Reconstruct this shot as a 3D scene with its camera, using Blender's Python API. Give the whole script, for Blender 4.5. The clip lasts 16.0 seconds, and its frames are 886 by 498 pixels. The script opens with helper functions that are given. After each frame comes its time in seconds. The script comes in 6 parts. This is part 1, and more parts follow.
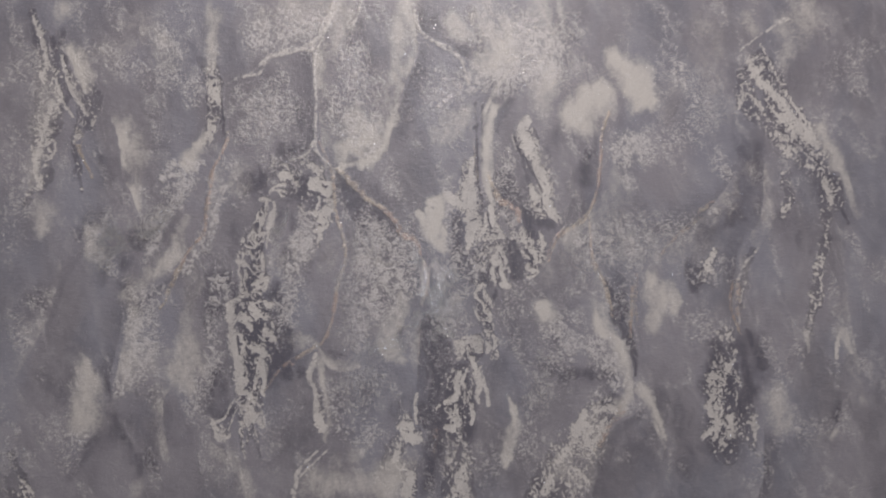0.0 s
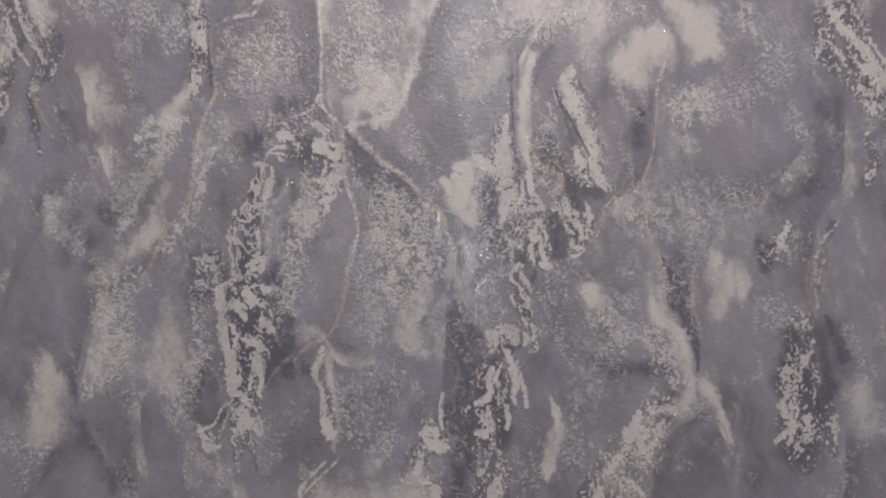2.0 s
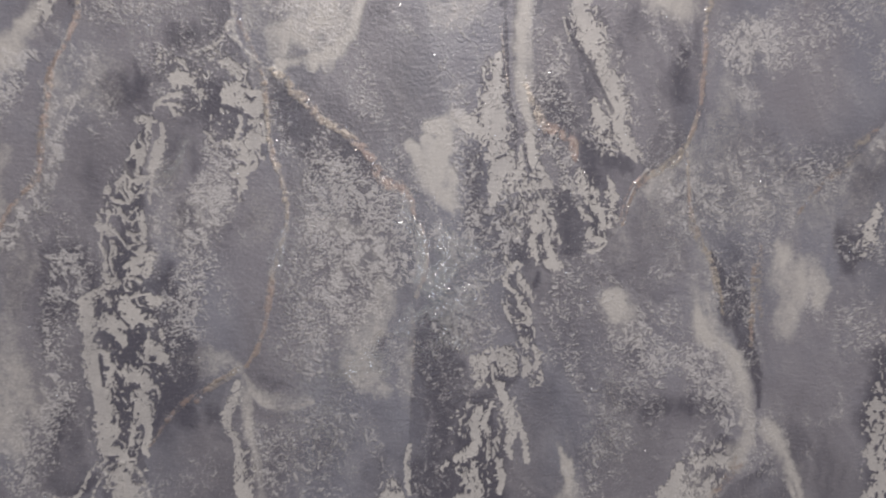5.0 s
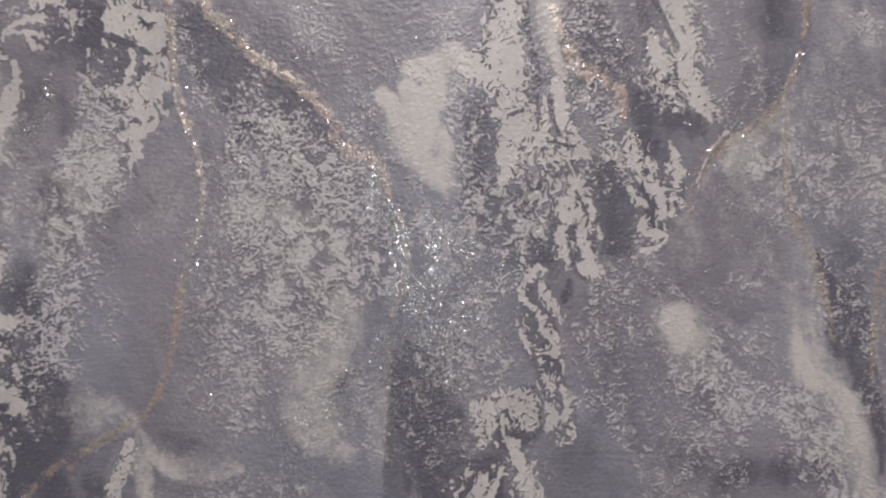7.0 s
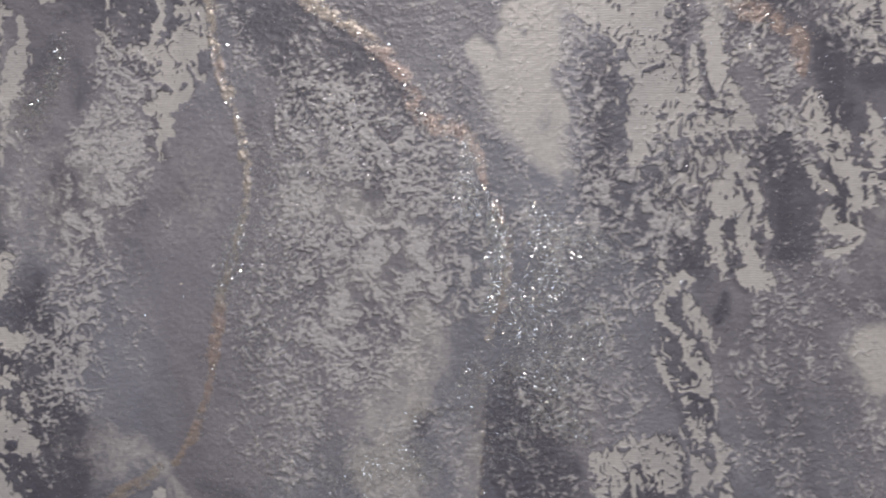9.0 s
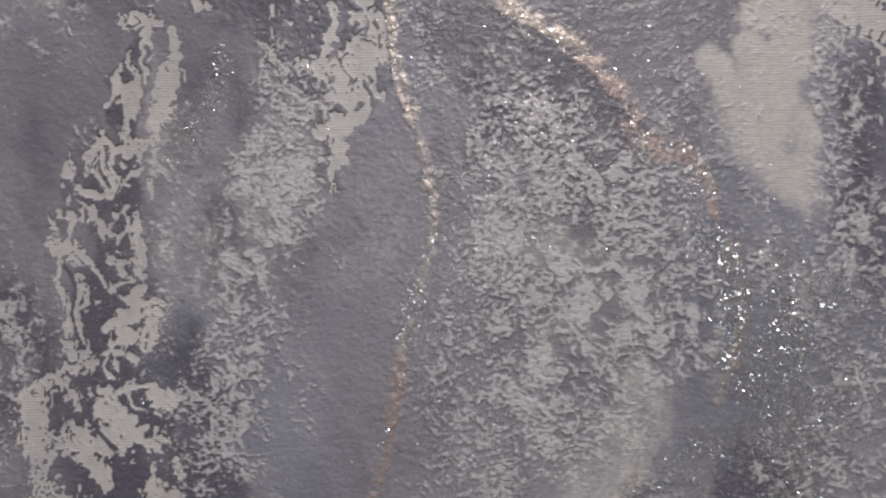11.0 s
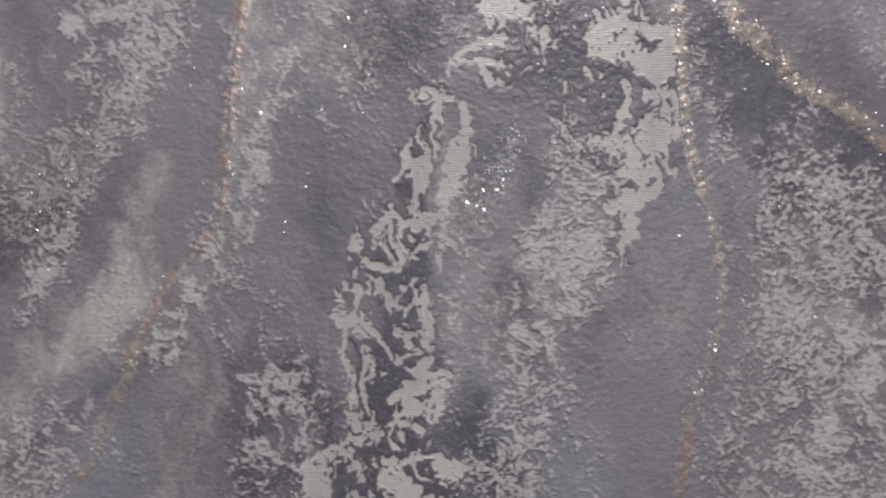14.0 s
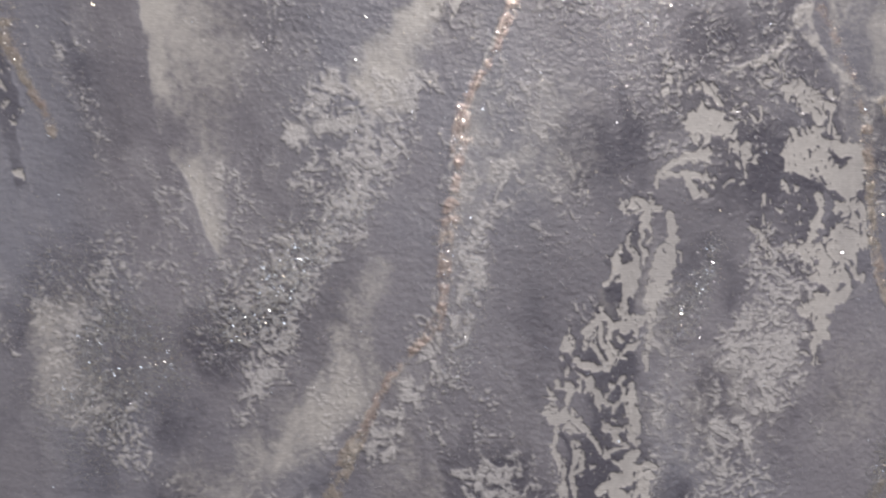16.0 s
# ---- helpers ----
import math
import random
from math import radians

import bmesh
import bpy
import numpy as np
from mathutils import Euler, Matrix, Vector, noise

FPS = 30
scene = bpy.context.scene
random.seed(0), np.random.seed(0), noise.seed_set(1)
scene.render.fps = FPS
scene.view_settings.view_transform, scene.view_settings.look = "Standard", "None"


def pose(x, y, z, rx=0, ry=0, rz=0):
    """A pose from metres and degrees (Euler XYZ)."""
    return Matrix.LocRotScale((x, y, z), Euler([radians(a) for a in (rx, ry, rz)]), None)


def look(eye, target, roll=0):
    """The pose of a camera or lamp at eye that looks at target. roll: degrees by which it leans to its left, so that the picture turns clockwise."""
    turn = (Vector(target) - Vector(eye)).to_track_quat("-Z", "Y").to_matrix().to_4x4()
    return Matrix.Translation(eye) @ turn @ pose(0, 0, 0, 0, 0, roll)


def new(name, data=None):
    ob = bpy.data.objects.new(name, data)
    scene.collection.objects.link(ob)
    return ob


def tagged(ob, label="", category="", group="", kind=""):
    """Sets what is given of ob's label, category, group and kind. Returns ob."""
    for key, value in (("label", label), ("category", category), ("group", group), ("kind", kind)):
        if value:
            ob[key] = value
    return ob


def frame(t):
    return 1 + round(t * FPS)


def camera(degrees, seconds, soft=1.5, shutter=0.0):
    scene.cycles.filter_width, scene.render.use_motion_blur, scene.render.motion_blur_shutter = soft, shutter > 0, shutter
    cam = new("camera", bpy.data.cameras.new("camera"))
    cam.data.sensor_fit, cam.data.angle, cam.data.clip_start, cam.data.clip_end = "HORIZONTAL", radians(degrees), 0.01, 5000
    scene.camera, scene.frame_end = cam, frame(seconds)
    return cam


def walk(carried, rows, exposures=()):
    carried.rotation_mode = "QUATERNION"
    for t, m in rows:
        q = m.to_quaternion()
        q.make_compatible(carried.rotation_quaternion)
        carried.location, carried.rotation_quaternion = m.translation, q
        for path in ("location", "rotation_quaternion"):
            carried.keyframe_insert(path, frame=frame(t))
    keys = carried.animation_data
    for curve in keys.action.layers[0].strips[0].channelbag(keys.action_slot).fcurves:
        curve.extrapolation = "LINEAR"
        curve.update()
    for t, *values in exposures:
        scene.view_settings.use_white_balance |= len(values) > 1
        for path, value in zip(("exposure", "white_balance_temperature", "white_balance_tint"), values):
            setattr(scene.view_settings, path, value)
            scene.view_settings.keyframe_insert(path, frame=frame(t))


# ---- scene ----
cam = camera(80.4, 16.0, soft=2.2, shutter=0.5)
PATH = [
    (0, (0.04841, 0.02010, 1.45840), (0.09710, 2.01924, 1.49152), 0.53),
    (0.5, (0.04302, 0.03500, 1.45616), (0.09542, 2.03407, 1.48730), 0.46),
    (1, (0.03568, 0.05662, 1.45166), (0.08853, 2.05573, 1.47968), 0.39),
    (1.5, (0.02467, 0.07600, 1.44767), (0.08572, 2.07490, 1.47310), 0.40),
    (2, (0.02023, 0.09787, 1.44101), (0.09911, 2.09621, 1.46117), 0.31),
    (2.5, (0.01102, 0.11533, 1.43875), (0.12817, 2.11185, 1.45215), 0.26),
    (3, (0.01187, 0.13077, 1.43671), (0.15492, 2.12558, 1.45280), 0.24),
    (3.5, (0.01583, 0.15413, 1.43905), (0.16555, 2.14849, 1.45011), 0.14),
    (4, (0.01899, 0.17418, 1.44170), (0.17010, 2.16842, 1.45407), 0.17),
    (4.5, (0.02633, 0.19311, 1.44365), (0.17646, 2.18746, 1.44655), 0.20),
    (4.7, (0.02987, 0.20363, 1.44288), (0.17664, 2.19824, 1.44004), 0.22),
    (6.8, (0.04538, 0.30423, 1.44024), (0.18626, 2.29926, 1.43678), 0.19),
    (7, (0.04659, 0.31265, 1.44274), (0.18197, 2.30795, 1.42121), 0.28),
    (7.5, (0.04788, 0.32975, 1.44371), (0.14752, 2.32711, 1.41903), 0.28),
    (8, (0.04554, 0.34646, 1.44155), (0.09601, 2.34559, 1.41059), 0.28),
    (8.5, (0.04200, 0.35598, 1.43989), (0.05529, 2.35572, 1.41028), 0.29),
    (9, (0.02898, 0.36211, 1.44428), (0.00615, 2.36155, 1.40325), 0.26),
    (9.5, (0.01604, 0.37017, 1.44373), (-0.02599, 2.36951, 1.41404), 0.35),
    (10, (0.00011, 0.37974, 1.44519), (-0.04425, 2.37899, 1.41251), 0.33),
    (10.2, (-0.00535, 0.38124, 1.44750), (-0.06560, 2.37990, 1.40616), 0.32),
    (12.3, (-0.05374, 0.38672, 1.46529), (-0.15236, 2.38321, 1.39953), 0.16),
    (12.5, (-0.06000, 0.38691, 1.46580), (-0.15467, 2.38356, 1.39922), 0.17),
    (13, (-0.07341, 0.38374, 1.46725), (-0.15776, 2.38091, 1.40233), 0.17),
    (13.5, (-0.08596, 0.38157, 1.46991), (-0.15033, 2.37961, 1.40928), 0.14),
    (14, (-0.10190, 0.38024, 1.47584), (-0.14916, 2.37874, 1.41441), 0.14),
    (14.5, (-0.11916, 0.37884, 1.48088), (-0.14544, 2.37766, 1.41754), 0.16),
    (15, (-0.13547, 0.37841, 1.48741), (-0.13788, 2.37697, 1.41159), 0.22),
    (15.5, (-0.15031, 0.37647, 1.49389), (-0.12288, 2.37503, 1.42315), 0.24),
    (16, (-0.16689, 0.37356, 1.50369), (-0.12078, 2.37227, 1.44864), 0.26),
]
EXPOSURES = [(0.0, -0.03, 6590, 11), (2.5, -0.02, 6590, 11), (4.0, -0.01, 6530, 10), (4.7, -0.01, 6530, 10), (7.0, 0.07, 6530, 10.5), (7.5, -0.04, 6480, 10), (8.0, 0.0, 6490, 10.5), (9.0, -0.05, 6430, 10), (10.0, -0.06, 6430, 10), (12.5, -0.02, 6450, 10), (13.5, -0.06, 6450, 10), (15.5, -0.04, 6460, 10), (16.0, 0.05, 6460, 10)]
walk(cam, [(t, look(eye, target, roll)) for t, eye, target, roll in PATH], exposures=EXPOSURES)

# ---- light: a lit ceiling panel above and behind the viewer, and an added frontal fill, in a closed room ----
world = bpy.data.worlds.new("room_air")
world.use_nodes = True
world.node_tree.nodes["Background"].inputs[0].default_value = (0.75, 0.85, 1.0, 1)
world.node_tree.nodes["Background"].inputs[1].default_value = 0.05
scene.world = world


def area_lamp(name, place, aim, size, watts, colour):
    data = bpy.data.lights.new(name, "AREA")
    data.shape, data.size, data.size_y = "RECTANGLE", size[0], size[1]
    data.energy, data.color = watts, colour
    ob = new(name, data)
    ob.matrix_world = look(place, aim)
    return ob


area_lamp("ceiling_lamp", (0.10, -0.36, 2.54), (0.10, -0.35, 0.0), (0.45, 0.45), 19.6, (1.0, 0.925, 0.885))
# cool fill lamp added behind the viewer for sheen and sparkle; no window there
area_lamp("frontal_fill", (0.15, -2.55, 1.75), (0.15, 0.5, 1.5), (0.7, 0.9), 8.8, (0.80, 0.88, 1.0))


# ---- materials ----
class Nodes:
    """A material's node tree, built by short calls."""

    def __init__(self, name):
        self.mat = bpy.data.materials.new(name)
        self.mat.use_nodes = True
        self.tree = self.mat.node_tree
        self.shader = self.tree.nodes["Principled BSDF"]

    def put(self, kind, **inputs):
        node = self.tree.nodes.new(kind)
        for key, value in inputs.items():
            self.feed(node.inputs[key.replace("_", " ")], value)
        return node

    def feed(self, socket, value):
        if isinstance(value, bpy.types.NodeSocket):
            self.tree.links.new(value, socket)
        else:
            socket.default_value = value

    def math(self, op, a, b=0.0, c=0.0, clamp=False):
        node = self.tree.nodes.new("ShaderNodeMath")
        node.operation, node.use_clamp = op, clamp
        for n, value in enumerate((a, b, c)):
            self.feed(node.inputs[n], value)
        return node.outputs[0]

    def mix(self, fac, a, b, mode="MIX"):
        node = self.tree.nodes.new("ShaderNodeMix")
        node.data_type, node.blend_type = "RGBA", mode
        for n, value in ((0, fac), (6, a), (7, b)):
            self.feed(node.inputs[n], value)
        return node.outputs[2]

    def ramp(self, value, low, high):
        node = self.put("ShaderNodeMapRange", Value=value)
        node.interpolation_type = "SMOOTHSTEP"
        node.inputs[1].default_value, node.inputs[2].default_value = low, high
        return node.outputs[0]

    def noise(self, where, scale, detail=4.0, rough=0.55, stretch=(1, 1, 1)):
        mapped = self.put("ShaderNodeMapping", Vector=where, Scale=stretch)
        return self.put("ShaderNodeTexNoise", Vector=mapped.outputs[0], Scale=scale, Detail=detail, Roughness=rough).outputs[0]

    def principled(self, colour, roughness, metallic=0.0, specular=0.5):
        s = self.shader.inputs
        for key, value in (("Base Color", colour), ("Roughness", roughness), ("Metallic", metallic), ("Specular IOR Level", specular)):
            self.feed(s[key], value)

    def bump(self, height, distance, strength=1.0, under=None):
        node = self.put("ShaderNodeBump", Height=height, Distance=distance, Strength=strength)
        if under:
            self.feed(node.inputs["Normal"], under)
        return node.outputs[0]


def rgb(r, g, b):
    return (r, g, b, 1.0)


def wallpaper_material():
    """Embossed vinyl: mauve-grey foam inks over a pale ground with fine horizontal lines, gold and pearl inks on top."""
    n = Nodes("embossed_vinyl")
    where = n.put("ShaderNodeNewGeometry").outputs["Position"]
    inks = n.put("ShaderNodeAttribute")
    inks.attribute_name = "inks"
    split = n.put("ShaderNodeSeparateColor", Color=inks.outputs["Color"]).outputs
    foils = n.put("ShaderNodeAttribute")
    foils.attribute_name = "foils"
    foil = n.put("ShaderNodeSeparateColor", Color=foils.outputs["Color"]).outputs
    white, pale, stipple, dark = split[0], split[1], split[2], inks.outputs["Alpha"]
    gold, line, fold = foil[0], foil[1], foil[2]
    broad = n.noise(where, 16.0, 3.0, 0.5, (1.5, 1, 0.8))
    clouds = n.noise(where, 55.0, 4.0, 0.6, (1.2, 1, 0.7))
    grain = n.noise(where, 900.0, 3.0, 0.6, (0.8, 1, 1.2))
    crumbs = n.noise(where, 780.0, 3.0, 0.6, (0.9, 1, 1.1))
    swell = n.noise(where, 420.0, 2.0, 0.5, (0.85, 1, 1.15))
    fine = n.noise(where, 2600.0, 2.0, 0.5)
    # ground ink, mottled at two scales
    tone = n.mix(n.ramp(broad, 0.35, 0.65), rgb(*GROUND_A), rgb(*GROUND_B))
    tone = n.mix(n.math("MULTIPLY", n.ramp(clouds, 0.50, 0.74), 0.18), tone, rgb(*GROUND_C))
    cool = n.noise(where, 11.0, 3.0, 0.55, (1.3, 1, 0.7))
    tone = n.mix(n.ramp(cool, 0.42, 0.62), tone, n.mix(1.0, tone, rgb(0.955, 1.0, 1.045), "MULTIPLY"))
    tone = n.mix(n.math("MULTIPLY", fold, 0.42), tone, rgb(*GROUND_C))
    tone = n.mix(n.math("MULTIPLY", n.ramp(dark, 0.05, 0.95), 0.85), tone, rgb(*DARK))
    # soft clouds of pale ink
    tone = n.mix(n.ramp(n.math("ADD", pale, n.math("MULTIPLY_ADD", grain, 0.30, -0.15)), 0.0, 0.95), tone, rgb(*PALE))
    # crumbs of pale ink, thick or thin after the amount laid on
    speck = n.math("ADD", n.math("MULTIPLY", stipple, 0.62), n.math("MULTIPLY_ADD", crumbs, 1.5, -0.75))
    speck = n.math("MULTIPLY", n.ramp(speck, 0.10, 0.56), n.ramp(stipple, 0.02, 0.45))
    tone = n.mix(n.math("MULTIPLY", stipple, 0.06), tone, rgb(*STIPPLE))
    tone = n.mix(n.math("MULTIPLY", speck, 0.8), tone, rgb(*STIPPLE))
    edge = n.math("ADD", white, n.math("MULTIPLY_ADD", grain, 0.4, -0.2))
    whole = n.ramp(edge, 0.27, 0.73)
    tone = n.mix(n.math("MULTIPLY", whole, n.math("MULTIPLY_ADD", n.ramp(clouds, 0.35, 0.6), 0.2, 0.72)), tone, rgb(*WHITE))
    tone = n.mix(n.math("MULTIPLY", n.ramp(n.math("ADD", line, n.math("MULTIPLY_ADD", grain, 0.9, -0.45)), 0.25, 0.9), 0.8), tone, rgb(*WHITE))
    rose = n.mix(n.ramp(n.noise(where, 22.0, 2.0), 0.42, 0.56), rgb(*GOLD), rgb(*ROSE))
    gilt = n.ramp(n.math("ADD", gold, n.math("MULTIPLY_ADD", crumbs, 1.2, -0.6)), 0.2, 0.9)
    tone = n.mix(n.math("MULTIPLY", gilt, 0.7), tone, rose)
    tone = n.mix(1.0, tone, n.mix(n.ramp(grain, 0.25, 0.75), rgb(0.92, 0.92, 0.92), rgb(1.07, 1.07, 1.07)), "MULTIPLY")
    # fine horizontal lines of the ground, strongest where no foam ink covers it
    wave = n.put("ShaderNodeTexWave", Vector=where, Scale=430.0, Distortion=5.0, Detail=3.0, Detail_Scale=0.9)
    wave.bands_direction = "Z"
    bare = n.math("MAXIMUM", whole, n.math("MULTIPLY", n.ramp(pale, 0.1, 0.8), 0.6))
    tone = n.mix(n.math("MULTIPLY", bare, 0.28), tone, n.mix(1.0, tone, n.mix(wave.outputs[1], rgb(0.70, 0.70, 0.70), rgb(1.12, 1.12, 1.12)), "MULTIPLY"))
    rough = n.math("MULTIPLY_ADD", gilt, 0.06, n.math("MULTIPLY_ADD", grain, 0.16, 0.28))
    n.principled(tone, rough, n.math("MULTIPLY", gilt, 0.5), 0.6)
    foam = n.math("SUBTRACT", 1.0, bare, clamp=True)
    relief = n.bump(n.math("MULTIPLY", n.math("ADD", n.math("MULTIPLY", crumbs, 0.6), n.math("MULTIPLY", swell, 0.5)), n.math("MULTIPLY", foam, n.math("MULTIPLY_ADD", n.ramp(stipple, 0.1, 0.7), 0.35, 0.65))), 0.0012, 0.6)
    relief = n.bump(n.math("ADD", speck, n.math("MULTIPLY", whole, -0.4)), 0.00013, 0.8, relief)
    relief = n.bump(grain, 0.0003, 0.3, relief)
    relief = n.bump(fine, 0.0002, 0.10, relief)
    relief = n.bump(n.math("MULTIPLY", wave.outputs[1], n.math("MULTIPLY_ADD", bare, 0.8, 0.2)), 0.0001, 0.5, relief)
    n.feed(n.shader.inputs["Normal"], relief)
    return n.mat


def glitter_material(name, a, b, c, low=0.32):
    n = Nodes(name)
    chance = n.put("ShaderNodeNewGeometry").outputs["Random Per Island"]
    tone = n.mix(n.ramp(chance, 0.3, 0.6), rgb(*a), rgb(*b))
    tone = n.mix(n.ramp(chance, 0.7, 0.95), tone, rgb(*c))
    n.principled(tone, n.math("MULTIPLY_ADD", chance, 0.14, low), 1.0)
    return n.mat


def plain_material(name, colour, roughness, grain_scale):
    n = Nodes(name)
    where = n.put("ShaderNodeNewGeometry").outputs["Position"]
    soft = n.noise(where, 1.5, 3.0)
    grain = n.noise(where, grain_scale, 5.0)
    tone = n.mix(n.ramp(soft, 0.3, 0.7), rgb(*[0.93 * v for v in colour]), rgb(*colour))
    n.principled(n.mix(n.math("MULTIPLY", grain, 0.2), tone, rgb(*[0.8 * v for v in colour])), roughness)
    n.feed(n.shader.inputs["Normal"], n.bump(grain, 0.001, 0.4))
    return n.mat


GROUND_A, GROUND_B, GROUND_C = (0.20, 0.192, 0.222), (0.262, 0.252, 0.288), (0.42, 0.408, 0.44)
DARK, STIPPLE, PALE, WHITE = (0.09, 0.086, 0.115), (0.60, 0.583, 0.592), (0.575, 0.552, 0.535), (0.635, 0.612, 0.598)
GOLD, ROSE = (0.60, 0.53, 0.455), (0.54, 0.415, 0.37)
VINYL = wallpaper_material()
SILVER_GLITTER = glitter_material("silver_glitter", (0.78, 0.78, 0.80), (0.70, 0.70, 0.76), (0.85, 0.78, 0.62))
SPARKLE = glitter_material("bright_glitter", (0.90, 0.90, 0.92), (0.80, 0.84, 0.92), (0.92, 0.84, 0.66), 0.10)
GOLD_GLITTER = glitter_material("gold_glitter", (0.86, 0.78, 0.66), (0.82, 0.70, 0.62), (0.88, 0.87, 0.86))
PLASTER = plain_material("white_plaster", (0.72, 0.71, 0.69), 0.85, 60.0)
BOARDS = plain_material("grey_floor", (0.30, 0.28, 0.26), 0.6, 90.0)

# ---- the closed room: all but the north wall is unseen, added for bounced light ----
WALL_Y, WEST, EAST, SOUTH, TOP = 0.52, -1.6, 1.7, -2.6, 2.6


def block(name, low, high, material, label, category):
    bm = bmesh.new()
    bmesh.ops.create_cube(bm, size=1.0)
    for v in bm.verts:
        v.co = [low[i] if v.co[i] < 0 else high[i] for i in range(3)]
    data = bpy.data.meshes.new(name)
    bm.to_mesh(data)
    bm.free()
    data.materials.append(material)
    return tagged(new(name, data), label, category, kind="structure")


block("wall_north", (WEST - 0.15, WALL_Y + 0.002, 0.0), (EAST + 0.15, WALL_Y + 0.17, TOP), PLASTER, "plastered wall that carries the embossed wallpaper", "wall")
block("wall_south", (WEST - 0.15, SOUTH - 0.15, 0.0), (EAST + 0.15, SOUTH, TOP), PLASTER, "unseen plain white wall added to close the room", "wall")
block("wall_west", (WEST - 0.15, SOUTH, 0.0), (WEST, WALL_Y + 0.002, TOP), PLASTER, "unseen plain white wall added to close the room", "wall")
block("wall_east", (EAST, SOUTH, 0.0), (EAST + 0.15, WALL_Y + 0.002, TOP), PLASTER, "unseen plain white wall added to close the room", "wall")
block("floor", (WEST - 0.15, SOUTH - 0.15, -0.12), (EAST + 0.15, WALL_Y + 0.17, 0.0), BOARDS, "unseen plain grey floor added to close the room", "floor")
block("ceiling", (WEST - 0.15, SOUTH - 0.15, TOP), (EAST + 0.15, WALL_Y + 0.17, TOP + 0.12), PLASTER, "unseen plain white ceiling added to close the room", "ceiling")

# ---- the wallpaper: one embossed sheet, finest where it is seen closest ----
def steps(*spans):
    """Ascending places: spans of (start, end, step), end to end."""
    return np.concatenate([np.arange(a, b - step / 2, step) for a, b, step in spans] + [[spans[-1][1]]])


XS = np.concatenate([[WEST, -0.8], steps((-0.42, -0.30, 0.001), (-0.30, 0.25, 0.0005), (0.25, 0.54, 0.001)), [0.9, EAST]])
ZS = np.concatenate([[0.0, 0.6], steps((1.17, 1.34, 0.001), (1.34, 1.60, 0.0005), (1.60, 1.76, 0.001)), [2.1, TOP]])
X, Z = np.meshgrid(XS, ZS)
PRINTED = (X > -0.421) & (X < 0.541) & (Z > 1.169) & (Z < 1.761)


def lattice(x, z, size, seed):
    """Smooth value noise from -1 to 1 with cells of size = (across, up) metres."""
    u, v = x / size[0] + 57.3 * seed, z / size[1] + 31.7 * seed
    i, j = np.floor(u).astype(np.int64), np.floor(v).astype(np.int64)
    u, v = u - i, v - j
    u, v = u * u * u * (u * (u * 6 - 15) + 10), v * v * v * (v * (v * 6 - 15) + 10)

    def corner(a, b):
        h = (a * 374761393 + b * 668265263 + seed * 974634777) & 0xFFFFFFFF
        h = ((h ^ (h >> 13)) * 1274126177) & 0xFFFFFFFF
        return ((h ^ (h >> 16)) & 0xFFFF) / 32767.5 - 1.0

    low = corner(i, j) * (1 - u) + corner(i + 1, j) * u
    high = corner(i, j + 1) * (1 - u) + corner(i + 1, j + 1) * u
    return low * (1 - v) + high * v


def layered(x, z, size, seed, octaves=3, keep=0.5):
    total, gain = 0.0, 1.0
    for k in range(octaves):
        total = total + gain * lattice(x, z, (size[0] / 2**k, size[1] / 2**k), seed + 11 * k)
        gain *= keep
    return total / (2 - 2 * keep**octaves) * 1.6


def woven(x, z, wave, seed, spread=0.16):
    """Worm-like pattern of one wavelength (across, up): noise of a narrow band, about -2 to 2."""
    side = 512
    dice = np.random.default_rng(seed)
    k = np.fft.fftfreq(side) * side
    ring = np.hypot(k[None, :] / 52, k[:, None] / 52)
    tile = np.fft.ifft2(np.fft.fft2(dice.normal(size=(side, side))) * np.exp(-(((ring - 1) / spread) ** 2))).real
    tile = tile / tile.std()
    u, v = x / wave[0] * side / 52, z / wave[1] * side / 52
    i, j = np.floor(u).astype(np.int64), np.floor(v).astype(np.int64)
    u, v = u - i, v - j
    low = tile[j % side, i % side] * (1 - u) + tile[j % side, (i + 1) % side] * u
    high = tile[(j + 1) % side, i % side] * (1 - u) + tile[(j + 1) % side, (i + 1) % side] * u
    return low * (1 - v) + high * v


def rise(value, low, high):
    t = np.clip((value - low) / (high - low), 0, 1)
    return t * t * (3 - 2 * t)


# wandering of every printed edge
WX = X + 0.0045 * layered(X, Z, (0.020, 0.030), 3) + 0.0012 * layered(X, Z, (0.004, 0.005), 5, 2)
WZ = Z + 0.0055 * layered(X, Z, (0.020, 0.030), 7) + 0.0014 * layered(X, Z, (0.004, 0.005), 9, 2)

FIELDS = {kind: np.zeros(X.shape) for kind in ("crackle", "solid", "cut", "bed", "slab", "glint", "pale", "stipple", "dark", "gold", "line", "spark", "veil", "shade")}
SOFT = {"crackle": 0.6, "solid": 1.0, "cut": 0.7, "bed": 0.8, "slab": 0.75, "glint": 1.0, "pale": 0.95, "stipple": 1.0, "dark": 1.0, "gold": 0.9, "line": 0.9, "spark": 1.0, "veil": 1.0, "shade": 1.0}
LOOSE = {"crackle": 1.12, "solid": 2.2, "cut": 1.5, "bed": 1.3, "slab": 1.3, "glint": 1.3, "pale": 1.65, "stipple": 1.6, "dark": 1.6, "gold": 1.25, "line": 1.1, "spark": 1.3, "veil": 1.2, "shade": 1.2}
PARTS = []
OWNER = np.zeros((X.shape[0] // 4 + 1, X.shape[1] // 4 + 1), np.int32)


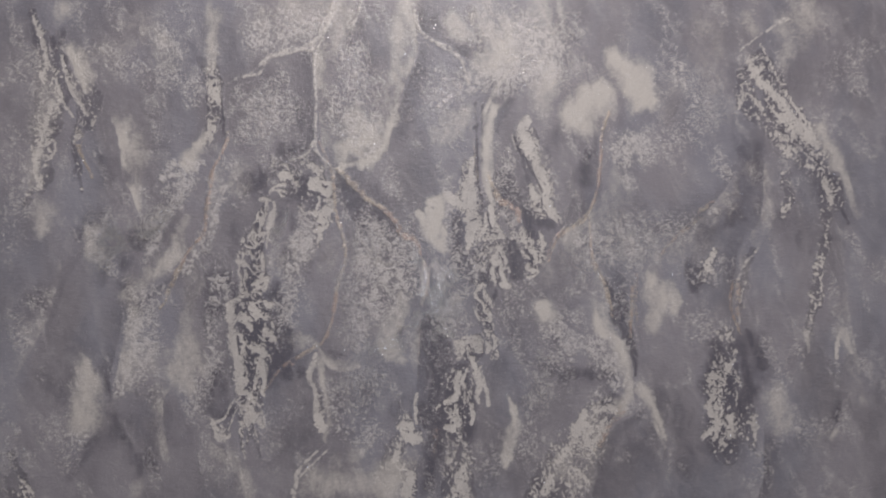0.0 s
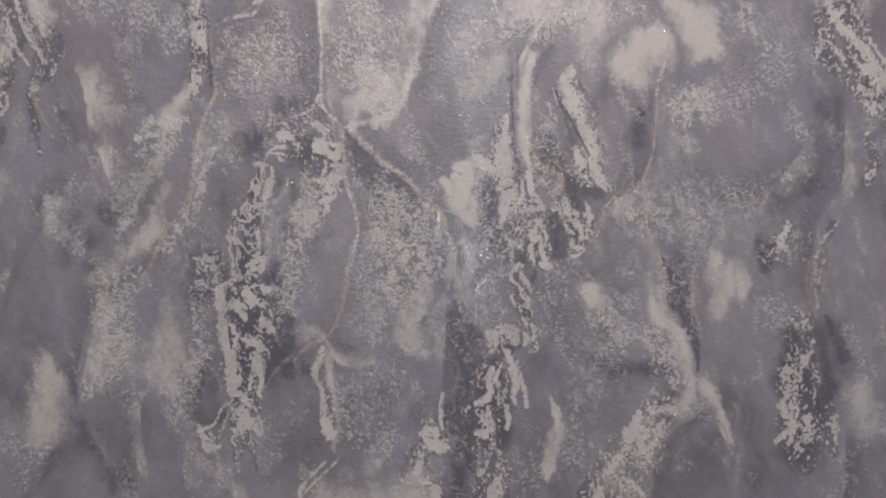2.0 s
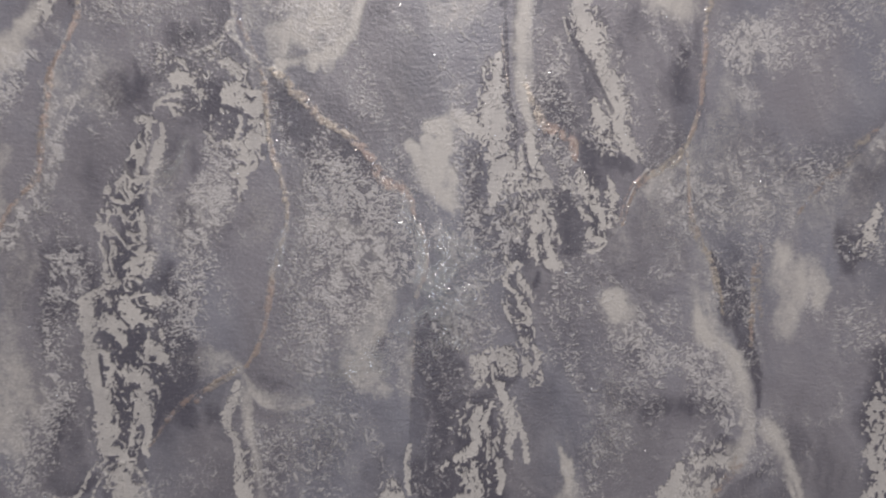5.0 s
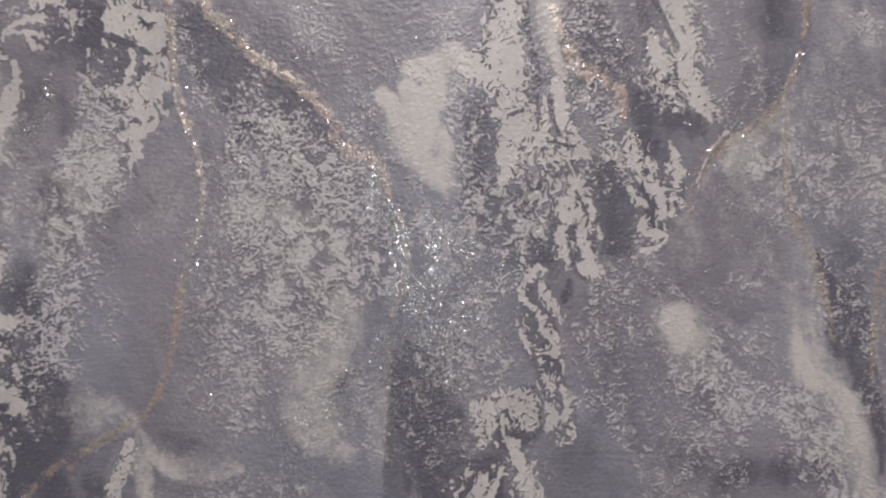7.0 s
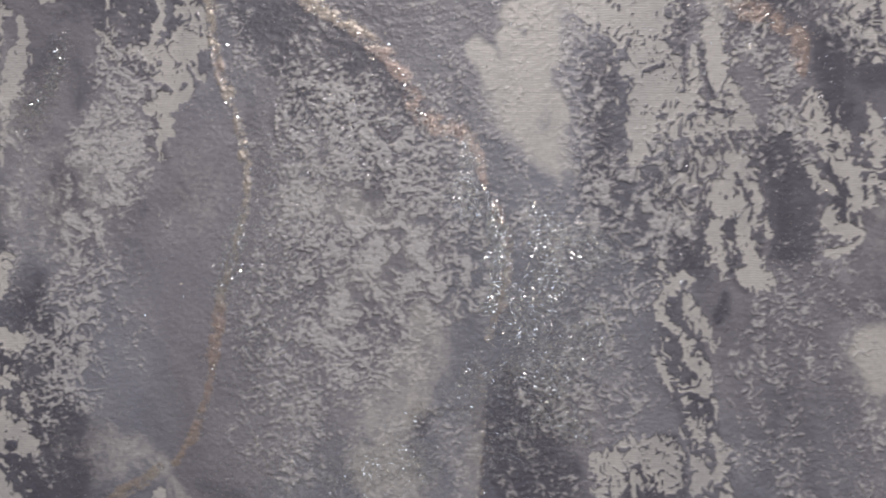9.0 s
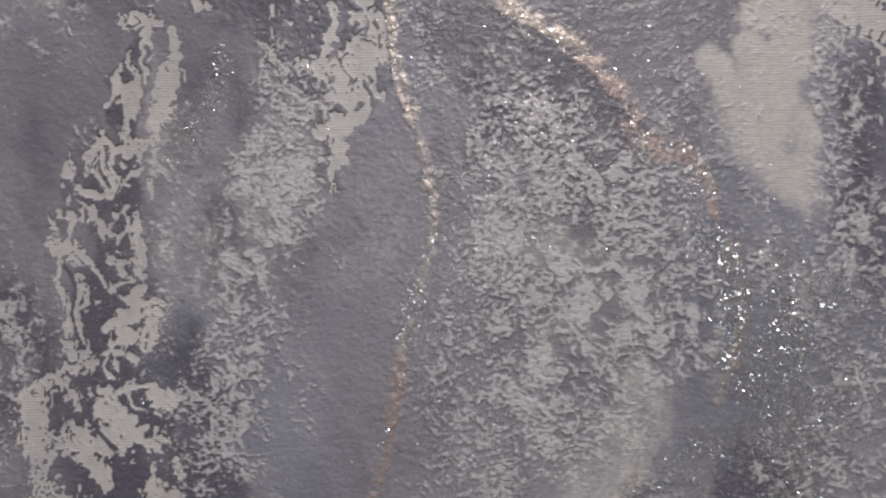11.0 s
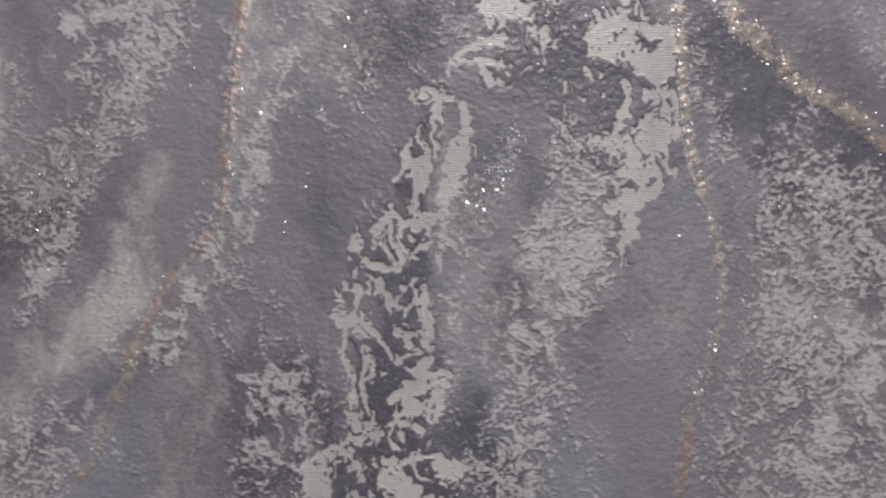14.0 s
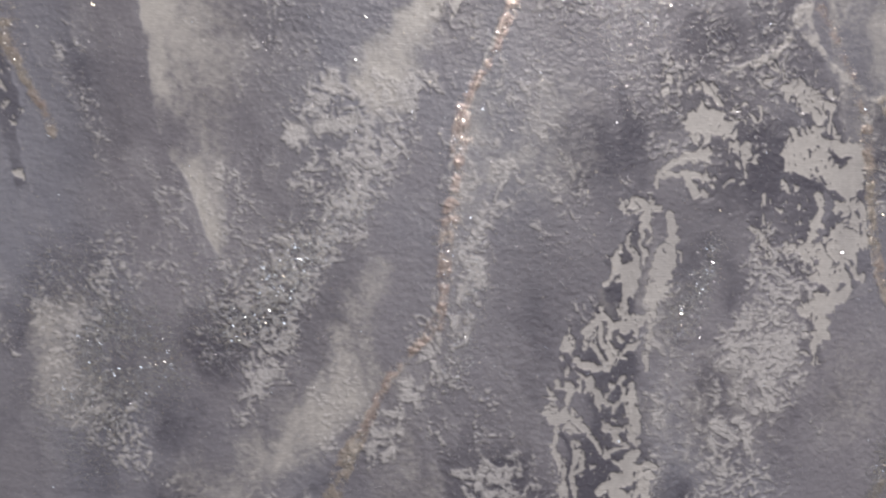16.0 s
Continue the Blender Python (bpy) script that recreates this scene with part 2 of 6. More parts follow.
def rounded(points, cuts=4):
    """The brush's way through its places: a Catmull-Rom curve of (x, z, half width)."""
    p = np.array(points, float) / 1000
    if len(p) < 2:
        p = np.concatenate([p, p + [0, 0.001, 0]])
    p = np.concatenate([[2 * p[0] - p[1]], p, [2 * p[-1] - p[-2]]])
    way = []
    for a, b, c, d in zip(p, p[1:], p[2:], p[3:]):
        for t in np.arange(cuts) / cuts:
            way.append(0.5 * (2 * b + (c - a) * t + (2 * a - 5 * b + 4 * c - d) * t**2 + (3 * b - a - 3 * c + d) * t**3))
    way = np.array(way + [p[-2]])
    way[:, 2] = np.maximum(way[:, 2], 0.0004)
    return way


def stroke(kind, name, points, gain=1.0):
    """One brush stroke of an ink: millimetres across, up, and half its width. A named stroke becomes a part of the sheet."""
    firm = 0.25 if kind in ("solid", "cut", "slab") else 0.45 if kind in ("gold", "line", "veil", "shade") else 1.0
    way, loose = rounded(points), LOOSE[kind]
    i, j = np.clip(np.searchsorted(ZS, way[:, 1]), 0, len(ZS) - 1), np.clip(np.searchsorted(XS, way[:, 0]), 0, len(XS) - 1)
    way[:, 0] += firm * (WX - X)[i, j]
    way[:, 1] += firm * (WZ - Z)[i, j]
    reach = way[:, 2].max() * loose + 0.010
    c0, c1 = np.searchsorted(XS, (way[:, 0].min() - reach, way[:, 0].max() + reach))
    r0, r1 = np.searchsorted(ZS, (way[:, 1].min() - reach, way[:, 1].max() + reach))
    if c1 - c0 < 2 or r1 - r0 < 2:
        return
    window = (slice(r0, r1), slice(c0, c1))
    x, z = X[window] + firm * (WX - X)[window], Z[window] + firm * (WZ - Z)[window]
    depth, least = np.full(x.shape, -9.0), np.full(x.shape, 9.0)
    for a, b in zip(way, way[1:]):
        ab = b[:2] - a[:2]
        t = np.clip(((x - a[0]) * ab[0] + (z - a[1]) * ab[1]) / max(ab @ ab, 1e-12), 0, 1)
        off = np.hypot(x - a[0] - t * ab[0], z - a[1] - t * ab[1])
        near = 1 - off / ((a[2] + t * (b[2] - a[2])) * loose)
        if kind in ("veil", "shade"):
            # light or shade on the brush's left alone, sharp along its way
            near = np.where(off < least, near * rise(ab[0] * (z - a[1]) - ab[1] * (x - a[0]), 0, 0.0012 * np.hypot(*ab)), depth)
            least = np.minimum(least, off)
            depth = near
        else:
            depth = np.maximum(depth, near)
    FIELDS[kind][window] = np.maximum(FIELDS[kind][window], gain * rise(depth, 0, SOFT[kind]))
    if name:
        # the part's outline, in blocks of four cells
        PARTS.append(name)
        rows, columns = np.nonzero(depth > 0.12)
        OWNER[(rows + r0) // 4, (columns + c0) // 4] = len(PARTS)


# ---- the printed pattern, stroke by stroke, with some sheen painted in as pale ink ----
stroke("crackle", "white_streak", [(-132.5, 1312.5, 1.5), (-137, 1304, 2.5), (-143, 1290.5, 4.5), (-152, 1296.5, 3), (-155.5, 1301, 1.5)])
stroke("crackle", "white_streak", [(72.5, 1320.5, 4), (74, 1305.5, 7.5), (70.5, 1290.5, 9), (79, 1279.5, 13), (79.5, 1255.5, 16), (83, 1227.5, 16)])
stroke("crackle", "white_streak", [(36, 1290.5, 9.5), (25.5, 1287.5, 10.5), (15, 1274.5, 9.5), (20.5, 1261, 8.5), (31, 1248, 8.5), (31.5, 1227.5, 10.5)])
stroke("crackle", "white_streak", [(423.5, 1542, 5.5), (433, 1520.5, 5.5), (431.5, 1476.5, 5.5), (423.5, 1438, 5.5), (416, 1388.5, 5.5)], 0.6)
stroke("crackle", "white_streak", [(393, 1542, 6.5), (395.5, 1520, 5.5), (387, 1503.5, 4.5)], 0.6)
stroke("crackle", "white_streak", [(-327.5, 1687.5, 3.5), (-320.5, 1655, 5), (-316, 1639.5, 4)], 0.6)
stroke("crackle", "white_streak", [(-303, 1655.5, 4), (-299, 1629, 4), (-289, 1610.5, 5), (-277.5, 1597, 6.5), (-272.5, 1578.5, 4)], 0.7)
stroke("crackle", "white_streak", [(-305, 1618, 4), (-312, 1591, 8.5), (-306.5, 1570, 6.5), (-318, 1556.5, 7.5), (-323, 1527, 5), (-331, 1506, 4)], 0.6)
stroke("crackle", "white_streak", [(-288.5, 1570, 3), (-283.5, 1543.5, 4), (-279.5, 1522.5, 3)], 0.5)
stroke("crackle", "white_streak", [(-339, 1274.5, 3), (-329, 1253.5, 5), (-320, 1230, 5), (-340.5, 1238, 6)], 0.7)
stroke("crackle", "white_streak", [(322, 1461, 6), (317.5, 1449, 4), (312.5, 1439, 2.5)], 0.8)
stroke("crackle", "white_streak", [(86, 1696, 7.5), (93.5, 1674, 6.5), (94.5, 1660.5, 4.5)], 0.5)
stroke("crackle", "white_streak", [(359.5, 1470, 3), (353.5, 1448, 3), (348, 1415.5, 3)], 0.6)
stroke("crackle", "white_streak", [(222, 1321.5, 10), (203, 1301, 16.5), (187, 1271.5, 23), (173.5, 1242.5, 28), (171, 1225, 30.5)], 0.9)
stroke("crackle", "white_streak", [(-121, 1309, 3.5), (-120, 1296.5, 1.5), (-122, 1282, 1.5)], 0.8)
stroke("crackle", "white_streak", [(-117.5, 1298, 3), (-114, 1287.5, 3), (-108.5, 1270, 1.5)], 0.8)
stroke("crackle", "white_streak", [(-126, 1295.5, 2.5), (-127, 1282, 2.5), (-122.5, 1268, 1.5)], 0.8)
stroke("crackle", "white_streak", [(-326, 1682, 3), (-313.5, 1644.5, 4), (-310, 1612.5, 5), (-315.5, 1583, 4.5), (-319.5, 1564.5, 4)], 0.55)
stroke("pale", "pale_patch", [(211.5, 1414, 8), (214.5, 1398.5, 10.5), (225, 1383, 8), (235, 1367, 6.5), (240.5, 1347.5, 5), (239, 1328, 5), (229, 1313, 5.5)], 0.6)
stroke("pale", "pale_patch", [(206, 1296, 16.5), (184.5, 1258.5, 27)], 0.4)
stroke("pale", "pale_patch", [(-318.5, 1644.5, 11.5), (-315, 1591, 13.5), (-324, 1527, 11.5)], 0.35)
stroke("pale", "pale_patch", [(-110.5, 1683.5, 21.5), (-83.5, 1670.5, 16)], 0.4)
stroke("pale", "pale_patch", [(-258.5, 1648.5, 10.5), (-237.5, 1657, 8.5)], 0.3)
stroke("pale", "pale_patch", [(304, 1475, 22), (260, 1469, 22), (210.5, 1468.5, 16.5)], 0.3)
stroke("pale", "pale_patch", [(276, 1600.5, 16.5), (303.5, 1645, 22)], 0.2)
stroke("pale", "pale_patch", [(-227, 1374.5, 14.5), (-211, 1353.5, 9.5)], 0.35)
stroke("pale", "pale_patch", [(24, 1417.5, 7.5), (15.5, 1403.5, 8), (8.5, 1386.5, 9.5), (14, 1371.5, 11)], 0.65)
stroke("pale", "pale_patch", [(-182, 1494, 4), (-187.5, 1482.5, 6.5), (-190.5, 1467, 7.5), (-195.5, 1454.5, 7), (-209, 1444, 11.5), (-222.5, 1433, 9.5), (-237, 1420, 9.5)], 0.52)
stroke("pale", "pale_patch", [(-175.5, 1448.5, 7.5), (-172.5, 1430, 8), (-177.5, 1412.5, 8)], 0.3)
stroke("pale", "pale_patch", [(-143, 1520.5, 9), (-128, 1523.5, 7.5)], 0.3)
stroke("pale", "pale_patch", [(-18.5, 1458.5, 6), (-21.5, 1449.5, 4.5)], 0.3)
stroke("pale", "pale_patch", [(182.5, 1593.5, 12), (201.5, 1607.5, 16.5), (212.5, 1619, 12)])
stroke("pale", "pale_patch", [(226, 1655, 10), (237.5, 1633, 16.5), (251, 1611, 12)])
stroke("pale", "pale_patch", [(-271, 1358.5, 5), (-269, 1332, 13), (-272.5, 1308.5, 17.5)], 0.65)
stroke("pale", "pale_patch", [(-182.5, 1380, 11.5), (-183.5, 1358.5, 18), (-179, 1337.5, 11.5)], 0.6)
stroke("pale", "pale_patch", [(17.5, 1258.5, 16), (2, 1242.5, 21.5), (-25, 1245, 16), (-56.5, 1248, 16)], 0.6)
stroke("pale", "pale_patch", [(125.5, 1325, 2.5), (132.5, 1301, 6.5), (124.5, 1279.5, 6.5), (122, 1261, 3)], 0.7)
stroke("pale", "pale_patch", [(-75.5, 1381, 7), (-65, 1379, 6), (-58, 1376.5, 3.5)], 0.55)
stroke("pale", "pale_patch", [(-55, 1370, 2), (-46.5, 1360, 3.5), (-34, 1354, 4), (-19, 1356, 2.5)], 0.5)
stroke("pale", "pale_patch", [(-284.5, 1634.5, 9.5), (-279, 1624, 7.5), (-292.5, 1650.5, 7.5)], 0.7)
stroke("pale", "pale_patch", [(-222, 1684, 11.5), (-208.5, 1657.5, 11.5), (-200, 1636, 10.5)], 0.35)
stroke("pale", "pale_patch", [(-301, 1690.5, 10.5)], 0.6)
stroke("pale", "pale_patch", [(-78.5, 1687, 27), (-41, 1693.5, 21.5), (-51, 1655, 13.5)], 0.5)
stroke("pale", "pale_patch", [(105.5, 1685.5, 22), (122, 1664, 22), (100.5, 1636, 13.5)], 0.65)
stroke("pale", "pale_patch", [(154.5, 1692, 24.5), (160.5, 1648, 22), (155, 1615, 13.5)], 0.55)
stroke("pale", "pale_patch", [(79, 1597.5, 12), (68, 1581, 13.5)], 0.45)
stroke("pale", "pale_patch", [(398.5, 1686, 19.5), (415.5, 1703, 17), (393, 1658, 11)], 0.5)
stroke("pale", "pale_patch", [(426.5, 1586.5, 9), (440.5, 1559, 10), (446, 1548, 5.5)], 0.7)
stroke("pale", "pale_patch", [(-313, 1500.5, 11.5), (-315, 1479.5, 7.5)], 0.5)
stroke("pale", "pale_patch", [(-270.5, 1480, 6.5), (-265, 1459, 7.5)], 0.6)
stroke("pale", "pale_patch", [(-174, 1562, 5.5), (-180, 1548, 7), (-186, 1543.5, 4.5)], 0.85)
stroke("pale", "pale_patch", [(-158.5, 1685.5, 9.5), (-161, 1658.5, 6.5), (-158, 1637, 5.5)], 0.6)
stroke("pale", "pale_patch", [(382.5, 1328.5, 12), (389.5, 1301.5, 12)], 0.55)
stroke("pale", "pale_patch", [(448, 1389, 8), (456.5, 1372.5, 4.5)], 0.5)
stroke("pale", "pale_patch", [(-178, 1411.5, 5.5), (-183, 1396, 4)], 0.45)
stroke("pale", "pale_patch", [(-136, 1269, 7.5), (-122.5, 1248, 7.5), (-119.5, 1232, 5.5)], 0.45)
stroke("pale", "pale_patch", [(-222, 1237.5, 8)], 0.4)
stroke("pale", "pale_patch", [(354, 1696, 8), (362, 1679.5, 5.5)], 0.4)
stroke("pale", "pale_patch", [(315, 1689.5, 14), (326, 1662, 11)], 0.3)
stroke("pale", "pale_patch", [(250.5, 1339, 3.5), (257.5, 1326, 5.5), (265.5, 1312, 4), (272.5, 1296.5, 2), (276, 1284.5, 1)], 0.7)
stroke("pale", "pale_patch", [(15, 1602.5, 4.5), (9, 1581.5, 3.5), (0.5, 1559, 5), (-16, 1549, 3.5), (-37.5, 1545, 3.5)], 0.9)
stroke("pale", "pale_patch", [(-23.5, 1562, 14.5), (-38, 1561.5, 10), (-8.5, 1573.5, 12.5), (-23.5, 1588, 14.5)], 0.8)
stroke("pale", "pale_patch", [(262.5, 1441, 7.5), (265.5, 1421.5, 14), (276.5, 1425.5, 11), (263.5, 1398, 8)], 0.75)
stroke("pale", "pale_patch", [(286.5, 1421.5, 6), (282, 1409.5, 5)], 0.6)
stroke("pale", "pale_patch", [(-168, 1566.5, 5), (-176.5, 1554, 5.5), (-183, 1543, 4)], 0.85)
stroke("pale", "pale_patch", [(110, 1604, 4), (103.5, 1585, 4.5), (100.5, 1562, 4.5), (102.5, 1535.5, 5.5), (104.5, 1518.5, 4)], 0.85)
stroke("pale", "pale_patch", [(239, 1574, 13), (243, 1558, 10)], 0.45)
stroke("pale", "pale_patch", [(-165.5, 1433, 5), (-177, 1408, 6), (-180.5, 1386.5, 8.5)], 0.4)
stroke("pale", "pale_patch", [(-180.5, 1369, 13.5), (-166.5, 1354.5, 13.5)], 0.45)
stroke("pale", "pale_patch", [(69.5, 1587.5, 11.5), (58.5, 1576, 9.5)], 0.4)
stroke("pale", "pale_patch", [(147, 1555.5, 7), (157, 1525, 7)], 0.35)
stroke("pale", "pale_patch", [(190.5, 1601.5, 13.5), (196.5, 1586, 12), (180.5, 1593.5, 7)], 0.8)
stroke("pale", "pale_patch", [(223, 1499.5, 16), (206.5, 1479.5, 20), (243, 1476, 20.5)], 0.3)
stroke("pale", "pale_patch", [(67, 1690, 11), (78, 1674, 12)], 0.5)
stroke("stipple", "", [(-109.5, 1605, 24), (-125, 1578, 16), (-93.5, 1627, 13.5)], 0.6)
stroke("stipple", "", [(116.5, 1680, 27.5), (149.5, 1648, 27.5), (176.5, 1676, 22)], 0.6)
stroke("stipple", "", [(287, 1645, 27.5), (315, 1601.5, 28), (276, 1567.5, 22)], 0.45)
stroke("stipple", "", [(249, 1474.5, 33), (205, 1463, 22), (287.5, 1491, 22)], 0.5)
stroke("stipple", "", [(-15, 1333, 26.5), (-36, 1301, 16), (-4, 1295.5, 21.5)], 0.45)
stroke("stipple", "", [(156.5, 1381.5, 21.5), (151.5, 1328, 21.5), (141, 1274.5, 21.5)], 0.4)
stroke("stipple", "", [(-110, 1274.5, 21), (-78.5, 1316.5, 16)], 0.3)
stroke("stipple", "", [(-206, 1668, 21), (-200, 1625, 16), (-253, 1646, 16)], 0.45)
stroke("stipple", "", [(443.5, 1642, 28), (477.5, 1670.5, 22.5)], 0.35)
stroke("stipple", "", [(-340, 1559, 21), (-343.5, 1474, 20.5)], 0.4)
stroke("stipple", "", [(-12, 1492.5, 6.5), (1, 1479.5, 14), (13.5, 1466.5, 16.5), (23, 1448, 17.5), (32.5, 1433.5, 11)])
stroke("stipple", "", [(-15.5, 1459, 9), (-6.5, 1442.5, 16.5), (8.5, 1427.5, 18.5), (1, 1409, 15), (-15.5, 1416.5, 13)], 0.85)
stroke("stipple", "", [(-27, 1401.5, 9), (-32.5, 1383, 9), (-12, 1371.5, 11)], 0.5)
stroke("stipple", "", [(-83, 1440.5, 9), (-83, 1416.5, 9), (-87, 1398, 7)], 0.75)
stroke("stipple", "", [(67.5, 1499, 4), (68.5, 1476.5, 5.5), (69.5, 1456, 4.5)], 0.75)
stroke("stipple", "", [(118.5, 1503.5, 7.5), (128, 1486.5, 7.5), (135, 1468, 4)], 0.75)
stroke("stipple", "", [(83, 1458, 7.5), (83, 1441, 9.5), (85, 1424, 5.5)], 0.6)
stroke("stipple", "", [(125.5, 1405, 13.5), (119.5, 1390, 11.5), (129.5, 1374.5, 11.5)], 0.4)
stroke("stipple", "", [(-85, 1446, 7.5), (-75.5, 1437, 7.5), (-87.5, 1424.5, 7.5)], 0.6)
stroke("stipple", "", [(-150.5, 1508.5, 5.5), (-156.5, 1493, 4.5), (-167.5, 1472, 5.5), (-161.5, 1459.5, 5.5)], 0.7)
stroke("stipple", "", [(-152.5, 1431.5, 9.5), (-149.5, 1421, 9.5), (-158.5, 1413, 6)], 0.8)
stroke("stipple", "", [(-190, 1504, 7.5), (-204, 1496, 9), (-218.5, 1485.5, 9.5), (-211, 1467, 8)], 0.55)
stroke("stipple", "", [(-207, 1429.5, 9.5), (-224.5, 1415.5, 9.5), (-212, 1412.5, 9.5)], 0.6)
stroke("stipple", "", [(-16.5, 1498, 7.5), (-13, 1475.5, 9), (-15.5, 1449.5, 12), (-19.5, 1428, 12)], 0.7)
stroke("stipple", "", [(-191.5, 1531, 9), (-179, 1534, 6), (-205, 1531, 6)], 0.6)
stroke("stipple", "", [(-23.5, 1584.5, 14.5), (-8.5, 1592, 11), (-38, 1572.5, 7)], 0.6)
stroke("stipple", "", [(68, 1519.5, 6), (70, 1489.5, 6), (77.5, 1459.5, 8.5), (87, 1444.5, 7.5)], 0.7)
stroke("stipple", "", [(239, 1574, 14.5), (241, 1558, 10)], 0.8)
stroke("stipple", "", [(216.5, 1367.5, 8), (223, 1348, 8)], 0.8)
stroke("stipple", "", [(-44, 1312, 6), (-42, 1327, 3.5)], 0.7)
stroke("stipple", "", [(-15, 1308, 11), (14, 1385, 11)], 0.4)
stroke("stipple", "", [(121, 1532, 9.5), (135, 1519, 9.5), (154, 1498.5, 5)], 0.5)
stroke("stipple", "", [(-195.5, 1537, 11), (-180, 1532.5, 9.5), (-186, 1521.5, 11)], 0.75)
stroke("stipple", "", [(-189.5, 1504.5, 8), (-198.5, 1495, 9.5), (-211.5, 1480.5, 9.5)], 0.55)
stroke("stipple", "", [(-240.5, 1496.5, 9.5), (-262.5, 1487, 10.5), (-258, 1458.5, 12.5)], 0.5)
stroke("stipple", "", [(-222, 1395.5, 18.5), (-224, 1358.5, 15.5), (-239, 1332, 10.5)], 0.7)
stroke("stipple", "", [(246, 1564.5, 18.5)], 0.8)
stroke("stipple", "", [(326, 1557.5, 14), (337, 1541, 11)], 0.6)
stroke("stipple", "", [(211, 1328, 13.5), (200.5, 1296, 11)], 0.6)
stroke("stipple", "", [(211, 1376.5, 12), (219, 1349.5, 12)], 0.7)
stroke("stipple", "", [(-159, 1396, 10.5), (-153, 1359, 11.5), (-166, 1327, 15.5), (-173.5, 1306, 10.5)], 0.65)
stroke("stipple", "", [(-18, 1563.5, 13.5), (-10, 1585, 11)], 0.6)
stroke("stipple", "", [(51.5, 1635, 13.5), (62.5, 1613.5, 11)], 0.5)
stroke("stipple", "", [(-176, 1620.5, 11.5), (-178.5, 1604, 9.5)], 0.7)
stroke("stipple", "", [(-282.5, 1284.5, 15.5), (-287, 1264, 10.5)], 0.55)
stroke("stipple", "", [(304, 1404, 16.5), (320.5, 1382.5, 11)], 0.4)
stroke("stipple", "", [(-321, 1644.5, 15.5), (-341.5, 1628, 15.5)], 0.5)
stroke("stipple", "", [(162.5, 1367, 14.5), (211, 1380, 12.5), (216.5, 1356.5, 15)], 0.5)
stroke("stipple", "", [(219, 1436, 6.5), (221.5, 1414.5, 6.5), (260, 1491, 22), (205, 1479.5, 22)], 0.4)
stroke("dark", "", [(-38, 1524.5, 6.5), (-19, 1512, 8.5), (-2, 1495, 6.5)], 0.8)
stroke("dark", "", [(52, 1396, 10), (53.5, 1373.5, 13.5), (58, 1348.5, 18)], 0.8)
stroke("dark", "", [(-98, 1367.5, 16), (-102, 1350.5, 16)], 0.8)
stroke("dark", "", [(75.5, 1476.5, 8), (82.5, 1456.5, 10), (87, 1443, 8)], 0.8)
stroke("dark", "", [(123.5, 1475, 7), (128.5, 1455, 9.5)], 0.8)
stroke("dark", "", [(137.5, 1503, 7), (144.5, 1489.5, 7)], 0.8)
stroke("dark", "", [(-13.5, 1639.5, 15), (-19, 1672, 12), (-27.5, 1688, 6.5)], 0.5)
stroke("dark", "", [(45.5, 1684, 12), (62, 1665.5, 12)], 0.5)
stroke("dark", "", [(-116, 1519, 11.5), (-103, 1535.5, 9.5)], 0.5)
stroke("dark", "", [(-146.5, 1425, 13), (-151.5, 1401.5, 13)], 0.5)
stroke("dark", "", [(354, 1503, 15.5), (367.5, 1536, 13.5)], 0.5)
stroke("dark", "", [(309.5, 1499.5, 5.5), (287.5, 1491, 6.5), (260, 1488, 6.5)], 0.5)
stroke("dark", "", [(-90, 1380.5, 11.5), (-95, 1348.5, 9.5)], 0.5)
stroke("dark", "", [(443.5, 1329, 5.5), (438, 1307, 4.5)], 0.5)
stroke("dark", "", [(334.5, 1372, 14), (359.5, 1383, 10), (359, 1350, 16.5), (337, 1317.5, 22), (342.5, 1285, 16.5)], 0.5)
stroke("dark", "", [(-144.5, 1316.5, 13), (-149.5, 1295.5, 7.5)], 0.5)
stroke("dark", "", [(-321.5, 1410.5, 16.5), (-308.5, 1426.5, 10.5)], 0.5)
stroke("dark", "", [(219.5, 1290.5, 7.5), (208.5, 1263.5, 6.5)], 0.5)
stroke("dark", "", [(-246.5, 1295.5, 13), (-266.5, 1274.5, 7.5), (-287, 1248, 5)], 0.5)
stroke("dark", "", [(28, 1306.5, 13.5), (17, 1317, 10.5), (49, 1327.5, 10.5)], 0.5)
stroke("dark", "", [(-210.5, 1327, 15.5), (-209, 1264, 13)], 0.5)
stroke("dark", "", [(-281, 1474.5, 9.5), (-260.5, 1496, 10.5)], 0.5)
stroke("dark", "", [(387, 1498, 16.5), (409.5, 1465, 11)], 0.5)
stroke("dark", "", [(158, 1549.5, 8.5), (169, 1577, 11)], 0.5)
stroke("dark", "", [(136.5, 1516.5, 11), (145, 1489.5, 10), (134, 1468, 11)], 0.5)
stroke("dark", "", [(74.5, 1489, 7.5), (80, 1462, 8.5)], 0.5)
stroke("dark", "", [(182, 1670.5, 11), (168.5, 1692, 7.5)], 0.5)
stroke("dark", "", [(-99, 1423, 9), (-108, 1402, 12)], 0.8)
stroke("dark", "", [(-146, 1431.5, 9), (-155.5, 1417.5, 9.5)], 0.8)
stroke("dark", "", [(-73.5, 1529, 8), (-70, 1516, 6.5)], 0.8)
stroke("dark", "", [(-120, 1531.5, 9.5), (-126.5, 1522, 6.5)], 0.8)
stroke("dark", "", [(-300.5, 1666.5, 7.5), (-305.5, 1634, 6.5), (-294, 1597, 5)], 0.5)
stroke("dark", "", [(32.5, 1613, 9.5), (19.5, 1575, 11)], 0.5)
stroke("dark", "", [(122.5, 1609, 6.5), (111.5, 1581.5, 5.5)], 0.5)
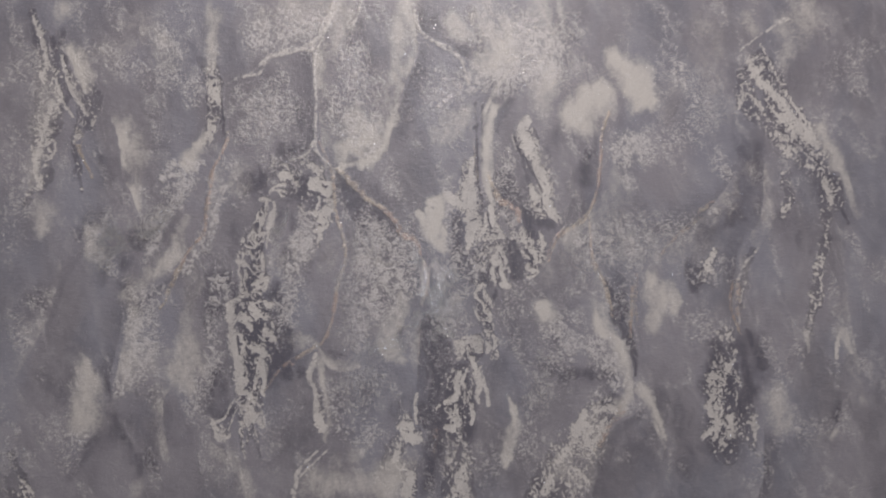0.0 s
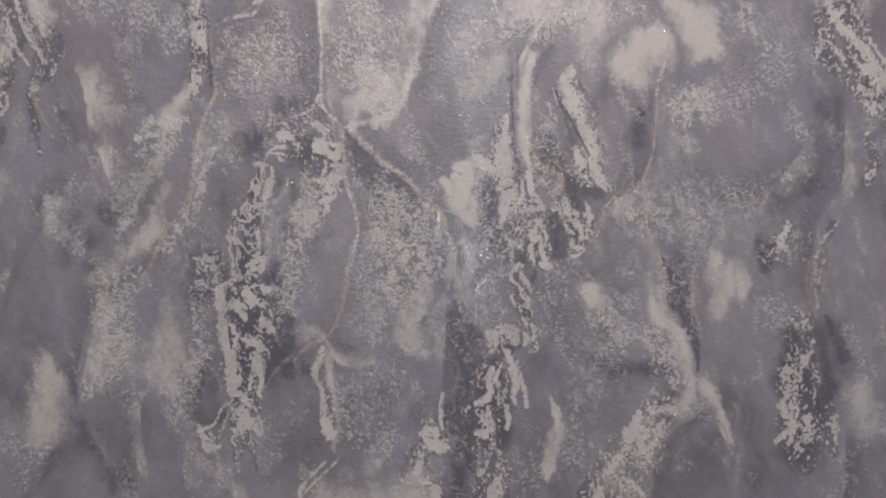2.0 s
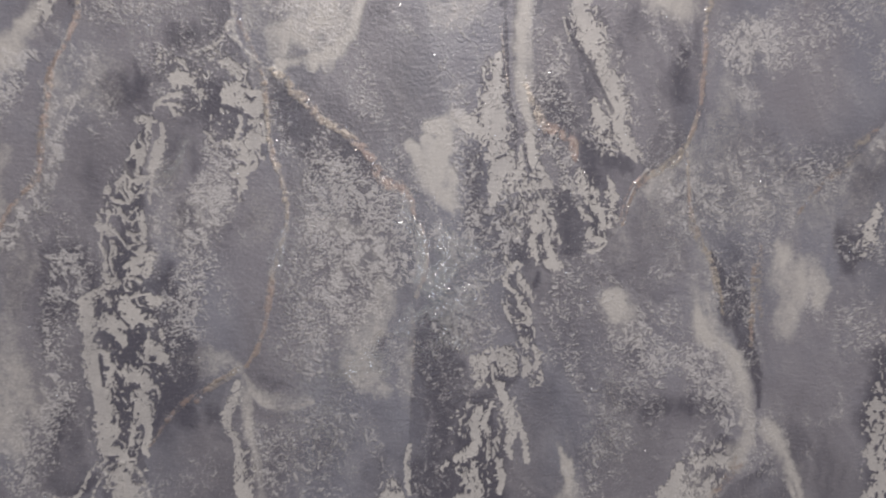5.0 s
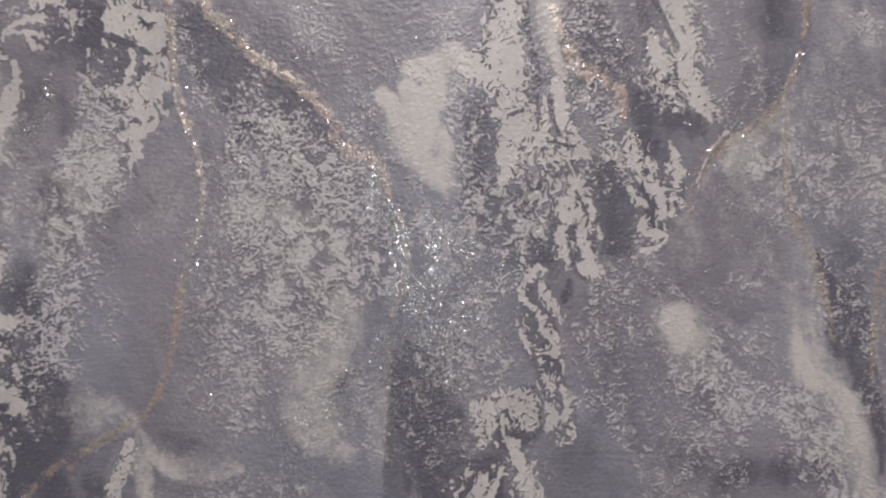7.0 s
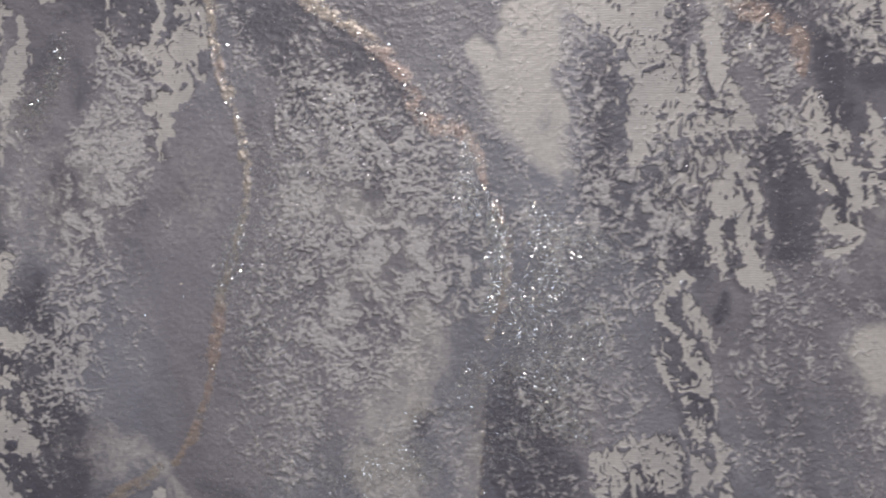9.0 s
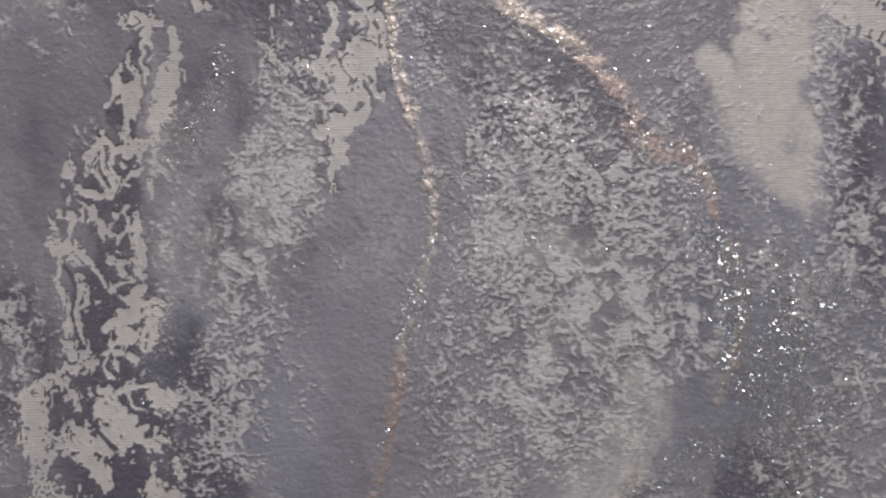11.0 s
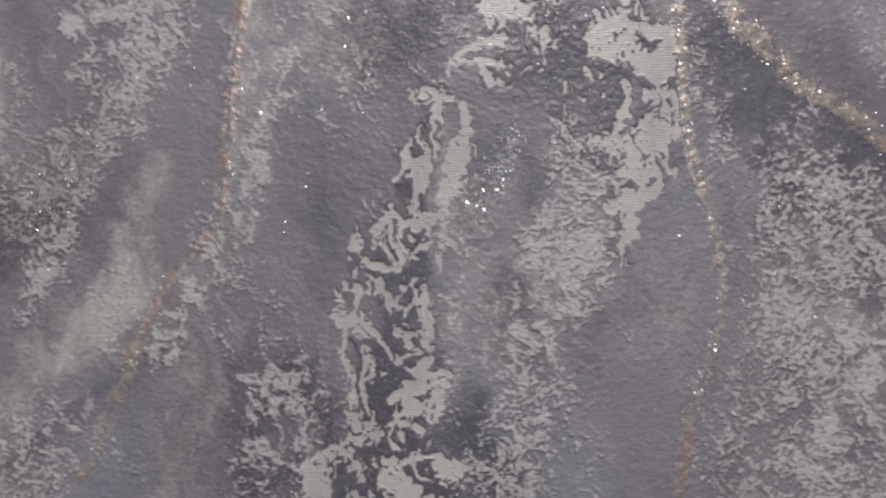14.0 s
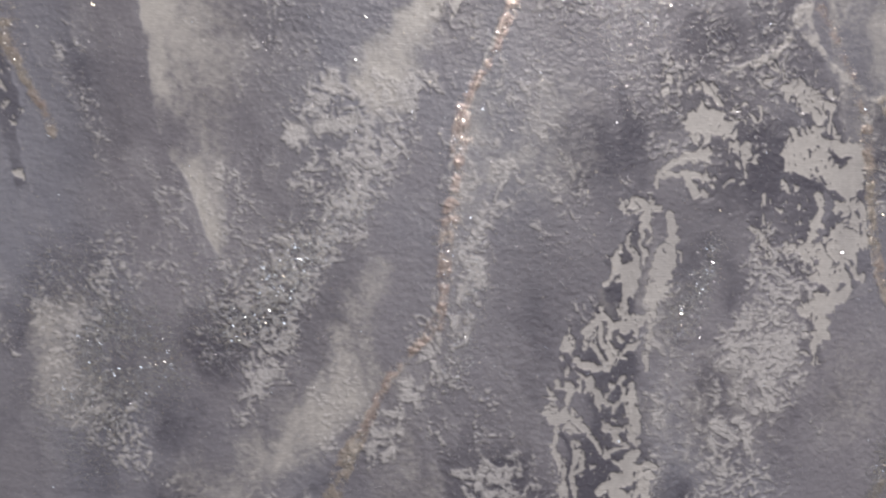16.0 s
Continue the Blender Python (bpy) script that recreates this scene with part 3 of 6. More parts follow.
stroke("dark", "", [(-43.5, 1258.5, 6.5), (-62.5, 1274.5, 7.5)], 0.5)
stroke("dark", "", [(12, 1269, 10.5), (49.5, 1258.5, 8.5), (57.5, 1285, 7.5)], 0.5)
stroke("dark", "", [(217, 1439, 2), (223.5, 1421.5, 4), (229, 1402, 5.5), (239, 1382.5, 4.5), (244.5, 1365, 3), (246.5, 1347.5, 1.5)], 1.0)
stroke("dark", "", [(216.5, 1439, 1.5), (225, 1425.5, 3), (233, 1406, 5), (241, 1382.5, 3)], 0.8)
stroke("dark", "", [(90.5, 1607, 2), (92, 1580.5, 2), (91, 1554, 2), (93.5, 1527.5, 2), (98, 1505, 2)], 0.8)
stroke("dark", "", [(90.5, 1607, 2), (92, 1580.5, 1.5), (91, 1554, 1.5), (93.5, 1527.5, 1.5), (98, 1505, 1.5)], 0.8)
stroke("dark", "", [(73.5, 1497, 6), (77, 1474.5, 8.5), (79.5, 1452, 9)], 0.8)
stroke("dark", "", [(119.5, 1536, 8), (127.5, 1520.5, 9.5), (139, 1505.5, 10), (149, 1494.5, 8)], 0.8)
stroke("dark", "", [(127.5, 1486.5, 5.5), (133.5, 1463.5, 7), (135.5, 1448.5, 6)], 0.8)
stroke("dark", "", [(-70, 1526, 8), (-75.5, 1518.5, 6.5)], 0.8)
stroke("dark", "", [(-34, 1521, 6.5), (-19.5, 1503, 7.5), (-4.5, 1496, 6)], 0.8)
stroke("dark", "", [(85.5, 1331.5, 2.5), (83.5, 1312.5, 2.5)], 0.8)
stroke("dark", "", [(61, 1369.5, 6), (57, 1347, 11.5), (51.5, 1324.5, 11.5)], 0.8)
stroke("dark", "", [(321.5, 1350, 8.5), (319.5, 1326.5, 6.5)], 0.8)
stroke("dark", "", [(343, 1362, 7), (345, 1342, 7.5)], 0.8)
stroke("dark", "", [(-92, 1371.5, 14), (-97.5, 1353.5, 9)], 0.8)
stroke("dark", "", [(-151, 1350.5, 10.5), (-156, 1322, 10.5), (-154.5, 1308, 7)], 0.8)
stroke("dark", "", [(-118.5, 1400.5, 10.5), (-118.5, 1350, 4), (-118.5, 1328.5, 3.5)], 0.8)
stroke("dark", "", [(194.5, 1533.5, 12), (200.5, 1557, 5.5)], 0.8)
stroke("dark", "", [(317.5, 1485, 12.5), (347.5, 1505, 13)], 0.8)
stroke("dark", "", [(296.5, 1453, 10.5), (305, 1433.5, 10.5)], 0.8)
stroke("dark", "", [(-149.5, 1598, 1.5), (-151, 1583.5, 1.5), (-148, 1573, 1)], 0.8)
stroke("dark", "", [(75, 1495, 4), (77, 1480.5, 5.5), (78, 1463.5, 7), (83, 1446.5, 7.5)], 0.8)
stroke("dark", "", [(140.5, 1494, 5.5), (142.5, 1486.5, 4)], 0.8)
stroke("dark", "", [(125.5, 1467.5, 4), (129.5, 1451, 5.5), (125, 1439.5, 2.5)], 0.8)
stroke("dark", "", [(149, 1511, 5), (151, 1498, 4)], 0.8)
stroke("dark", "", [(-15.5, 1501.5, 7.5), (-17.5, 1488.5, 4.5)], 0.8)
stroke("dark", "", [(47.5, 1394, 7.5), (49.5, 1379, 9.5), (53.5, 1362, 11.5)], 0.8)
stroke("dark", "", [(-87, 1366.5, 11), (-78, 1361, 7.5)], 0.8)
stroke("dark", "", [(99.5, 1378.5, 2.5), (97, 1365.5, 4), (85.5, 1369, 2.5)], 0.8)
stroke("dark", "", [(-69.5, 1524.5, 5), (-72, 1514.5, 4)], 0.8)
stroke("dark", "", [(-239.5, 1448.5, 9.5), (-240.5, 1457.5, 6.5)], 0.8)
stroke("dark", "", [(-149.5, 1435, 9.5), (-155.5, 1421, 6)], 0.8)
stroke("dark", "", [(-109, 1416.5, 7.5), (-95.5, 1419.5, 6)], 0.8)
stroke("dark", "", [(-21, 1495, 6), (-18.5, 1508.5, 6)], 0.8)
stroke("dark", "", [(-110, 1532, 9), (-118.5, 1523.5, 6)], 0.8)
stroke("dark", "", [(-192, 1479.5, 3), (-198, 1488.5, 3)], 0.8)
stroke("dark", "", [(-210.5, 1479.5, 9.5), (-229.5, 1470, 9.5)], 0.8)
stroke("dark", "", [(-9, 1496, 14), (10, 1466.5, 15), (15.5, 1440, 13)], 0.5)
stroke("dark", "", [(-12, 1525.5, 10.5), (9.5, 1504.5, 9.5)], 0.5)
stroke("dark", "", [(231.5, 1406, 5.5), (241, 1382.5, 4), (245.5, 1359, 3.5)], 0.8)
stroke("dark", "", [(216.5, 1349, 10), (182, 1347.5, 10)], 0.8)
stroke("dark", "", [(-227.5, 1412, 12.5), (-239.5, 1432.5, 9.5)], 0.8)
stroke("dark", "", [(-141.5, 1424, 7.5), (-134, 1411.5, 6)], 0.8)
stroke("dark", "", [(-114.5, 1464, 8), (-111.5, 1436, 6.5)], 0.8)
stroke("dark", "", [(-121, 1392.5, 9.5), (-100.5, 1382, 6.5)], 0.8)
stroke("dark", "", [(100.5, 1435, 7.5), (106, 1452.5, 6)], 0.8)
stroke("dark", "", [(20.5, 1392, 5.5), (21, 1390.5, 5)], 0.8)
stroke("gold", "gold_vein", [(-40, 1541.5, 2.5), (-23, 1525.5, 3.5), (-11, 1513, 3.5), (2.5, 1505.5, 3.5), (15.5, 1492, 3.5), (22, 1479.5, 4), (35, 1474.5, 3.5), (39.5, 1461.5, 2), (45.5, 1448, 2), (46.5, 1436, 2), (43.5, 1422.5, 2), (40.5, 1414, 1.5)])
stroke("gold", "gold_vein", [(38.5, 1407, 1.5), (40, 1390, 1.5), (39, 1367.5, 1.5)], 0.5)
stroke("gold", "gold_vein", [(-44.5, 1533.5, 2.5), (-42, 1504, 2), (-42.5, 1505.5, 2), (-40, 1492, 2), (-33.5, 1476.5, 1.5), (-31.5, 1461.5, 1.5), (-32, 1451, 1.5)])
stroke("gold", "gold_vein", [(-39.5, 1423, 2), (-42, 1406.5, 2), (-46.5, 1389, 2), (-54, 1375, 1.5)])
stroke("gold", "gold_vein", [(104, 1538, 2), (103.5, 1538, 2.5), (109, 1522.5, 2.5), (116.5, 1512.5, 3.5), (130.5, 1505, 4), (133.5, 1492.5, 1.5)])
stroke("gold", "gold_vein", [(201, 1499.5, 1.5), (203, 1467, 1.5), (210.5, 1446, 2), (219.5, 1427.5, 1.5), (223.5, 1403.5, 1.5)])
stroke("gold", "gold_vein", [(242.5, 1432, 2.5), (242, 1408, 2.5), (241, 1384.5, 2)])
stroke("gold", "gold_vein", [(-80.5, 1356.5, 1.5), (-73.5, 1365, 1.5), (-65, 1370, 1.5), (-58.5, 1375, 1.5)])
stroke("gold", "gold_vein", [(-284, 1560.5, 2.5), (-278, 1547, 2), (-273, 1538, 1.5), (-270, 1530.5, 1.5)])
stroke("gold", "gold_vein", [(340.5, 1437, 2), (338, 1415.5, 2), (348, 1388, 2)], 0.9)
stroke("gold", "gold_vein", [(232, 1317.5, 2), (221, 1298.5, 2), (211.5, 1279.5, 2)], 0.8)
stroke("gold", "gold_vein", [(-105.5, 1332.5, 1.5), (-92.5, 1351, 2), (-74, 1365.5, 2)], 0.7)
stroke("gold", "gold_vein", [(55.5, 1295.5, 4), (54, 1274.5, 2.5)], 0.5)
stroke("gold", "gold_vein", [(-60, 1570, 2), (-53, 1557.5, 2), (-45.5, 1538.5, 2), (-41.5, 1518, 2), (-42, 1498.5, 2)], 0.5)
stroke("gold", "gold_vein", [(219.5, 1600.5, 2), (212.5, 1580.5, 1.5), (212, 1561.5, 1.5), (210, 1534, 2), (204.5, 1513.5, 2), (194.5, 1494, 2), (175.5, 1483, 2), (167.5, 1473.5, 1.5), (161.5, 1455.5, 1.5)])
stroke("gold", "gold_vein", [(322, 1516.5, 2), (309.5, 1504.5, 3.5), (299, 1491.5, 3.5), (284.5, 1480.5, 2), (267.5, 1460.5, 2)], 0.6)
stroke("gold", "gold_vein", [(89, 1573, 1.5), (91, 1550.5, 1.5), (93.5, 1533.5, 1.5)], 0.5)
stroke("gold", "gold_vein", [(247, 1445, 2.5), (245.5, 1421.5, 3.5), (248, 1394, 2)], 0.55)
stroke("gold", "gold_vein", [(235, 1313, 2), (220.5, 1299.5, 3.5), (212.5, 1286.5, 2.5), (206.5, 1275, 2)], 0.7)
stroke("line", "pale_vein", [(424, 1476, 1.5), (420.5, 1438, 1.5), (416, 1405, 2), (415, 1383, 2)], 0.6)
stroke("line", "pale_vein", [(447.5, 1476.5, 1.5), (451, 1438, 1.5), (454, 1405, 3), (461, 1369.5, 2)], 0.5)
stroke("line", "pale_vein", [(-146, 1621, 1.5), (-131, 1629, 2), (-119.5, 1635, 2), (-110, 1646, 2)], 0.6)
stroke("line", "pale_vein", [(-86, 1548.5, 1), (-77.5, 1552, 1), (-68.5, 1556.5, 1.5), (-66, 1562.5, 1.5), (-62.5, 1569, 1.5)])
stroke("line", "pale_vein", [(-115, 1640.5, 2.5), (-102, 1649.5, 3.5), (-75.5, 1655.5, 3.5), (-57, 1671, 4.5), (-43.5, 1698.5, 4)])
stroke("line", "pale_vein", [(-55.5, 1668.5, 1.5), (-64, 1644, 2), (-61.5, 1600.5, 2), (-62, 1568, 2), (-57.5, 1555, 1.5), (-44.5, 1542.5, 1.5)])
stroke("line", "pale_vein", [(30.5, 1695, 2), (35, 1678.5, 2), (48.5, 1666.5, 2), (65, 1660, 2), (75.5, 1649, 2), (84, 1625, 1.5)])
stroke("line", "pale_vein", [(396, 1694, 1.5), (379, 1685.5, 1.5), (362, 1674, 1.5), (347, 1661.5, 1)])
stroke("line", "pale_vein", [(-19.5, 1704.5, 2), (-26, 1682.5, 2), (-32.5, 1676, 1.5)])
stroke("line", "pale_vein", [(-46.5, 1277, 2), (-59.5, 1263.5, 1.5), (-72.5, 1250.5, 2), (-77.5, 1232, 2.5)])
stroke("line", "pale_vein", [(177.5, 1490, 1), (169.5, 1480, 1), (164, 1468, 1)])
stroke("veil", "", [(-0.5, 1553, 21.5), (9, 1574.5, 32.5), (14, 1596.5, 32.5), (25.5, 1629, 27), (35, 1656.5, 21.5), (32, 1689.5, 21.5)], 0.6)
stroke("veil", "", [(-54, 1671, 27), (-64, 1644, 32), (-60, 1595, 37.5), (-55.5, 1552, 32)], 0.5)
stroke("veil", "", [(211.5, 1523, 44), (199.5, 1498.5, 49), (177.5, 1487.5, 49), (164, 1468, 38)], 0.45)
stroke("veil", "", [(244.5, 1330, 12), (243, 1351.5, 20.5), (234, 1377, 28.5), (223, 1396.5, 28.5), (218, 1421.5, 24), (215.5, 1441, 16)], 0.5)
stroke("veil", "", [(-235, 1400.5, 26), (-240, 1369, 31.5), (-247, 1332, 26)], 0.5)
stroke("veil", "", [(-117, 1232, 21), (-125.5, 1258.5, 21), (-146.5, 1279.5, 16)], 0.4)
stroke("veil", "", [(-157.5, 1539, 19), (-161, 1522, 23.5), (-162.5, 1498, 22), (-165.5, 1479, 19), (-178.5, 1463.5, 12.5)], 0.35)
stroke("veil", "", [(-186, 1458.5, 14), (-183, 1474.5, 16), (-182, 1487, 12.5)], 0.6)
stroke("veil", "", [(348, 1546.5, 28), (320.5, 1513.5, 39), (298.5, 1488.5, 33)], 0.35)
stroke("veil", "", [(-195, 1652.5, 21), (-206, 1668, 31.5), (-232.5, 1678.5, 21)], 0.4)
stroke("veil", "", [(-257, 1311, 31), (-263.5, 1337.5, 26), (-271, 1358.5, 15.5)], 0.5)
stroke("shade", "", [(244, 1309.5, 22), (225, 1298.5, 27), (211.5, 1274.5, 32.5), (206, 1242.5, 32.5)], 0.6)
stroke("shade", "", [(18, 1491, 16), (-12, 1517.5, 16), (-36.5, 1536, 13.5)], 0.9)
stroke("shade", "", [(35, 1654, 27), (25.5, 1626.5, 32.5), (14, 1593.5, 32.5), (3.5, 1569, 21.5)], 0.6)
stroke("shade", "", [(95, 1603, 8.5), (95.5, 1576, 10), (94.5, 1549, 6.5)], 0.8)
stroke("shade", "", [(-68.5, 1554, 21.5), (-63, 1568, 24), (-63.5, 1606, 27), (-66, 1644, 21.5)], 0.6)
stroke("shade", "", [(295.5, 1486, 22), (320.5, 1510.5, 22), (342.5, 1541, 22)], 0.5)
stroke("shade", "", [(169.5, 1473.5, 32.5), (199.5, 1498.5, 33), (212.5, 1528.5, 27.5), (210, 1561.5, 16.5)], 0.5)
stroke("shade", "", [(-166.5, 1477.5, 9.5), (-162.5, 1490.5, 11), (-162.5, 1509.5, 11), (-161, 1523.5, 9.5)], 0.3)
stroke("shade", "", [(-181, 1449, 16), (-202, 1433, 15.5), (-235.5, 1408.5, 15.5)], 0.5)
stroke("shade", "", [(32, 1689.5, 32.5), (45.5, 1666.5, 32.5), (75.5, 1652, 27)], 0.8)
stroke("shade", "", [(-162, 1440, 20.5), (-164.5, 1415, 24), (-163.5, 1390, 20.5)], 0.6)
stroke("veil", "", [(-182.5, 1425.5, 13.5), (-184, 1401, 15), (-180.5, 1376, 15)], 0.45)
stroke("shade", "", [(41, 1395.5, 18.5), (37, 1369.5, 26), (36, 1336, 22.5)], 0.65)
stroke("veil", "", [(202.5, 1510.5, 24), (192.5, 1493, 40), (170.5, 1479, 43.5), (161, 1456, 31.5)], 0.4)
stroke("veil", "", [(70, 1531, 11.5), (85, 1546.5, 11.5)], 0.3)
stroke("shade", "", [(-300.5, 1400.5, 21), (-285.5, 1442.5, 26), (-255, 1485.5, 21)], 0.4)
stroke("shade", "", [(-252, 1332, 21), (-243.5, 1369, 21), (-238, 1400.5, 15.5)], 0.5)
stroke("veil", "", [(-330.5, 1353, 20.5), (-305.5, 1400.5, 21), (-296, 1442.5, 15.5)], 0.3)
stroke("veil", "", [(-193.5, 1274.5, 15.5), (-199.5, 1316.5, 21), (-189.5, 1337.5, 21)], 0.4)
stroke("shade", "", [(-251, 1279.5, 26), (-225.5, 1306, 26), (-200, 1332, 15.5)], 0.4)
stroke("veil", "", [(370.5, 1547, 16.5), (367.5, 1503, 22), (348, 1470, 22), (341.5, 1426.5, 16.5)], 0.4)
stroke("shade", "", [(341.5, 1415.5, 22), (347, 1470, 27.5), (367.5, 1503, 28), (373.5, 1541.5, 22.5)], 0.5)
stroke("shade", "", [(454, 1405, 17), (451, 1449, 17), (443, 1476.5, 11)], 0.3)
stroke("veil", "", [(470.5, 1329, 22.5), (460.5, 1383.5, 22.5), (454, 1416, 17)], 0.3)
stroke("shade", "", [(370, 1285, 22), (370, 1253, 27.5), (364.5, 1231.5, 22)], 0.6)
stroke("veil", "", [(-61.5, 1232, 21), (-41, 1256, 21), (-14.5, 1266.5, 26.5), (-9, 1274.5, 16)], 0.4)
stroke("pale", "pale_patch", [(19.5, 1420, 4), (22, 1409, 8.5), (21.5, 1402, 5.5)], 0.7)
stroke("stipple", "", [(39, 1448, 5.5), (38, 1436, 7.5), (35.5, 1425, 6)], 0.8)
stroke("stipple", "", [(19.5, 1462, 7), (26.5, 1441, 8), (21, 1427, 7)], 0.6)
stroke("stipple", "", [(120.5, 1416.5, 7), (126, 1402.5, 9), (132, 1384.5, 9)], 0.35)
stroke("line", "pale_vein", [(-43.5, 1510.5, 0.5), (-42, 1497.5, 0.5), (-39, 1488, 1), (-34, 1477.5, 1), (-33, 1467, 1), (-30.5, 1457, 0.5)])
stroke("line", "pale_vein", [(40.5, 1391.5, 0.5), (39.5, 1380.5, 0.5), (37.5, 1370, 0.5), (39, 1359.5, 0.5)], 0.7)
stroke("veil", "", [(-10.5, 1462, 10.5), (10.5, 1444.5, 16), (17.5, 1432, 16), (39, 1439.5, 9)], 0.3)
stroke("veil", "", [(60, 1441.5, 10.5), (63.5, 1423.5, 9)], 0.15)
stroke("spark", "", [(41, 1451.5, 5), (43.5, 1436, 7), (42, 1424, 5)], 1.0)
stroke("spark", "", [(52, 1417.5, 12), (61, 1400.5, 12)], 1.0)
stroke("spark", "", [(57, 1444.5, 10), (74, 1441.5, 10)], 1.0)
stroke("spark", "", [(16.5, 1376, 15.5), (-4, 1370.5, 10.5)], 1.0)
stroke("spark", "", [(-35, 1444.5, 5), (-36, 1434, 4.5)], 1.0)
stroke("spark", "", [(-262.5, 1490, 15.5), (-251.5, 1471.5, 21.5), (-258, 1446, 18.5)], 0.6)
stroke("spark", "", [(-192.5, 1506, 11), (-208, 1493.5, 11), (-220.5, 1474.5, 11)], 0.6)
stroke("spark", "", [(-117.5, 1563, 8), (-117, 1546, 6.5)], 0.35)
stroke("spark", "", [(-91.5, 1492, 7.5), (-94.5, 1476.5, 6)], 0.6)
stroke("spark", "", [(60, 1427.5, 11), (64.5, 1400.5, 13.5), (46.5, 1382.5, 11)], 0.6)
stroke("spark", "", [(181, 1467, 14.5), (193, 1446, 14.5), (224.5, 1516.5, 15)], 0.6)
stroke("spark", "", [(-229, 1482.5, 12.5), (-213.5, 1493, 9.5)], 0.6)
stroke("spark", "", [(-84, 1681.5, 21.5), (-46, 1682.5, 21.5), (-12.5, 1580, 21.5), (-39.5, 1585, 16)], 0.6)
stroke("spark", "", [(138, 1675, 33), (155, 1637, 27.5), (182.5, 1637.5, 22)], 0.6)
stroke("spark", "", [(309.5, 1645.5, 28), (326, 1601.5, 22)], 0.6)
stroke("spark", "", [(249, 1480, 38.5), (205, 1479.5, 27.5)], 0.6)
stroke("spark", "", [(-109.5, 1605, 21.5), (-119.5, 1572.5, 21.5)], 0.6)
stroke("spark", "", [(-6, 1477.5, 21.5), (-27, 1434, 16), (-10, 1343.5, 32)], 0.6)
stroke("spark", "", [(62.5, 1624.5, 16.5), (52, 1602.5, 16)], 0.6)
stroke("spark", "", [(151.5, 1328, 21.5), (156.5, 1360, 16.5)], 0.6)
stroke("spark", "", [(-155.5, 1492, 8), (-160, 1465, 8)], 0.6)
stroke("spark", "", [(20, 1393, 5), (20.5, 1391.5, 5)], 1.0)
stroke("spark", "", [(41.5, 1444.5, 4.5), (42.5, 1436, 6), (43.5, 1429, 4.5)], 1.0)
stroke("spark", "", [(42.5, 1439.5, 4.5), (46, 1432.5, 4)], 1.0)
stroke("spark", "", [(60, 1437.5, 9), (60, 1423.5, 9)], 1.0)
stroke("spark", "", [(62, 1406, 10.5), (35.5, 1402, 7)], 1.0)
stroke("spark", "", [(71, 1384.5, 7), (57, 1391.5, 7)], 1.0)
stroke("spark", "", [(35, 1451.5, 5.5), (33.5, 1473, 4)], 1.0)
stroke("dark", "", [(231, 1437, 7.5), (233, 1421.5, 6.5)], 0.5)
stroke("pale", "pale_patch", [(-56, 1369.5, 2), (-51.5, 1339, 3.5), (-46, 1307, 3.5), (-49.5, 1285, 2.5)], 0.6)
stroke("gold", "gold_vein", [(-44, 1515, 1.5), (-41, 1502.5, 1.5), (-37.5, 1488.5, 1.5), (-34.5, 1477, 2), (-32.5, 1464.5, 2), (-32, 1454.5, 1.5), (-35.5, 1441.5, 1.5), (-39.5, 1427, 2), (-42, 1414, 2), (-43.5, 1399.5, 1.5)], 0.85)
stroke("crackle", "white_streak", [(-107, 1512, 4.8), (-109, 1503, 6.3), (-110, 1495, 7.2), (-111, 1487, 3.9)], 0.85)
stroke("solid", "white_streak", [(-100, 1510, 1), (-99, 1505, 1.5), (-100, 1499, 2.4), (-102, 1494, 3), (-103, 1489, 3.2), (-105, 1486, 2.1)])
stroke("solid", "white_streak", [(-112, 1512, 2.1), (-107, 1512, 1.2), (-103, 1511, 1)])
stroke("solid", "", [(-115, 1498, 0.9), (-116, 1492, 0.7), (-118, 1490, 0.8)])
stroke("solid", "white_streak", [(-112, 1490, 0.9), (-112, 1486, 1.1), (-113, 1482, 2)])
stroke("solid", "white_streak", [(-115, 1478, 1.5), (-111, 1478, 2.2), (-109, 1480, 2.4)])
stroke("solid", "", [(-105, 1482, 1.6), (-105, 1476, 0.9), (-106, 1470, 1), (-106, 1466, 0.8)])
stroke("solid", "", [(-118, 1481, 1.2), (-121, 1479, 1.2), (-123, 1475, 0.9), (-120, 1471, 0.8), (-118, 1468, 0.8)])
stroke("solid", "", [(-116, 1477, 0.8), (-117, 1475, 0.5), (-116, 1472, 0.5), (-114, 1470, 1), (-115, 1468, 0.8)])
stroke("solid", "", [(-119, 1479, 0.5), (-119, 1475, 1), (-116, 1469, 0.9)])
stroke("solid", "", [(-114, 1475, 0.6), (-111, 1472, 0.9), (-108, 1474, 0.5)])
stroke("crackle", "white_streak", [(-128, 1477, 1.6), (-129, 1471, 2.4), (-129, 1466, 2.1)], 0.75)
stroke("solid", "", [(-127, 1469, 0.9), (-123, 1467, 1.2), (-117, 1466, 0.8)])
stroke("solid", "", [(-112, 1464, 0.5), (-115, 1461, 0.5), (-118, 1457, 0.8), (-114, 1456, 0.6), (-112, 1460, 0.6)])
stroke("solid", "", [(-110, 1462, 0.7), (-110, 1457, 1.6), (-109, 1451, 1.8), (-109, 1445, 0.9)])
stroke("crackle", "white_streak", [(-131, 1460, 4.4), (-127, 1461, 3), (-122, 1462, 3)], 0.8)
stroke("solid", "white_streak", [(-133, 1454, 2), (-131, 1449, 0.8), (-132, 1443, 0.7), (-130, 1439, 1.2), (-129, 1432, 1.2), (-129, 1426, 2), (-126, 1421, 2.7), (-123, 1422, 2)])
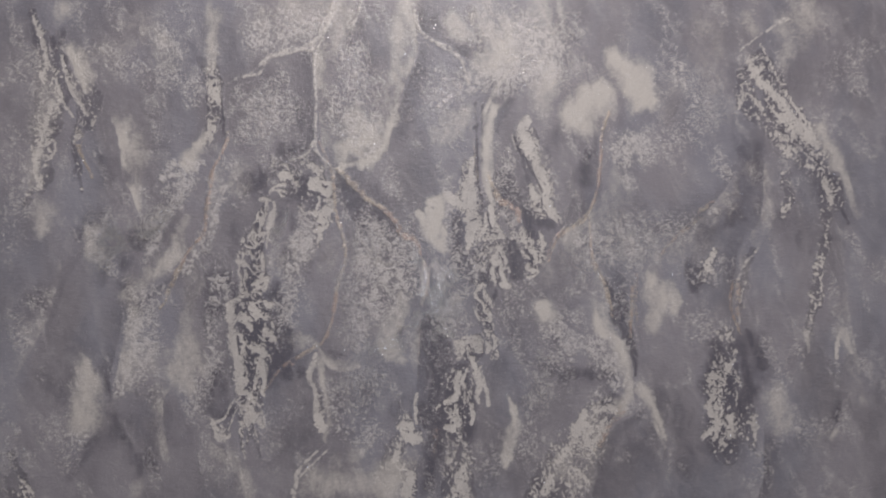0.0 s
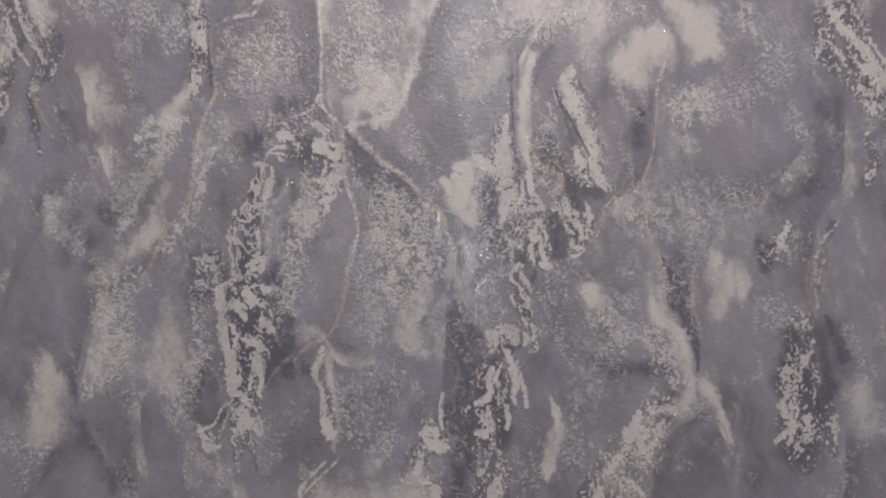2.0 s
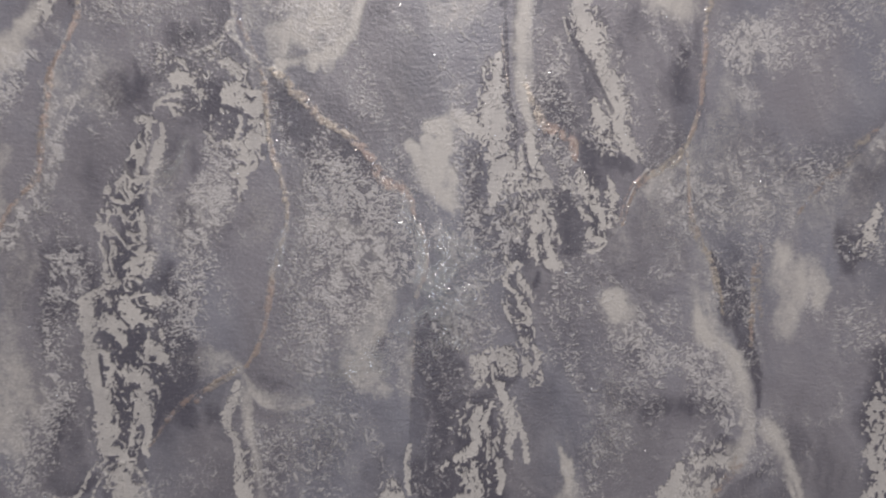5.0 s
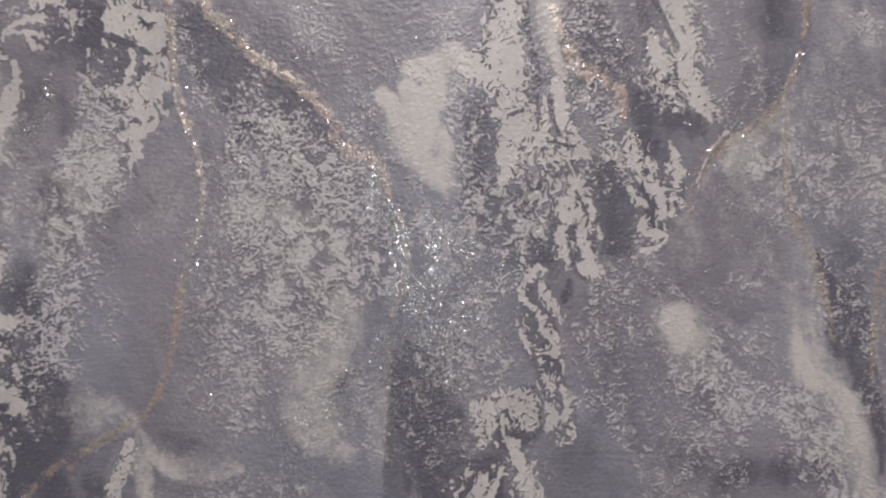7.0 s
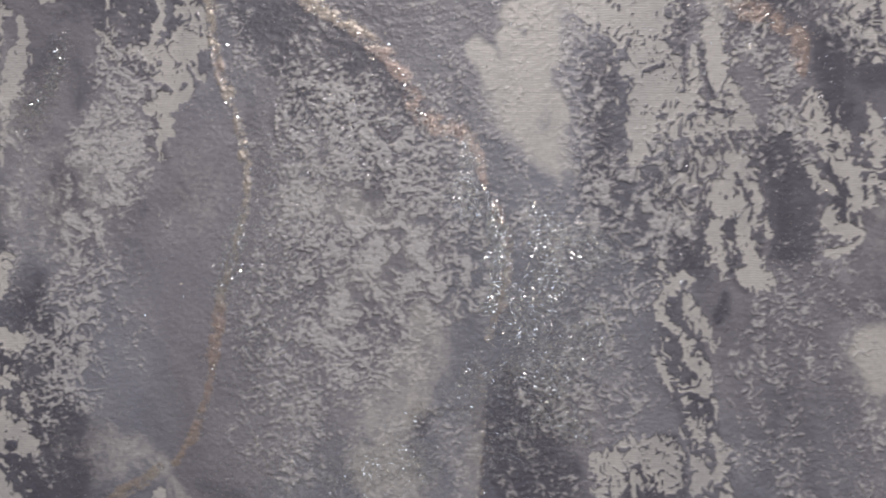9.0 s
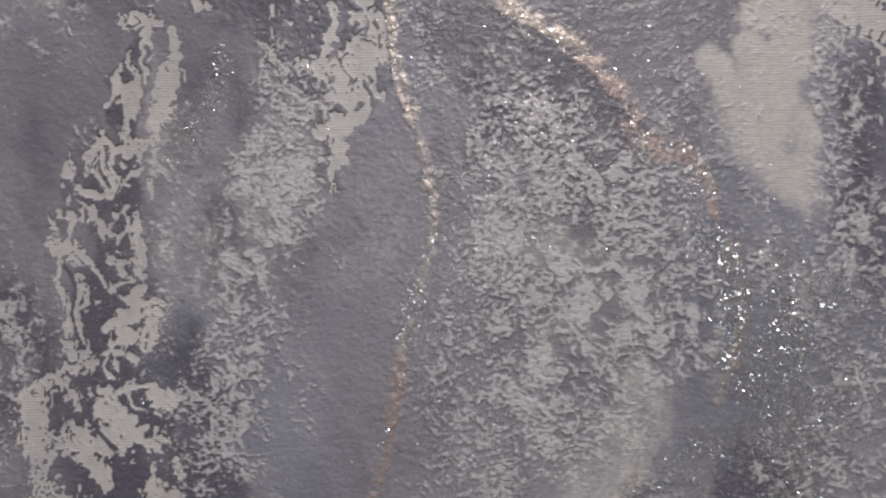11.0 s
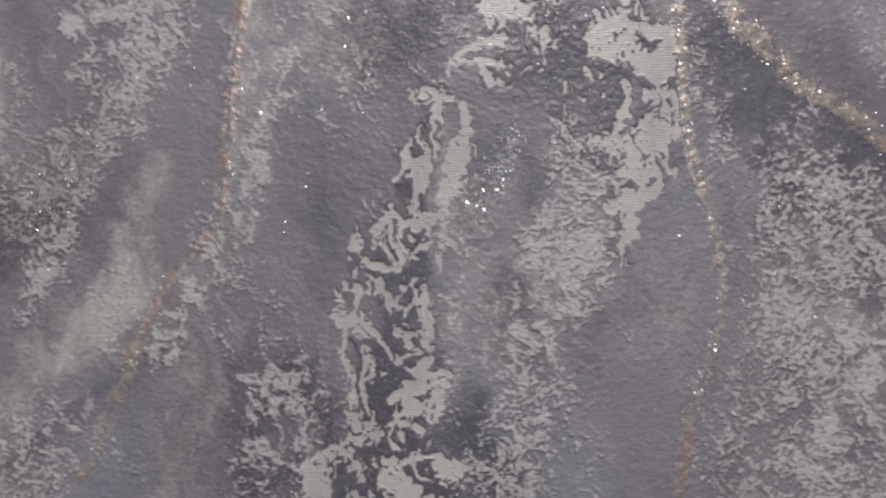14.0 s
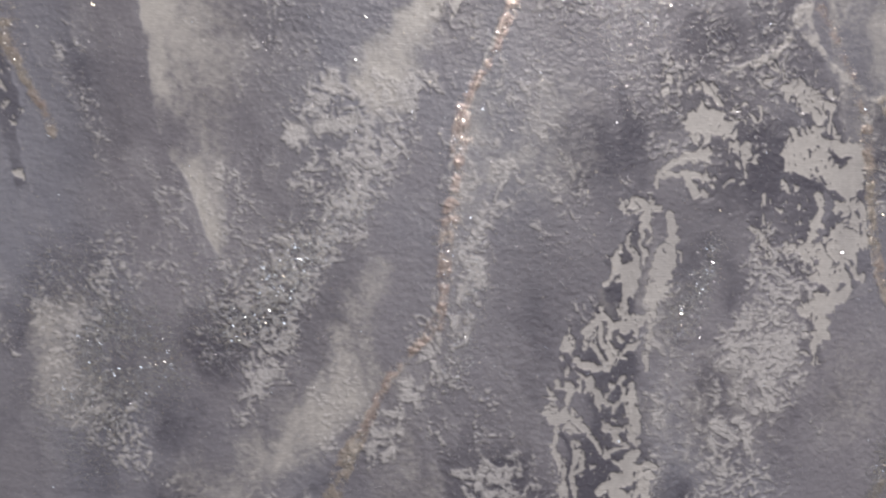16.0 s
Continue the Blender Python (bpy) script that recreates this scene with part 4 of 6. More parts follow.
stroke("solid", "white_streak", [(-128, 1452, 2.8), (-125, 1449, 2.1)])
stroke("solid", "white_streak", [(-126, 1444, 1.6), (-125, 1440, 2.4), (-127, 1435, 1.2), (-126, 1429, 1.3), (-124, 1424, 1.5)])
stroke("cut", "", [(-130, 1448, 0.6), (-127, 1442, 0.5), (-128, 1436, 0.3), (-127, 1430, 0.5), (-125, 1426, 0.4)])
stroke("solid", "", [(-123, 1449, 0.8), (-121, 1446, 0.8), (-119, 1443, 0.8), (-117, 1441, 0.8)])
stroke("solid", "", [(-118, 1450, 0.9), (-115, 1448, 1.3), (-114, 1446, 1.2)])
stroke("solid", "", [(-111, 1444, 0.6), (-115, 1443, 0.4), (-117, 1442, 0.6)])
stroke("solid", "white_streak", [(-109, 1442, 1.2), (-112, 1439, 1.4), (-109, 1437, 2.2), (-112, 1435, 2.1), (-115, 1434, 1.8), (-119, 1431, 1)])
stroke("solid", "white_streak", [(-106, 1435, 1.8), (-106, 1429, 2), (-108, 1426, 1.3)])
stroke("solid", "", [(-115, 1431, 1.6), (-112, 1429, 1.8), (-117, 1427, 1.1)])
stroke("solid", "", [(-120, 1424, 0.5), (-117, 1425, 0.8), (-113, 1424, 1), (-111, 1423, 1.2)])
stroke("solid", "white_streak", [(-131, 1417, 1.8), (-135, 1417, 1.8), (-139, 1413, 3), (-140, 1410, 4.2), (-139, 1404, 4), (-138, 1397, 3.9)])
stroke("solid", "white_streak", [(-129, 1404, 2), (-131, 1400, 2.7), (-126, 1400, 4.4)])
stroke("solid", "white_streak", [(-121, 1410, 2.4), (-118, 1409, 2.7), (-114, 1407, 1.6), (-117, 1404, 3.6), (-120, 1400, 3.2)])
stroke("solid", "", [(-130, 1412, 1), (-128, 1414, 0.9), (-127, 1410, 1.2)])
stroke("solid", "white_streak", [(-119, 1413, 1), (-113, 1415, 0.8), (-107, 1416, 0.8), (-105, 1413, 2.6), (-102, 1412, 2.6), (-99, 1413, 0.8)])
stroke("solid", "", [(-116, 1399, 1.6), (-111, 1402, 1.2), (-107, 1400, 1.8), (-103, 1401, 1.6)])
stroke("solid", "", [(-108, 1405, 0.9), (-111, 1404, 0.9), (-114, 1406, 1)])
stroke("cut", "", [(-123, 1412, 0.6), (-124, 1408, 1), (-121, 1403, 0.4), (-117, 1399, 0.8)])
stroke("bed", "", [(-110, 1503, 5), (-112, 1486, 5), (-117, 1470, 11.2), (-118, 1455, 8), (-118, 1438, 12), (-120, 1420, 13.5), (-123, 1403, 12)], 0.95)
stroke("dark", "", [(-155, 1424, 6.8), (-146, 1431, 6.8), (-137, 1424, 6)], 0.85)
stroke("dark", "", [(-160, 1413, 8), (-162, 1401, 10)], 0.8)
stroke("dark", "", [(-99, 1420, 4.5), (-93, 1410, 6.8), (-95, 1401, 8)], 0.8)
stroke("stipple", "", [(-149, 1434, 4.5), (-154, 1425, 4.5), (-157, 1413, 5.1), (-156, 1399, 6)], 0.45)
stroke("stipple", "", [(-99, 1410, 4.5), (-90, 1417, 4), (-86, 1404, 6), (-80, 1431, 8)], 0.85)
stroke("stipple", "", [(-121, 1485, 4), (-124, 1482, 4)], 0.55)
stroke("solid", "white_streak", [(-126, 1397, 2), (-122, 1394, 2.4), (-120, 1392, 2), (-120, 1389, 1)])
stroke("solid", "white_streak", [(-106, 1395, 0.8), (-107, 1390, 1.3), (-105, 1386, 3.6), (-100, 1385, 1.5), (-102, 1382, 1.4), (-107, 1381, 1.2)])
stroke("solid", "", [(-98, 1381, 0.8), (-100, 1378, 1)])
stroke("cut", "", [(-104, 1380, 1.6)])
stroke("solid", "", [(-113, 1385, 0.5), (-110, 1381, 0.8)])
stroke("solid", "", [(-99, 1392, 1), (-100, 1396, 1)])
stroke("solid", "white_streak", [(-129, 1384, 2.2), (-128, 1379, 2.4)])
stroke("bed", "", [(-121, 1392, 12), (-112, 1381, 20)], 0.9)
stroke("solid", "", [(-104, 1517, 0.6), (-103, 1521, 0.9), (-97, 1525, 1.2), (-92, 1526, 1.8), (-90, 1527, 1.6)], 0.95)
stroke("solid", "", [(-103, 1520, 0.9), (-96, 1521, 1.3), (-89, 1520, 1.2)], 0.9)
stroke("solid", "white_streak", [(-94, 1517, 2), (-90, 1515, 0.9)], 0.8)
stroke("crackle", "white_streak", [(-93, 1518, 4.5), (-84, 1520, 4.5), (-79, 1526, 2.6)], 0.8)
stroke("solid", "white_streak", [(-80, 1528, 2.2), (-76, 1524, 0.7)], 0.9)
stroke("solid", "white_streak", [(-64, 1527, 4), (-62, 1521, 2.1)], 0.95)
stroke("solid", "white_streak", [(-59, 1528, 2), (-55, 1522, 3.3), (-50, 1520, 3), (-47, 1526, 2.8), (-52, 1529, 2.7)], 0.95)
stroke("cut", "", [(-54, 1527, 0.6), (-52, 1525, 0.8), (-49, 1526, 0.4)])
stroke("cut", "", [(-65, 1520, 1.6), (-57, 1517, 0.9)], 0.9)
stroke("solid", "", [(-58, 1516, 1.3), (-57, 1511, 1), (-59, 1506, 1.6), (-60, 1502, 1.3)], 0.95)
stroke("crackle", "white_streak", [(-70, 1510, 4.8), (-64, 1512, 3.4)], 0.85)
stroke("crackle", "white_streak", [(-75, 1506, 3.9), (-73, 1502, 2.8), (-68, 1501, 4)], 0.9)
stroke("solid", "white_streak", [(-76, 1505, 1.3), (-73, 1503, 2.4)], 0.9)
stroke("solid", "white_streak", [(-50, 1512, 2.7), (-45, 1511, 1.2), (-45, 1503, 1.4), (-50, 1502, 5.6), (-53, 1505, 1.2)], 0.95)
stroke("dark", "", [(-48, 1510, 1.4), (-48, 1507, 0.7)], 0.8)
stroke("solid", "white_streak", [(-66, 1500, 1.4), (-62, 1500, 3), (-58, 1500, 2.7), (-54, 1496, 2), (-57, 1493, 2.8)], 0.95)
stroke("crackle", "white_streak", [(-51, 1496, 4), (-46, 1495, 2.8), (-50, 1489, 6)], 0.8)
stroke("solid", "white_streak", [(-61, 1483, 1.8), (-57, 1483, 3.6), (-54, 1485, 2), (-50, 1486, 1.3)], 0.95)
stroke("solid", "white_streak", [(-55, 1479, 1.7), (-57, 1475, 2.4), (-58, 1471, 0.5), (-58, 1467, 0.4)], 0.95)
stroke("stipple", "", [(-75, 1496, 6.8), (-69, 1488, 7.5), (-65, 1494, 6)])
stroke("stipple", "", [(-78, 1479, 7.5), (-81, 1472, 8.4), (-73, 1469, 6.8), (-64, 1475, 5.2)])
stroke("stipple", "", [(-81, 1457, 9), (-72, 1458, 6.8), (-79, 1445, 7.5), (-64, 1466, 5.2)], 0.6)
stroke("pale", "pale_patch", [(-82, 1473, 5.2), (-77, 1469, 3.3)], 0.45)
stroke("pale", "pale_patch", [(-81, 1455, 3), (-73, 1481, 3.8)], 0.3)
stroke("dark", "", [(-74, 1522, 9), (-78, 1515, 8), (-88, 1510, 4)], 0.75)
stroke("dark", "", [(-91, 1504, 3.5), (-81, 1493, 7), (-82, 1485, 2.5)], 0.6)
stroke("dark", "", [(-56, 1468, 2.6), (-57, 1465, 1.2)], 0.8)
stroke("dark", "", [(-37, 1521, 4), (-37, 1511, 3)], 0.55)
stroke("spark", "", [(-97, 1482, 3), (-90, 1491, 4.5), (-87, 1501, 4.5)], 0.9)
stroke("solid", "white_streak", [(71, 1513, 6), (77, 1507, 4), (81, 1502, 1.2)])
stroke("solid", "white_streak", [(89, 1513, 5.7), (89, 1503, 5.1), (88, 1495, 5.2), (86, 1487, 3.4), (85, 1480, 3), (86, 1473, 2.6), (84, 1468, 2.2)])
stroke("solid", "white_streak", [(94, 1496, 3.2), (95, 1489, 2.4), (96, 1481, 2.4)])
stroke("cut", "", [(92, 1496, 0.8), (86, 1494, 0.4)])
stroke("solid", "white_streak", [(101, 1501, 0.9), (101, 1491, 2), (100, 1483, 1.8)])
stroke("solid", "white_streak", [(106, 1507, 3.2), (107, 1497, 3.4), (110, 1489, 3.6), (115, 1482, 3), (119, 1478, 1.2)])
stroke("solid", "white_streak", [(114, 1479, 1.2), (106, 1478, 2.8), (100, 1477, 2)])
stroke("cut", "", [(102, 1485, 0.6), (107, 1483, 0.6), (113, 1482, 0.6)])
stroke("cut", "", [(103, 1500, 1.2), (105, 1491, 0.9), (107, 1487, 1)])
stroke("crackle", "white_streak", [(99, 1510, 4), (110, 1508, 2.7), (113, 1496, 2.1)], 0.7)
stroke("crackle", "white_streak", [(120, 1503, 5.5), (125, 1489, 4.5), (127, 1478, 3.2)], 0.55)
stroke("stipple", "", [(119, 1505, 6), (126, 1491, 7.6), (130, 1477, 3.8)], 0.9)
stroke("solid", "white_streak", [(109, 1469, 1.4), (115, 1468, 2.2), (113, 1463, 3.3), (108, 1457, 2.6), (112, 1453, 2), (116, 1457, 1.8)])
stroke("solid", "white_streak", [(119, 1461, 0.9), (121, 1455, 1.2), (118, 1449, 1.9), (123, 1450, 1.4), (124, 1446, 1.4)])
stroke("cut", "", [(114, 1464, 0.6), (117, 1458, 0.3), (119, 1454, 0.4), (118, 1450, 0.4)])
stroke("solid", "white_streak", [(107, 1450, 0.9), (108, 1445, 2.4), (110, 1438, 2), (111, 1433, 1.3)])
stroke("solid", "white_streak", [(116, 1449, 1.8), (117, 1443, 1.8), (119, 1438, 2.4), (122, 1433, 4.2), (117, 1434, 2.4)])
stroke("solid", "white_streak", [(96, 1431, 2.8), (99, 1433, 2.3), (93, 1427, 1.7)], 0.9)
stroke("crackle", "white_streak", [(102, 1470, 3.6), (97, 1463, 5), (104, 1464, 2.7)], 0.75)
stroke("crackle", "white_streak", [(96, 1434, 3.5), (90, 1438, 5.2)], 0.7)
stroke("solid", "white_streak", [(100, 1426, 1.4), (103, 1421, 2.6), (106, 1417, 2.6), (108, 1415, 1.8), (108, 1411, 0.8)])
stroke("solid", "", [(92, 1425, 1.6), (94, 1420, 1.8), (98, 1416, 1.3), (101, 1411, 1.5)], 0.95)
stroke("solid", "white_streak", [(101, 1409, 1.8), (105, 1405, 2.6), (107, 1400, 1.6)], 0.95)
stroke("solid", "", [(92, 1409, 0.9), (93, 1405, 1.2), (96, 1399, 0.6)], 0.9)
stroke("solid", "", [(74, 1424, 0.6), (76, 1419, 0.6), (78, 1414, 0.4)], 0.8)
stroke("solid", "", [(79, 1420, 0.6), (82, 1414, 0.4)], 0.8)
stroke("solid", "white_streak", [(103, 1389, 2.8), (105, 1383, 1.3)], 0.95)
stroke("solid", "", [(109, 1385, 1.6), (111, 1379, 1.8), (110, 1373, 1.6)], 0.95)
stroke("solid", "white_streak", [(103, 1378, 1.4), (105, 1374, 2.2), (103, 1369, 1.8)], 0.95)
stroke("solid", "white_streak", [(113, 1370, 1.4), (112, 1365, 2.2), (108, 1363, 1.4)], 0.9)
stroke("solid", "white_streak", [(74, 1377, 3), (79, 1378, 2.4), (80, 1373, 2), (79, 1368, 3), (77, 1363, 1.8)])
stroke("solid", "white_streak", [(85, 1381, 1.8), (91, 1384, 1.8), (95, 1381, 3.6), (96, 1375, 3.4), (97, 1369, 1.6)])
stroke("solid", "", [(85, 1374, 1), (85, 1368, 0.8), (87, 1364, 0.9), (91, 1363, 1.8)], 0.9)
stroke("bed", "", [(93, 1381, 9), (87, 1368, 15)], 0.9)
stroke("bed", "", [(103, 1402, 4.5), (105, 1388, 8)], 0.8)
stroke("dark", "", [(75, 1494, 5.1), (76, 1480, 6), (78, 1466, 7.2)], 0.95)
stroke("dark", "", [(100, 1468, 5.7), (94, 1456, 7.5), (101, 1445, 6.8)], 0.9)
stroke("dark", "", [(127, 1468, 6.8), (130, 1454, 6.8), (130, 1441, 5.2)], 0.95)
stroke("dark", "", [(114, 1440, 1.5), (113, 1434, 0.8)], 0.95)
stroke("dark", "", [(112, 1427, 3), (110, 1422, 4)], 0.85)
stroke("stipple", "", [(69, 1494, 4.2), (68, 1473, 5.6), (72, 1457, 7)], 0.85)
stroke("stipple", "", [(86, 1461, 8), (95, 1450, 7.5), (92, 1441, 6)], 0.85)
stroke("solid", "white_streak", [(136, 1487, 2.2), (137, 1481, 3), (139, 1475, 3.2), (144, 1474, 3.2), (142, 1470, 3), (147, 1465, 2.8), (150, 1459, 1.5), (150, 1454, 1.4)])
stroke("solid", "white_streak", [(136, 1466, 0.9), (139, 1461, 2.2), (143, 1459, 1.3)])
stroke("solid", "white_streak", [(153, 1484, 1.2), (155, 1479, 1.6), (154, 1473, 2.7), (157, 1473, 2.4), (155, 1465, 1.4), (153, 1461, 0.8)])
stroke("solid", "white_streak", [(142, 1451, 3), (143, 1448, 2.2), (149, 1447, 1.8), (152, 1446, 0.7), (148, 1442, 1), (141, 1440, 1.4)])
stroke("cut", "", [(143, 1463, 0.9), (145, 1458, 0.8)])
stroke("bed", "", [(138, 1486, 6), (143, 1466, 9), (147, 1451, 10)], 0.95)
stroke("dark", "", [(141, 1502, 7.6), (142, 1491, 7.6), (147, 1482, 3)])
stroke("solid", "white_streak", [(165, 1506, 2.8), (169, 1500, 1.6), (173, 1497, 1.2)])
stroke("crackle", "white_streak", [(158, 1512, 6), (166, 1505, 3.5), (171, 1498, 4.8)], 0.85)
stroke("crackle", "white_streak", [(141, 1509, 5), (151, 1512, 4.5)], 0.6)
stroke("dark", "", [(159, 1495, 4.5), (166, 1491, 3.8)], 0.7)
stroke("stipple", "", [(124, 1422, 8), (117, 1401, 10), (131, 1406, 10.6)], 0.5)
stroke("slab", "pale_patch", [(152, 1411, 3.9), (155, 1408, 4.5), (158, 1403, 6)], 0.75)
stroke("pale", "pale_patch", [(151, 1411, 4.5), (160, 1399, 8), (171, 1388, 6)], 0.35)
stroke("dark", "", [(127, 1374, 10.5), (144, 1374, 14), (141, 1392, 6)], 0.45)
stroke("dark", "", [(122, 1417, 10), (121, 1395, 9)], 0.4)
stroke("solid", "white_streak", [(88, 1554, 1.6), (87, 1539, 3.9), (85, 1524, 8.8), (86, 1510, 7.7), (88, 1496, 7), (89, 1485, 3.9), (86, 1473, 2.4)], 0.95)
stroke("cut", "", [(92, 1574, 0.8), (93, 1550, 1), (94, 1529, 1), (98, 1514, 1), (97, 1504, 1.1)])
stroke("slab", "pale_patch", [(102, 1592, 6.3), (102, 1571, 6.3), (101, 1550, 3.6), (99, 1536, 3.2), (103, 1523, 3.2), (108, 1510, 2.8)], 0.5)
stroke("solid", "white_streak", [(141, 1592, 3.9), (135, 1581, 5.2), (142, 1566, 7.2), (147, 1555, 4.9), (149, 1547, 4.2)], 0.95)
stroke("solid", "white_streak", [(128, 1575, 2), (131, 1564, 2.1)], 0.9)
stroke("cut", "", [(128, 1575, 1.2), (133, 1561, 1.2), (141, 1551, 1.4), (145, 1542, 1.6), (150, 1534, 0.9), (155, 1523, 1.2)])
stroke("solid", "white_streak", [(153, 1540, 6.4), (157, 1531, 5.9), (159, 1520, 4.9), (161, 1509, 3.8), (166, 1499, 2.8), (170, 1494, 1.4)], 0.95)
stroke("solid", "white_streak", [(144, 1528, 2.7), (147, 1519, 3.2), (150, 1513, 2.8)], 0.9)
stroke("dark", "", [(139, 1508, 8.8), (141, 1492, 8.8), (145, 1483, 4.9)], 0.95)
stroke("dark", "", [(118, 1525, 10.5), (123, 1511, 8.8)], 0.75)
stroke("dark", "", [(72, 1498, 4.2), (75, 1481, 5.2), (74, 1460, 4.9)], 0.9)
stroke("stipple", "", [(65, 1522, 5.6), (69, 1511, 5), (66, 1481, 4)], 0.8)
stroke("stipple", "", [(123, 1559, 7.7), (119, 1533, 10.5)], 0.7)
stroke("stipple", "", [(168, 1517, 7.7), (160, 1552, 5.6)], 0.5)
stroke("solid", "white_streak", [(-137, 1392, 3.3), (-136, 1380, 4.2), (-134, 1370, 3.8), (-130, 1357, 3.9), (-127, 1344, 5.6), (-130, 1331, 2.7), (-122, 1329, 3.2), (-115, 1320, 1.5)])
stroke("solid", "white_streak", [(-122, 1393, 2.7), (-119, 1389, 1.8)], 0.9)
stroke("solid", "white_streak", [(-102, 1385, 4.2), (-106, 1381, 3.3), (-98, 1381, 2.7)])
stroke("solid", "white_streak", [(-117, 1373, 4.2), (-107, 1368, 2.7), (-110, 1360, 2.4), (-108, 1350, 3.2), (-106, 1340, 2.1), (-108, 1330, 2.4)])
stroke("solid", "", [(-125, 1377, 1.4), (-127, 1369, 1.4)], 0.9)
stroke("solid", "", [(-112, 1357, 1.4), (-114, 1345, 1.2), (-116, 1333, 1.2)], 0.9)
stroke("solid", "white_streak", [(-126, 1317, 2.1), (-122, 1310, 4.5), (-117, 1307, 5.9), (-125, 1301, 3.2)])
stroke("solid", "white_streak", [(-111, 1303, 2.7), (-107, 1299, 2.1)], 0.9)
stroke("solid", "", [(-128, 1325, 1.4), (-135, 1322, 1.4), (-139, 1314, 1.2), (-144, 1305, 1.5), (-153, 1303, 1.5)], 0.8)
stroke("cut", "", [(-132, 1383, 0.9), (-130, 1366, 0.8)])
stroke("bed", "", [(-122, 1403, 17.5), (-119, 1376, 15), (-120, 1350, 13.5), (-121, 1324, 14)], 0.95)
stroke("dark", "", [(-90, 1376, 12), (-92, 1396, 8.4), (-97, 1356, 7.8)], 0.95)
stroke("dark", "", [(-134, 1314, 7), (-144, 1308, 6)], 0.9)
stroke("dark", "", [(-154, 1422, 9), (-157, 1409, 8.4), (-147, 1416, 7.5)], 0.9)
stroke("stipple", "", [(-154, 1432, 7.2), (-157, 1409, 9), (-163, 1396, 7.5)], 0.5)
stroke("stipple", "", [(-84, 1416, 7.7), (-84, 1399, 7.2), (-92, 1389, 4.2)], 0.85)
stroke("slab", "pale_patch", [(-72, 1376, 6), (-65, 1382, 4.2)], 0.6)
stroke("pale", "pale_patch", [(-74, 1376, 7.2), (-61, 1378, 4.2)], 0.5)
stroke("slab", "pale_patch", [(-52, 1362, 2.8), (-42, 1355, 4.2), (-29, 1353, 4.2), (-17, 1355, 1.5)], 0.55)
stroke("solid", "white_streak", [(-59, 1366, 2.1), (-61, 1356, 3.2), (-65, 1346, 2.4), (-59, 1333, 2.4), (-57, 1319, 2.7), (-55, 1306, 4.8), (-51, 1297, 4.8)], 0.95)
stroke("crackle", "white_streak", [(-53, 1329, 4.2), (-50, 1312, 4.8)], 0.7)
stroke("dark", "", [(-45, 1369, 4.2), (-35, 1365, 6)], 0.6)
stroke("slab", "pale_patch", [(25, 1412, 7.2), (21, 1402, 9.1), (11, 1388, 9.1), (5, 1372, 7.7), (21, 1361, 7.2)], 0.55)
stroke("cut", "", [(20, 1392, 2.8)])
stroke("dark", "", [(50, 1388, 7.7), (48, 1368, 9.1), (47, 1347, 6.6)], 0.85)
stroke("dark", "", [(56, 1333, 9), (44, 1310, 9.1), (66, 1354, 4.9)], 0.9)
stroke("solid", "white_streak", [(76, 1375, 3.8), (83, 1379, 4.4), (91, 1381, 5.2), (94, 1372, 4)], 0.95)
stroke("solid", "white_streak", [(80, 1371, 2.8), (75, 1367, 2.1)], 0.9)
stroke("solid", "white_streak", [(87, 1365, 1.5), (91, 1357, 2.8), (95, 1349, 3.8), (97, 1339, 3.8), (94, 1328, 2.4), (96, 1321, 1.5)], 0.95)
stroke("solid", "white_streak", [(78, 1350, 1.8), (75, 1340, 2.4), (76, 1332, 2.4), (72, 1325, 3.2), (66, 1322, 2.7)], 0.95)
stroke("solid", "", [(85, 1353, 1.4), (80, 1341, 1.8), (83, 1335, 1.8)], 0.9)
stroke("solid", "", [(100, 1343, 1.8), (104, 1329, 1.8), (105, 1318, 1.6)], 0.9)
stroke("solid", "white_streak", [(89, 1319, 2.4), (91, 1308, 2.4), (89, 1301, 1.8)], 0.95)
stroke("solid", "white_streak", [(74, 1316, 2.4), (75, 1307, 3.2), (72, 1298, 3.6), (65, 1298, 2.4)], 0.95)
stroke("solid", "", [(59, 1319, 1.4), (55, 1315, 1.2)], 0.8)
stroke("bed", "", [(80, 1353, 10.8), (78, 1326, 18), (80, 1302, 21)], 0.95)
stroke("solid", "white_streak", [(37, 1329, 1.4), (36, 1320, 1.8), (36, 1309, 2.1), (37, 1302, 1.4)], 0.95)
stroke("solid", "white_streak", [(22, 1297, 3.3), (26, 1301, 3), (31, 1298, 4.8)], 0.95)
stroke("dark", "", [(59, 1374, 4.2), (59, 1388, 4.2)], 0.9)
stroke("solid", "white_streak", [(198, 1313, 2.7), (193, 1303, 4.2), (188, 1293, 6)], 0.95)
stroke("solid", "white_streak", [(217, 1306, 2.4), (211, 1298, 2.8)], 0.8)
stroke("crackle", "white_streak", [(210, 1316, 8.8), (224, 1325, 7.7)], 0.7)
stroke("slab", "pale_patch", [(230, 1381, 3.2), (235, 1367, 2.8), (238, 1351, 2.4), (235, 1338, 2.1)], 0.7)
stroke("slab", "pale_patch", [(210, 1401, 6.4), (212, 1390, 7.7), (224, 1384, 4.9)], 0.8)
stroke("slab", "pale_patch", [(249, 1334, 2.4), (258, 1320, 2.8), (268, 1304, 1.5), (273, 1293, 1.6)], 0.5)
stroke("slab", "pale_patch", [(126, 1318, 1.8), (130, 1304, 2.4), (124, 1294, 5)], 0.65)
